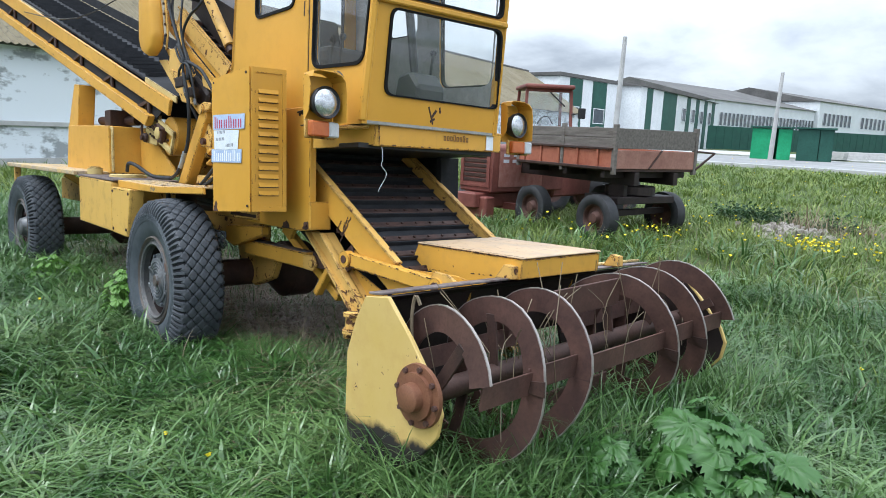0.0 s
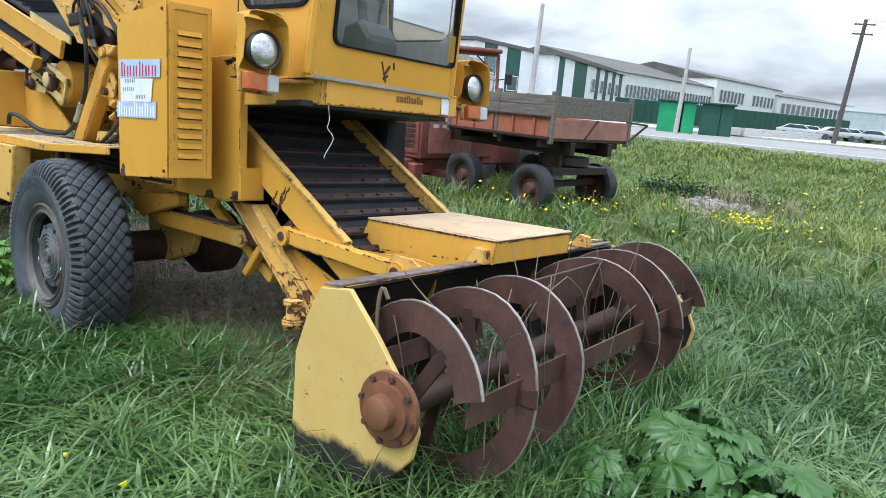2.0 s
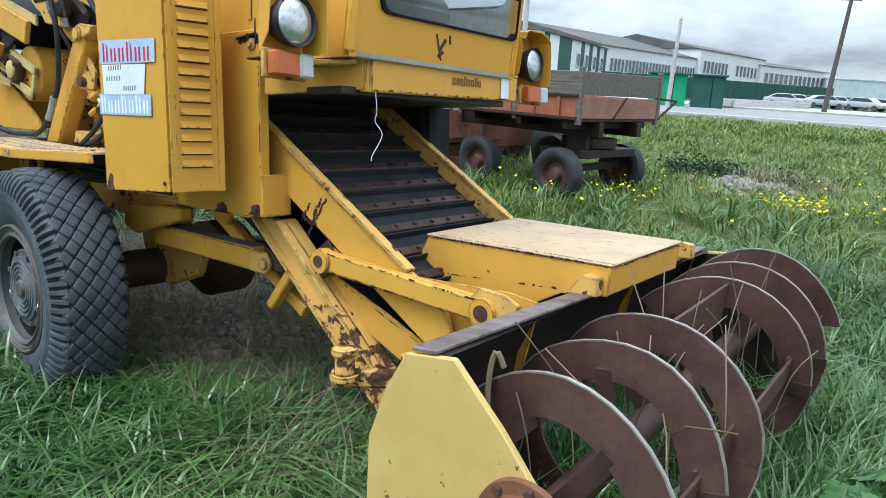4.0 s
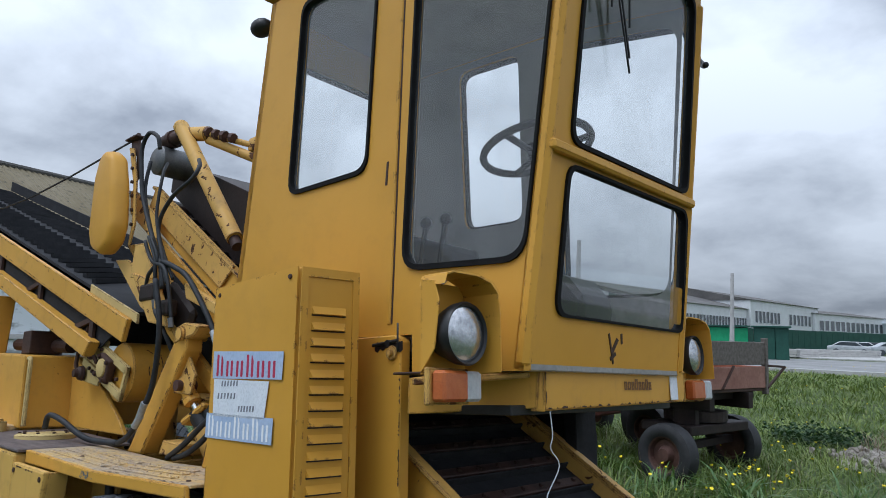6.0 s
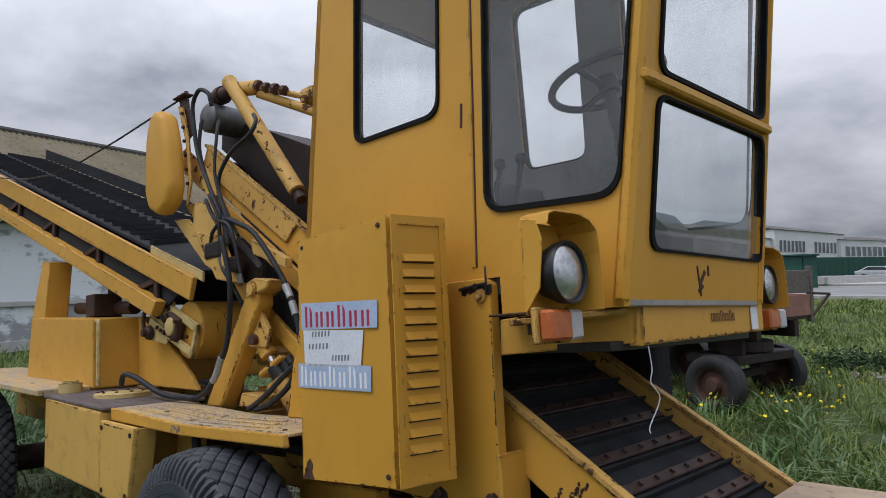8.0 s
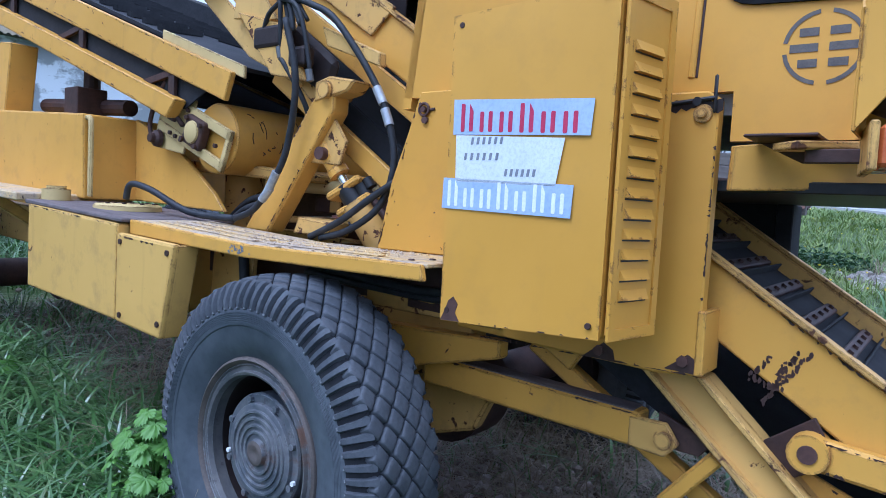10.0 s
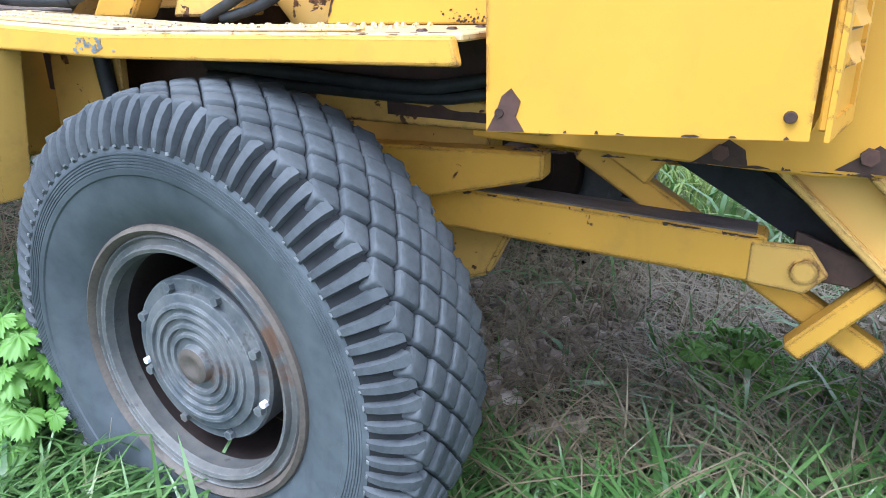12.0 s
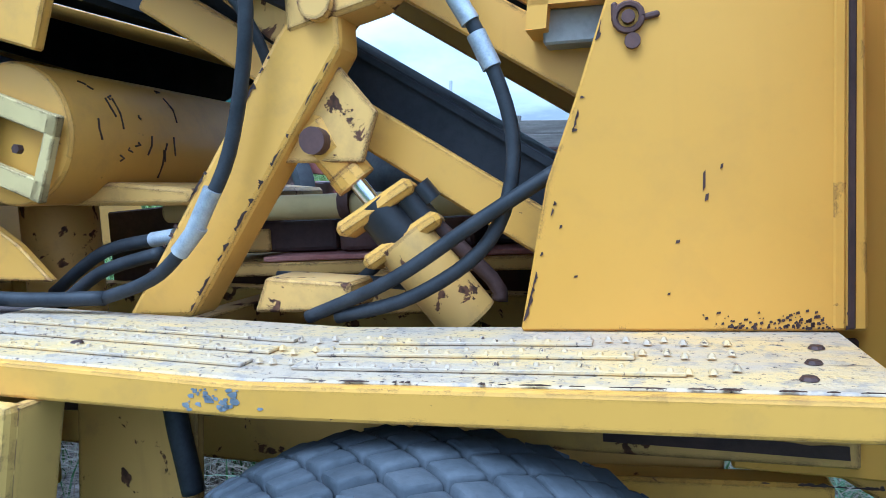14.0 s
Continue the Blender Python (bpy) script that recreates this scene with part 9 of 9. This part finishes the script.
# bushy weed patch in the meadow
bm = bm_new()
rnd = random.Random(31)
for cx, cy, rr, n in ((0.15, 9.5, 0.50, 900), (0.5, 9.8, 0.35, 350), (1.5, 9.4, 0.35, 160), (-0.3, 9.9, 0.3, 160)):
    for k in range(n):
        a, q = rnd.uniform(0, 6.28), rr * math.sqrt(rnd.random())
        x, y = cx + q * math.cos(a), cy + q * math.sin(a) * 0.8
        z = height(x, y) + rnd.uniform(0.08, 0.38) * (1 - 0.5 * q / rr)
        m = Matrix.Translation((x, y, z)) @ pose(0, 0, 0, rnd.uniform(-50, 50), rnd.uniform(-50, 50), rnd.uniform(0, 360))
        L = rnd.uniform(0.04, 0.09)
        vs = [bm.verts.new(m @ V(*p)) for p in ((0, 0, 0), (L * 0.5, L * 0.3, 0.01), (L, 0, 0), (L * 0.5, -L * 0.3, 0.01))]
        bm.faces.new(vs)
tagged(put("weed_clump", bm, M_WEED), "bushy clumps of weeds in the meadow", "weeds", kind="stuff")

# dandelions
bm = bm_new()
rnd = random.Random(41)
spots = [(2.15, 6.35, 0.13, 60), (2.4, 6.55, 0.3, 24), (0.60, 5.75, 0.2, 18), (1.0, 7.0, 1.0, 30), (-0.2, 5.2, 0.7, 16), (2.4, 9.5, 1.6, 45), (-4, 20, 8, 110), (3, 18, 6, 70), (2.1, -0.75, 0.3, 2), (-1.1, -0.10, 0.2, 1)]
for cx, cy, s, n in spots:
    for k in range(n):
        x, y = rnd.gauss(cx, s), rnd.gauss(cy, s)
        if bare(np.array([x]), np.array([y]))[0] > 0.5:
            continue
        r = rnd.uniform(0.011, 0.019)
        z = height(x, y) + rnd.uniform(0.18, 0.30)
        bmesh.ops.create_cone(bm, cap_ends=True, segments=7, radius1=r * 0.5, radius2=r, depth=0.014, matrix=Matrix.Translation((x, y, z)) @ pose(0, 0, 0, rnd.uniform(-30, 30), rnd.uniform(-30, 30), 0))
tagged(put("dandelions", bm, M_DANDEL), "yellow dandelion heads scattered through the meadow", "dandelions", kind="stuff")
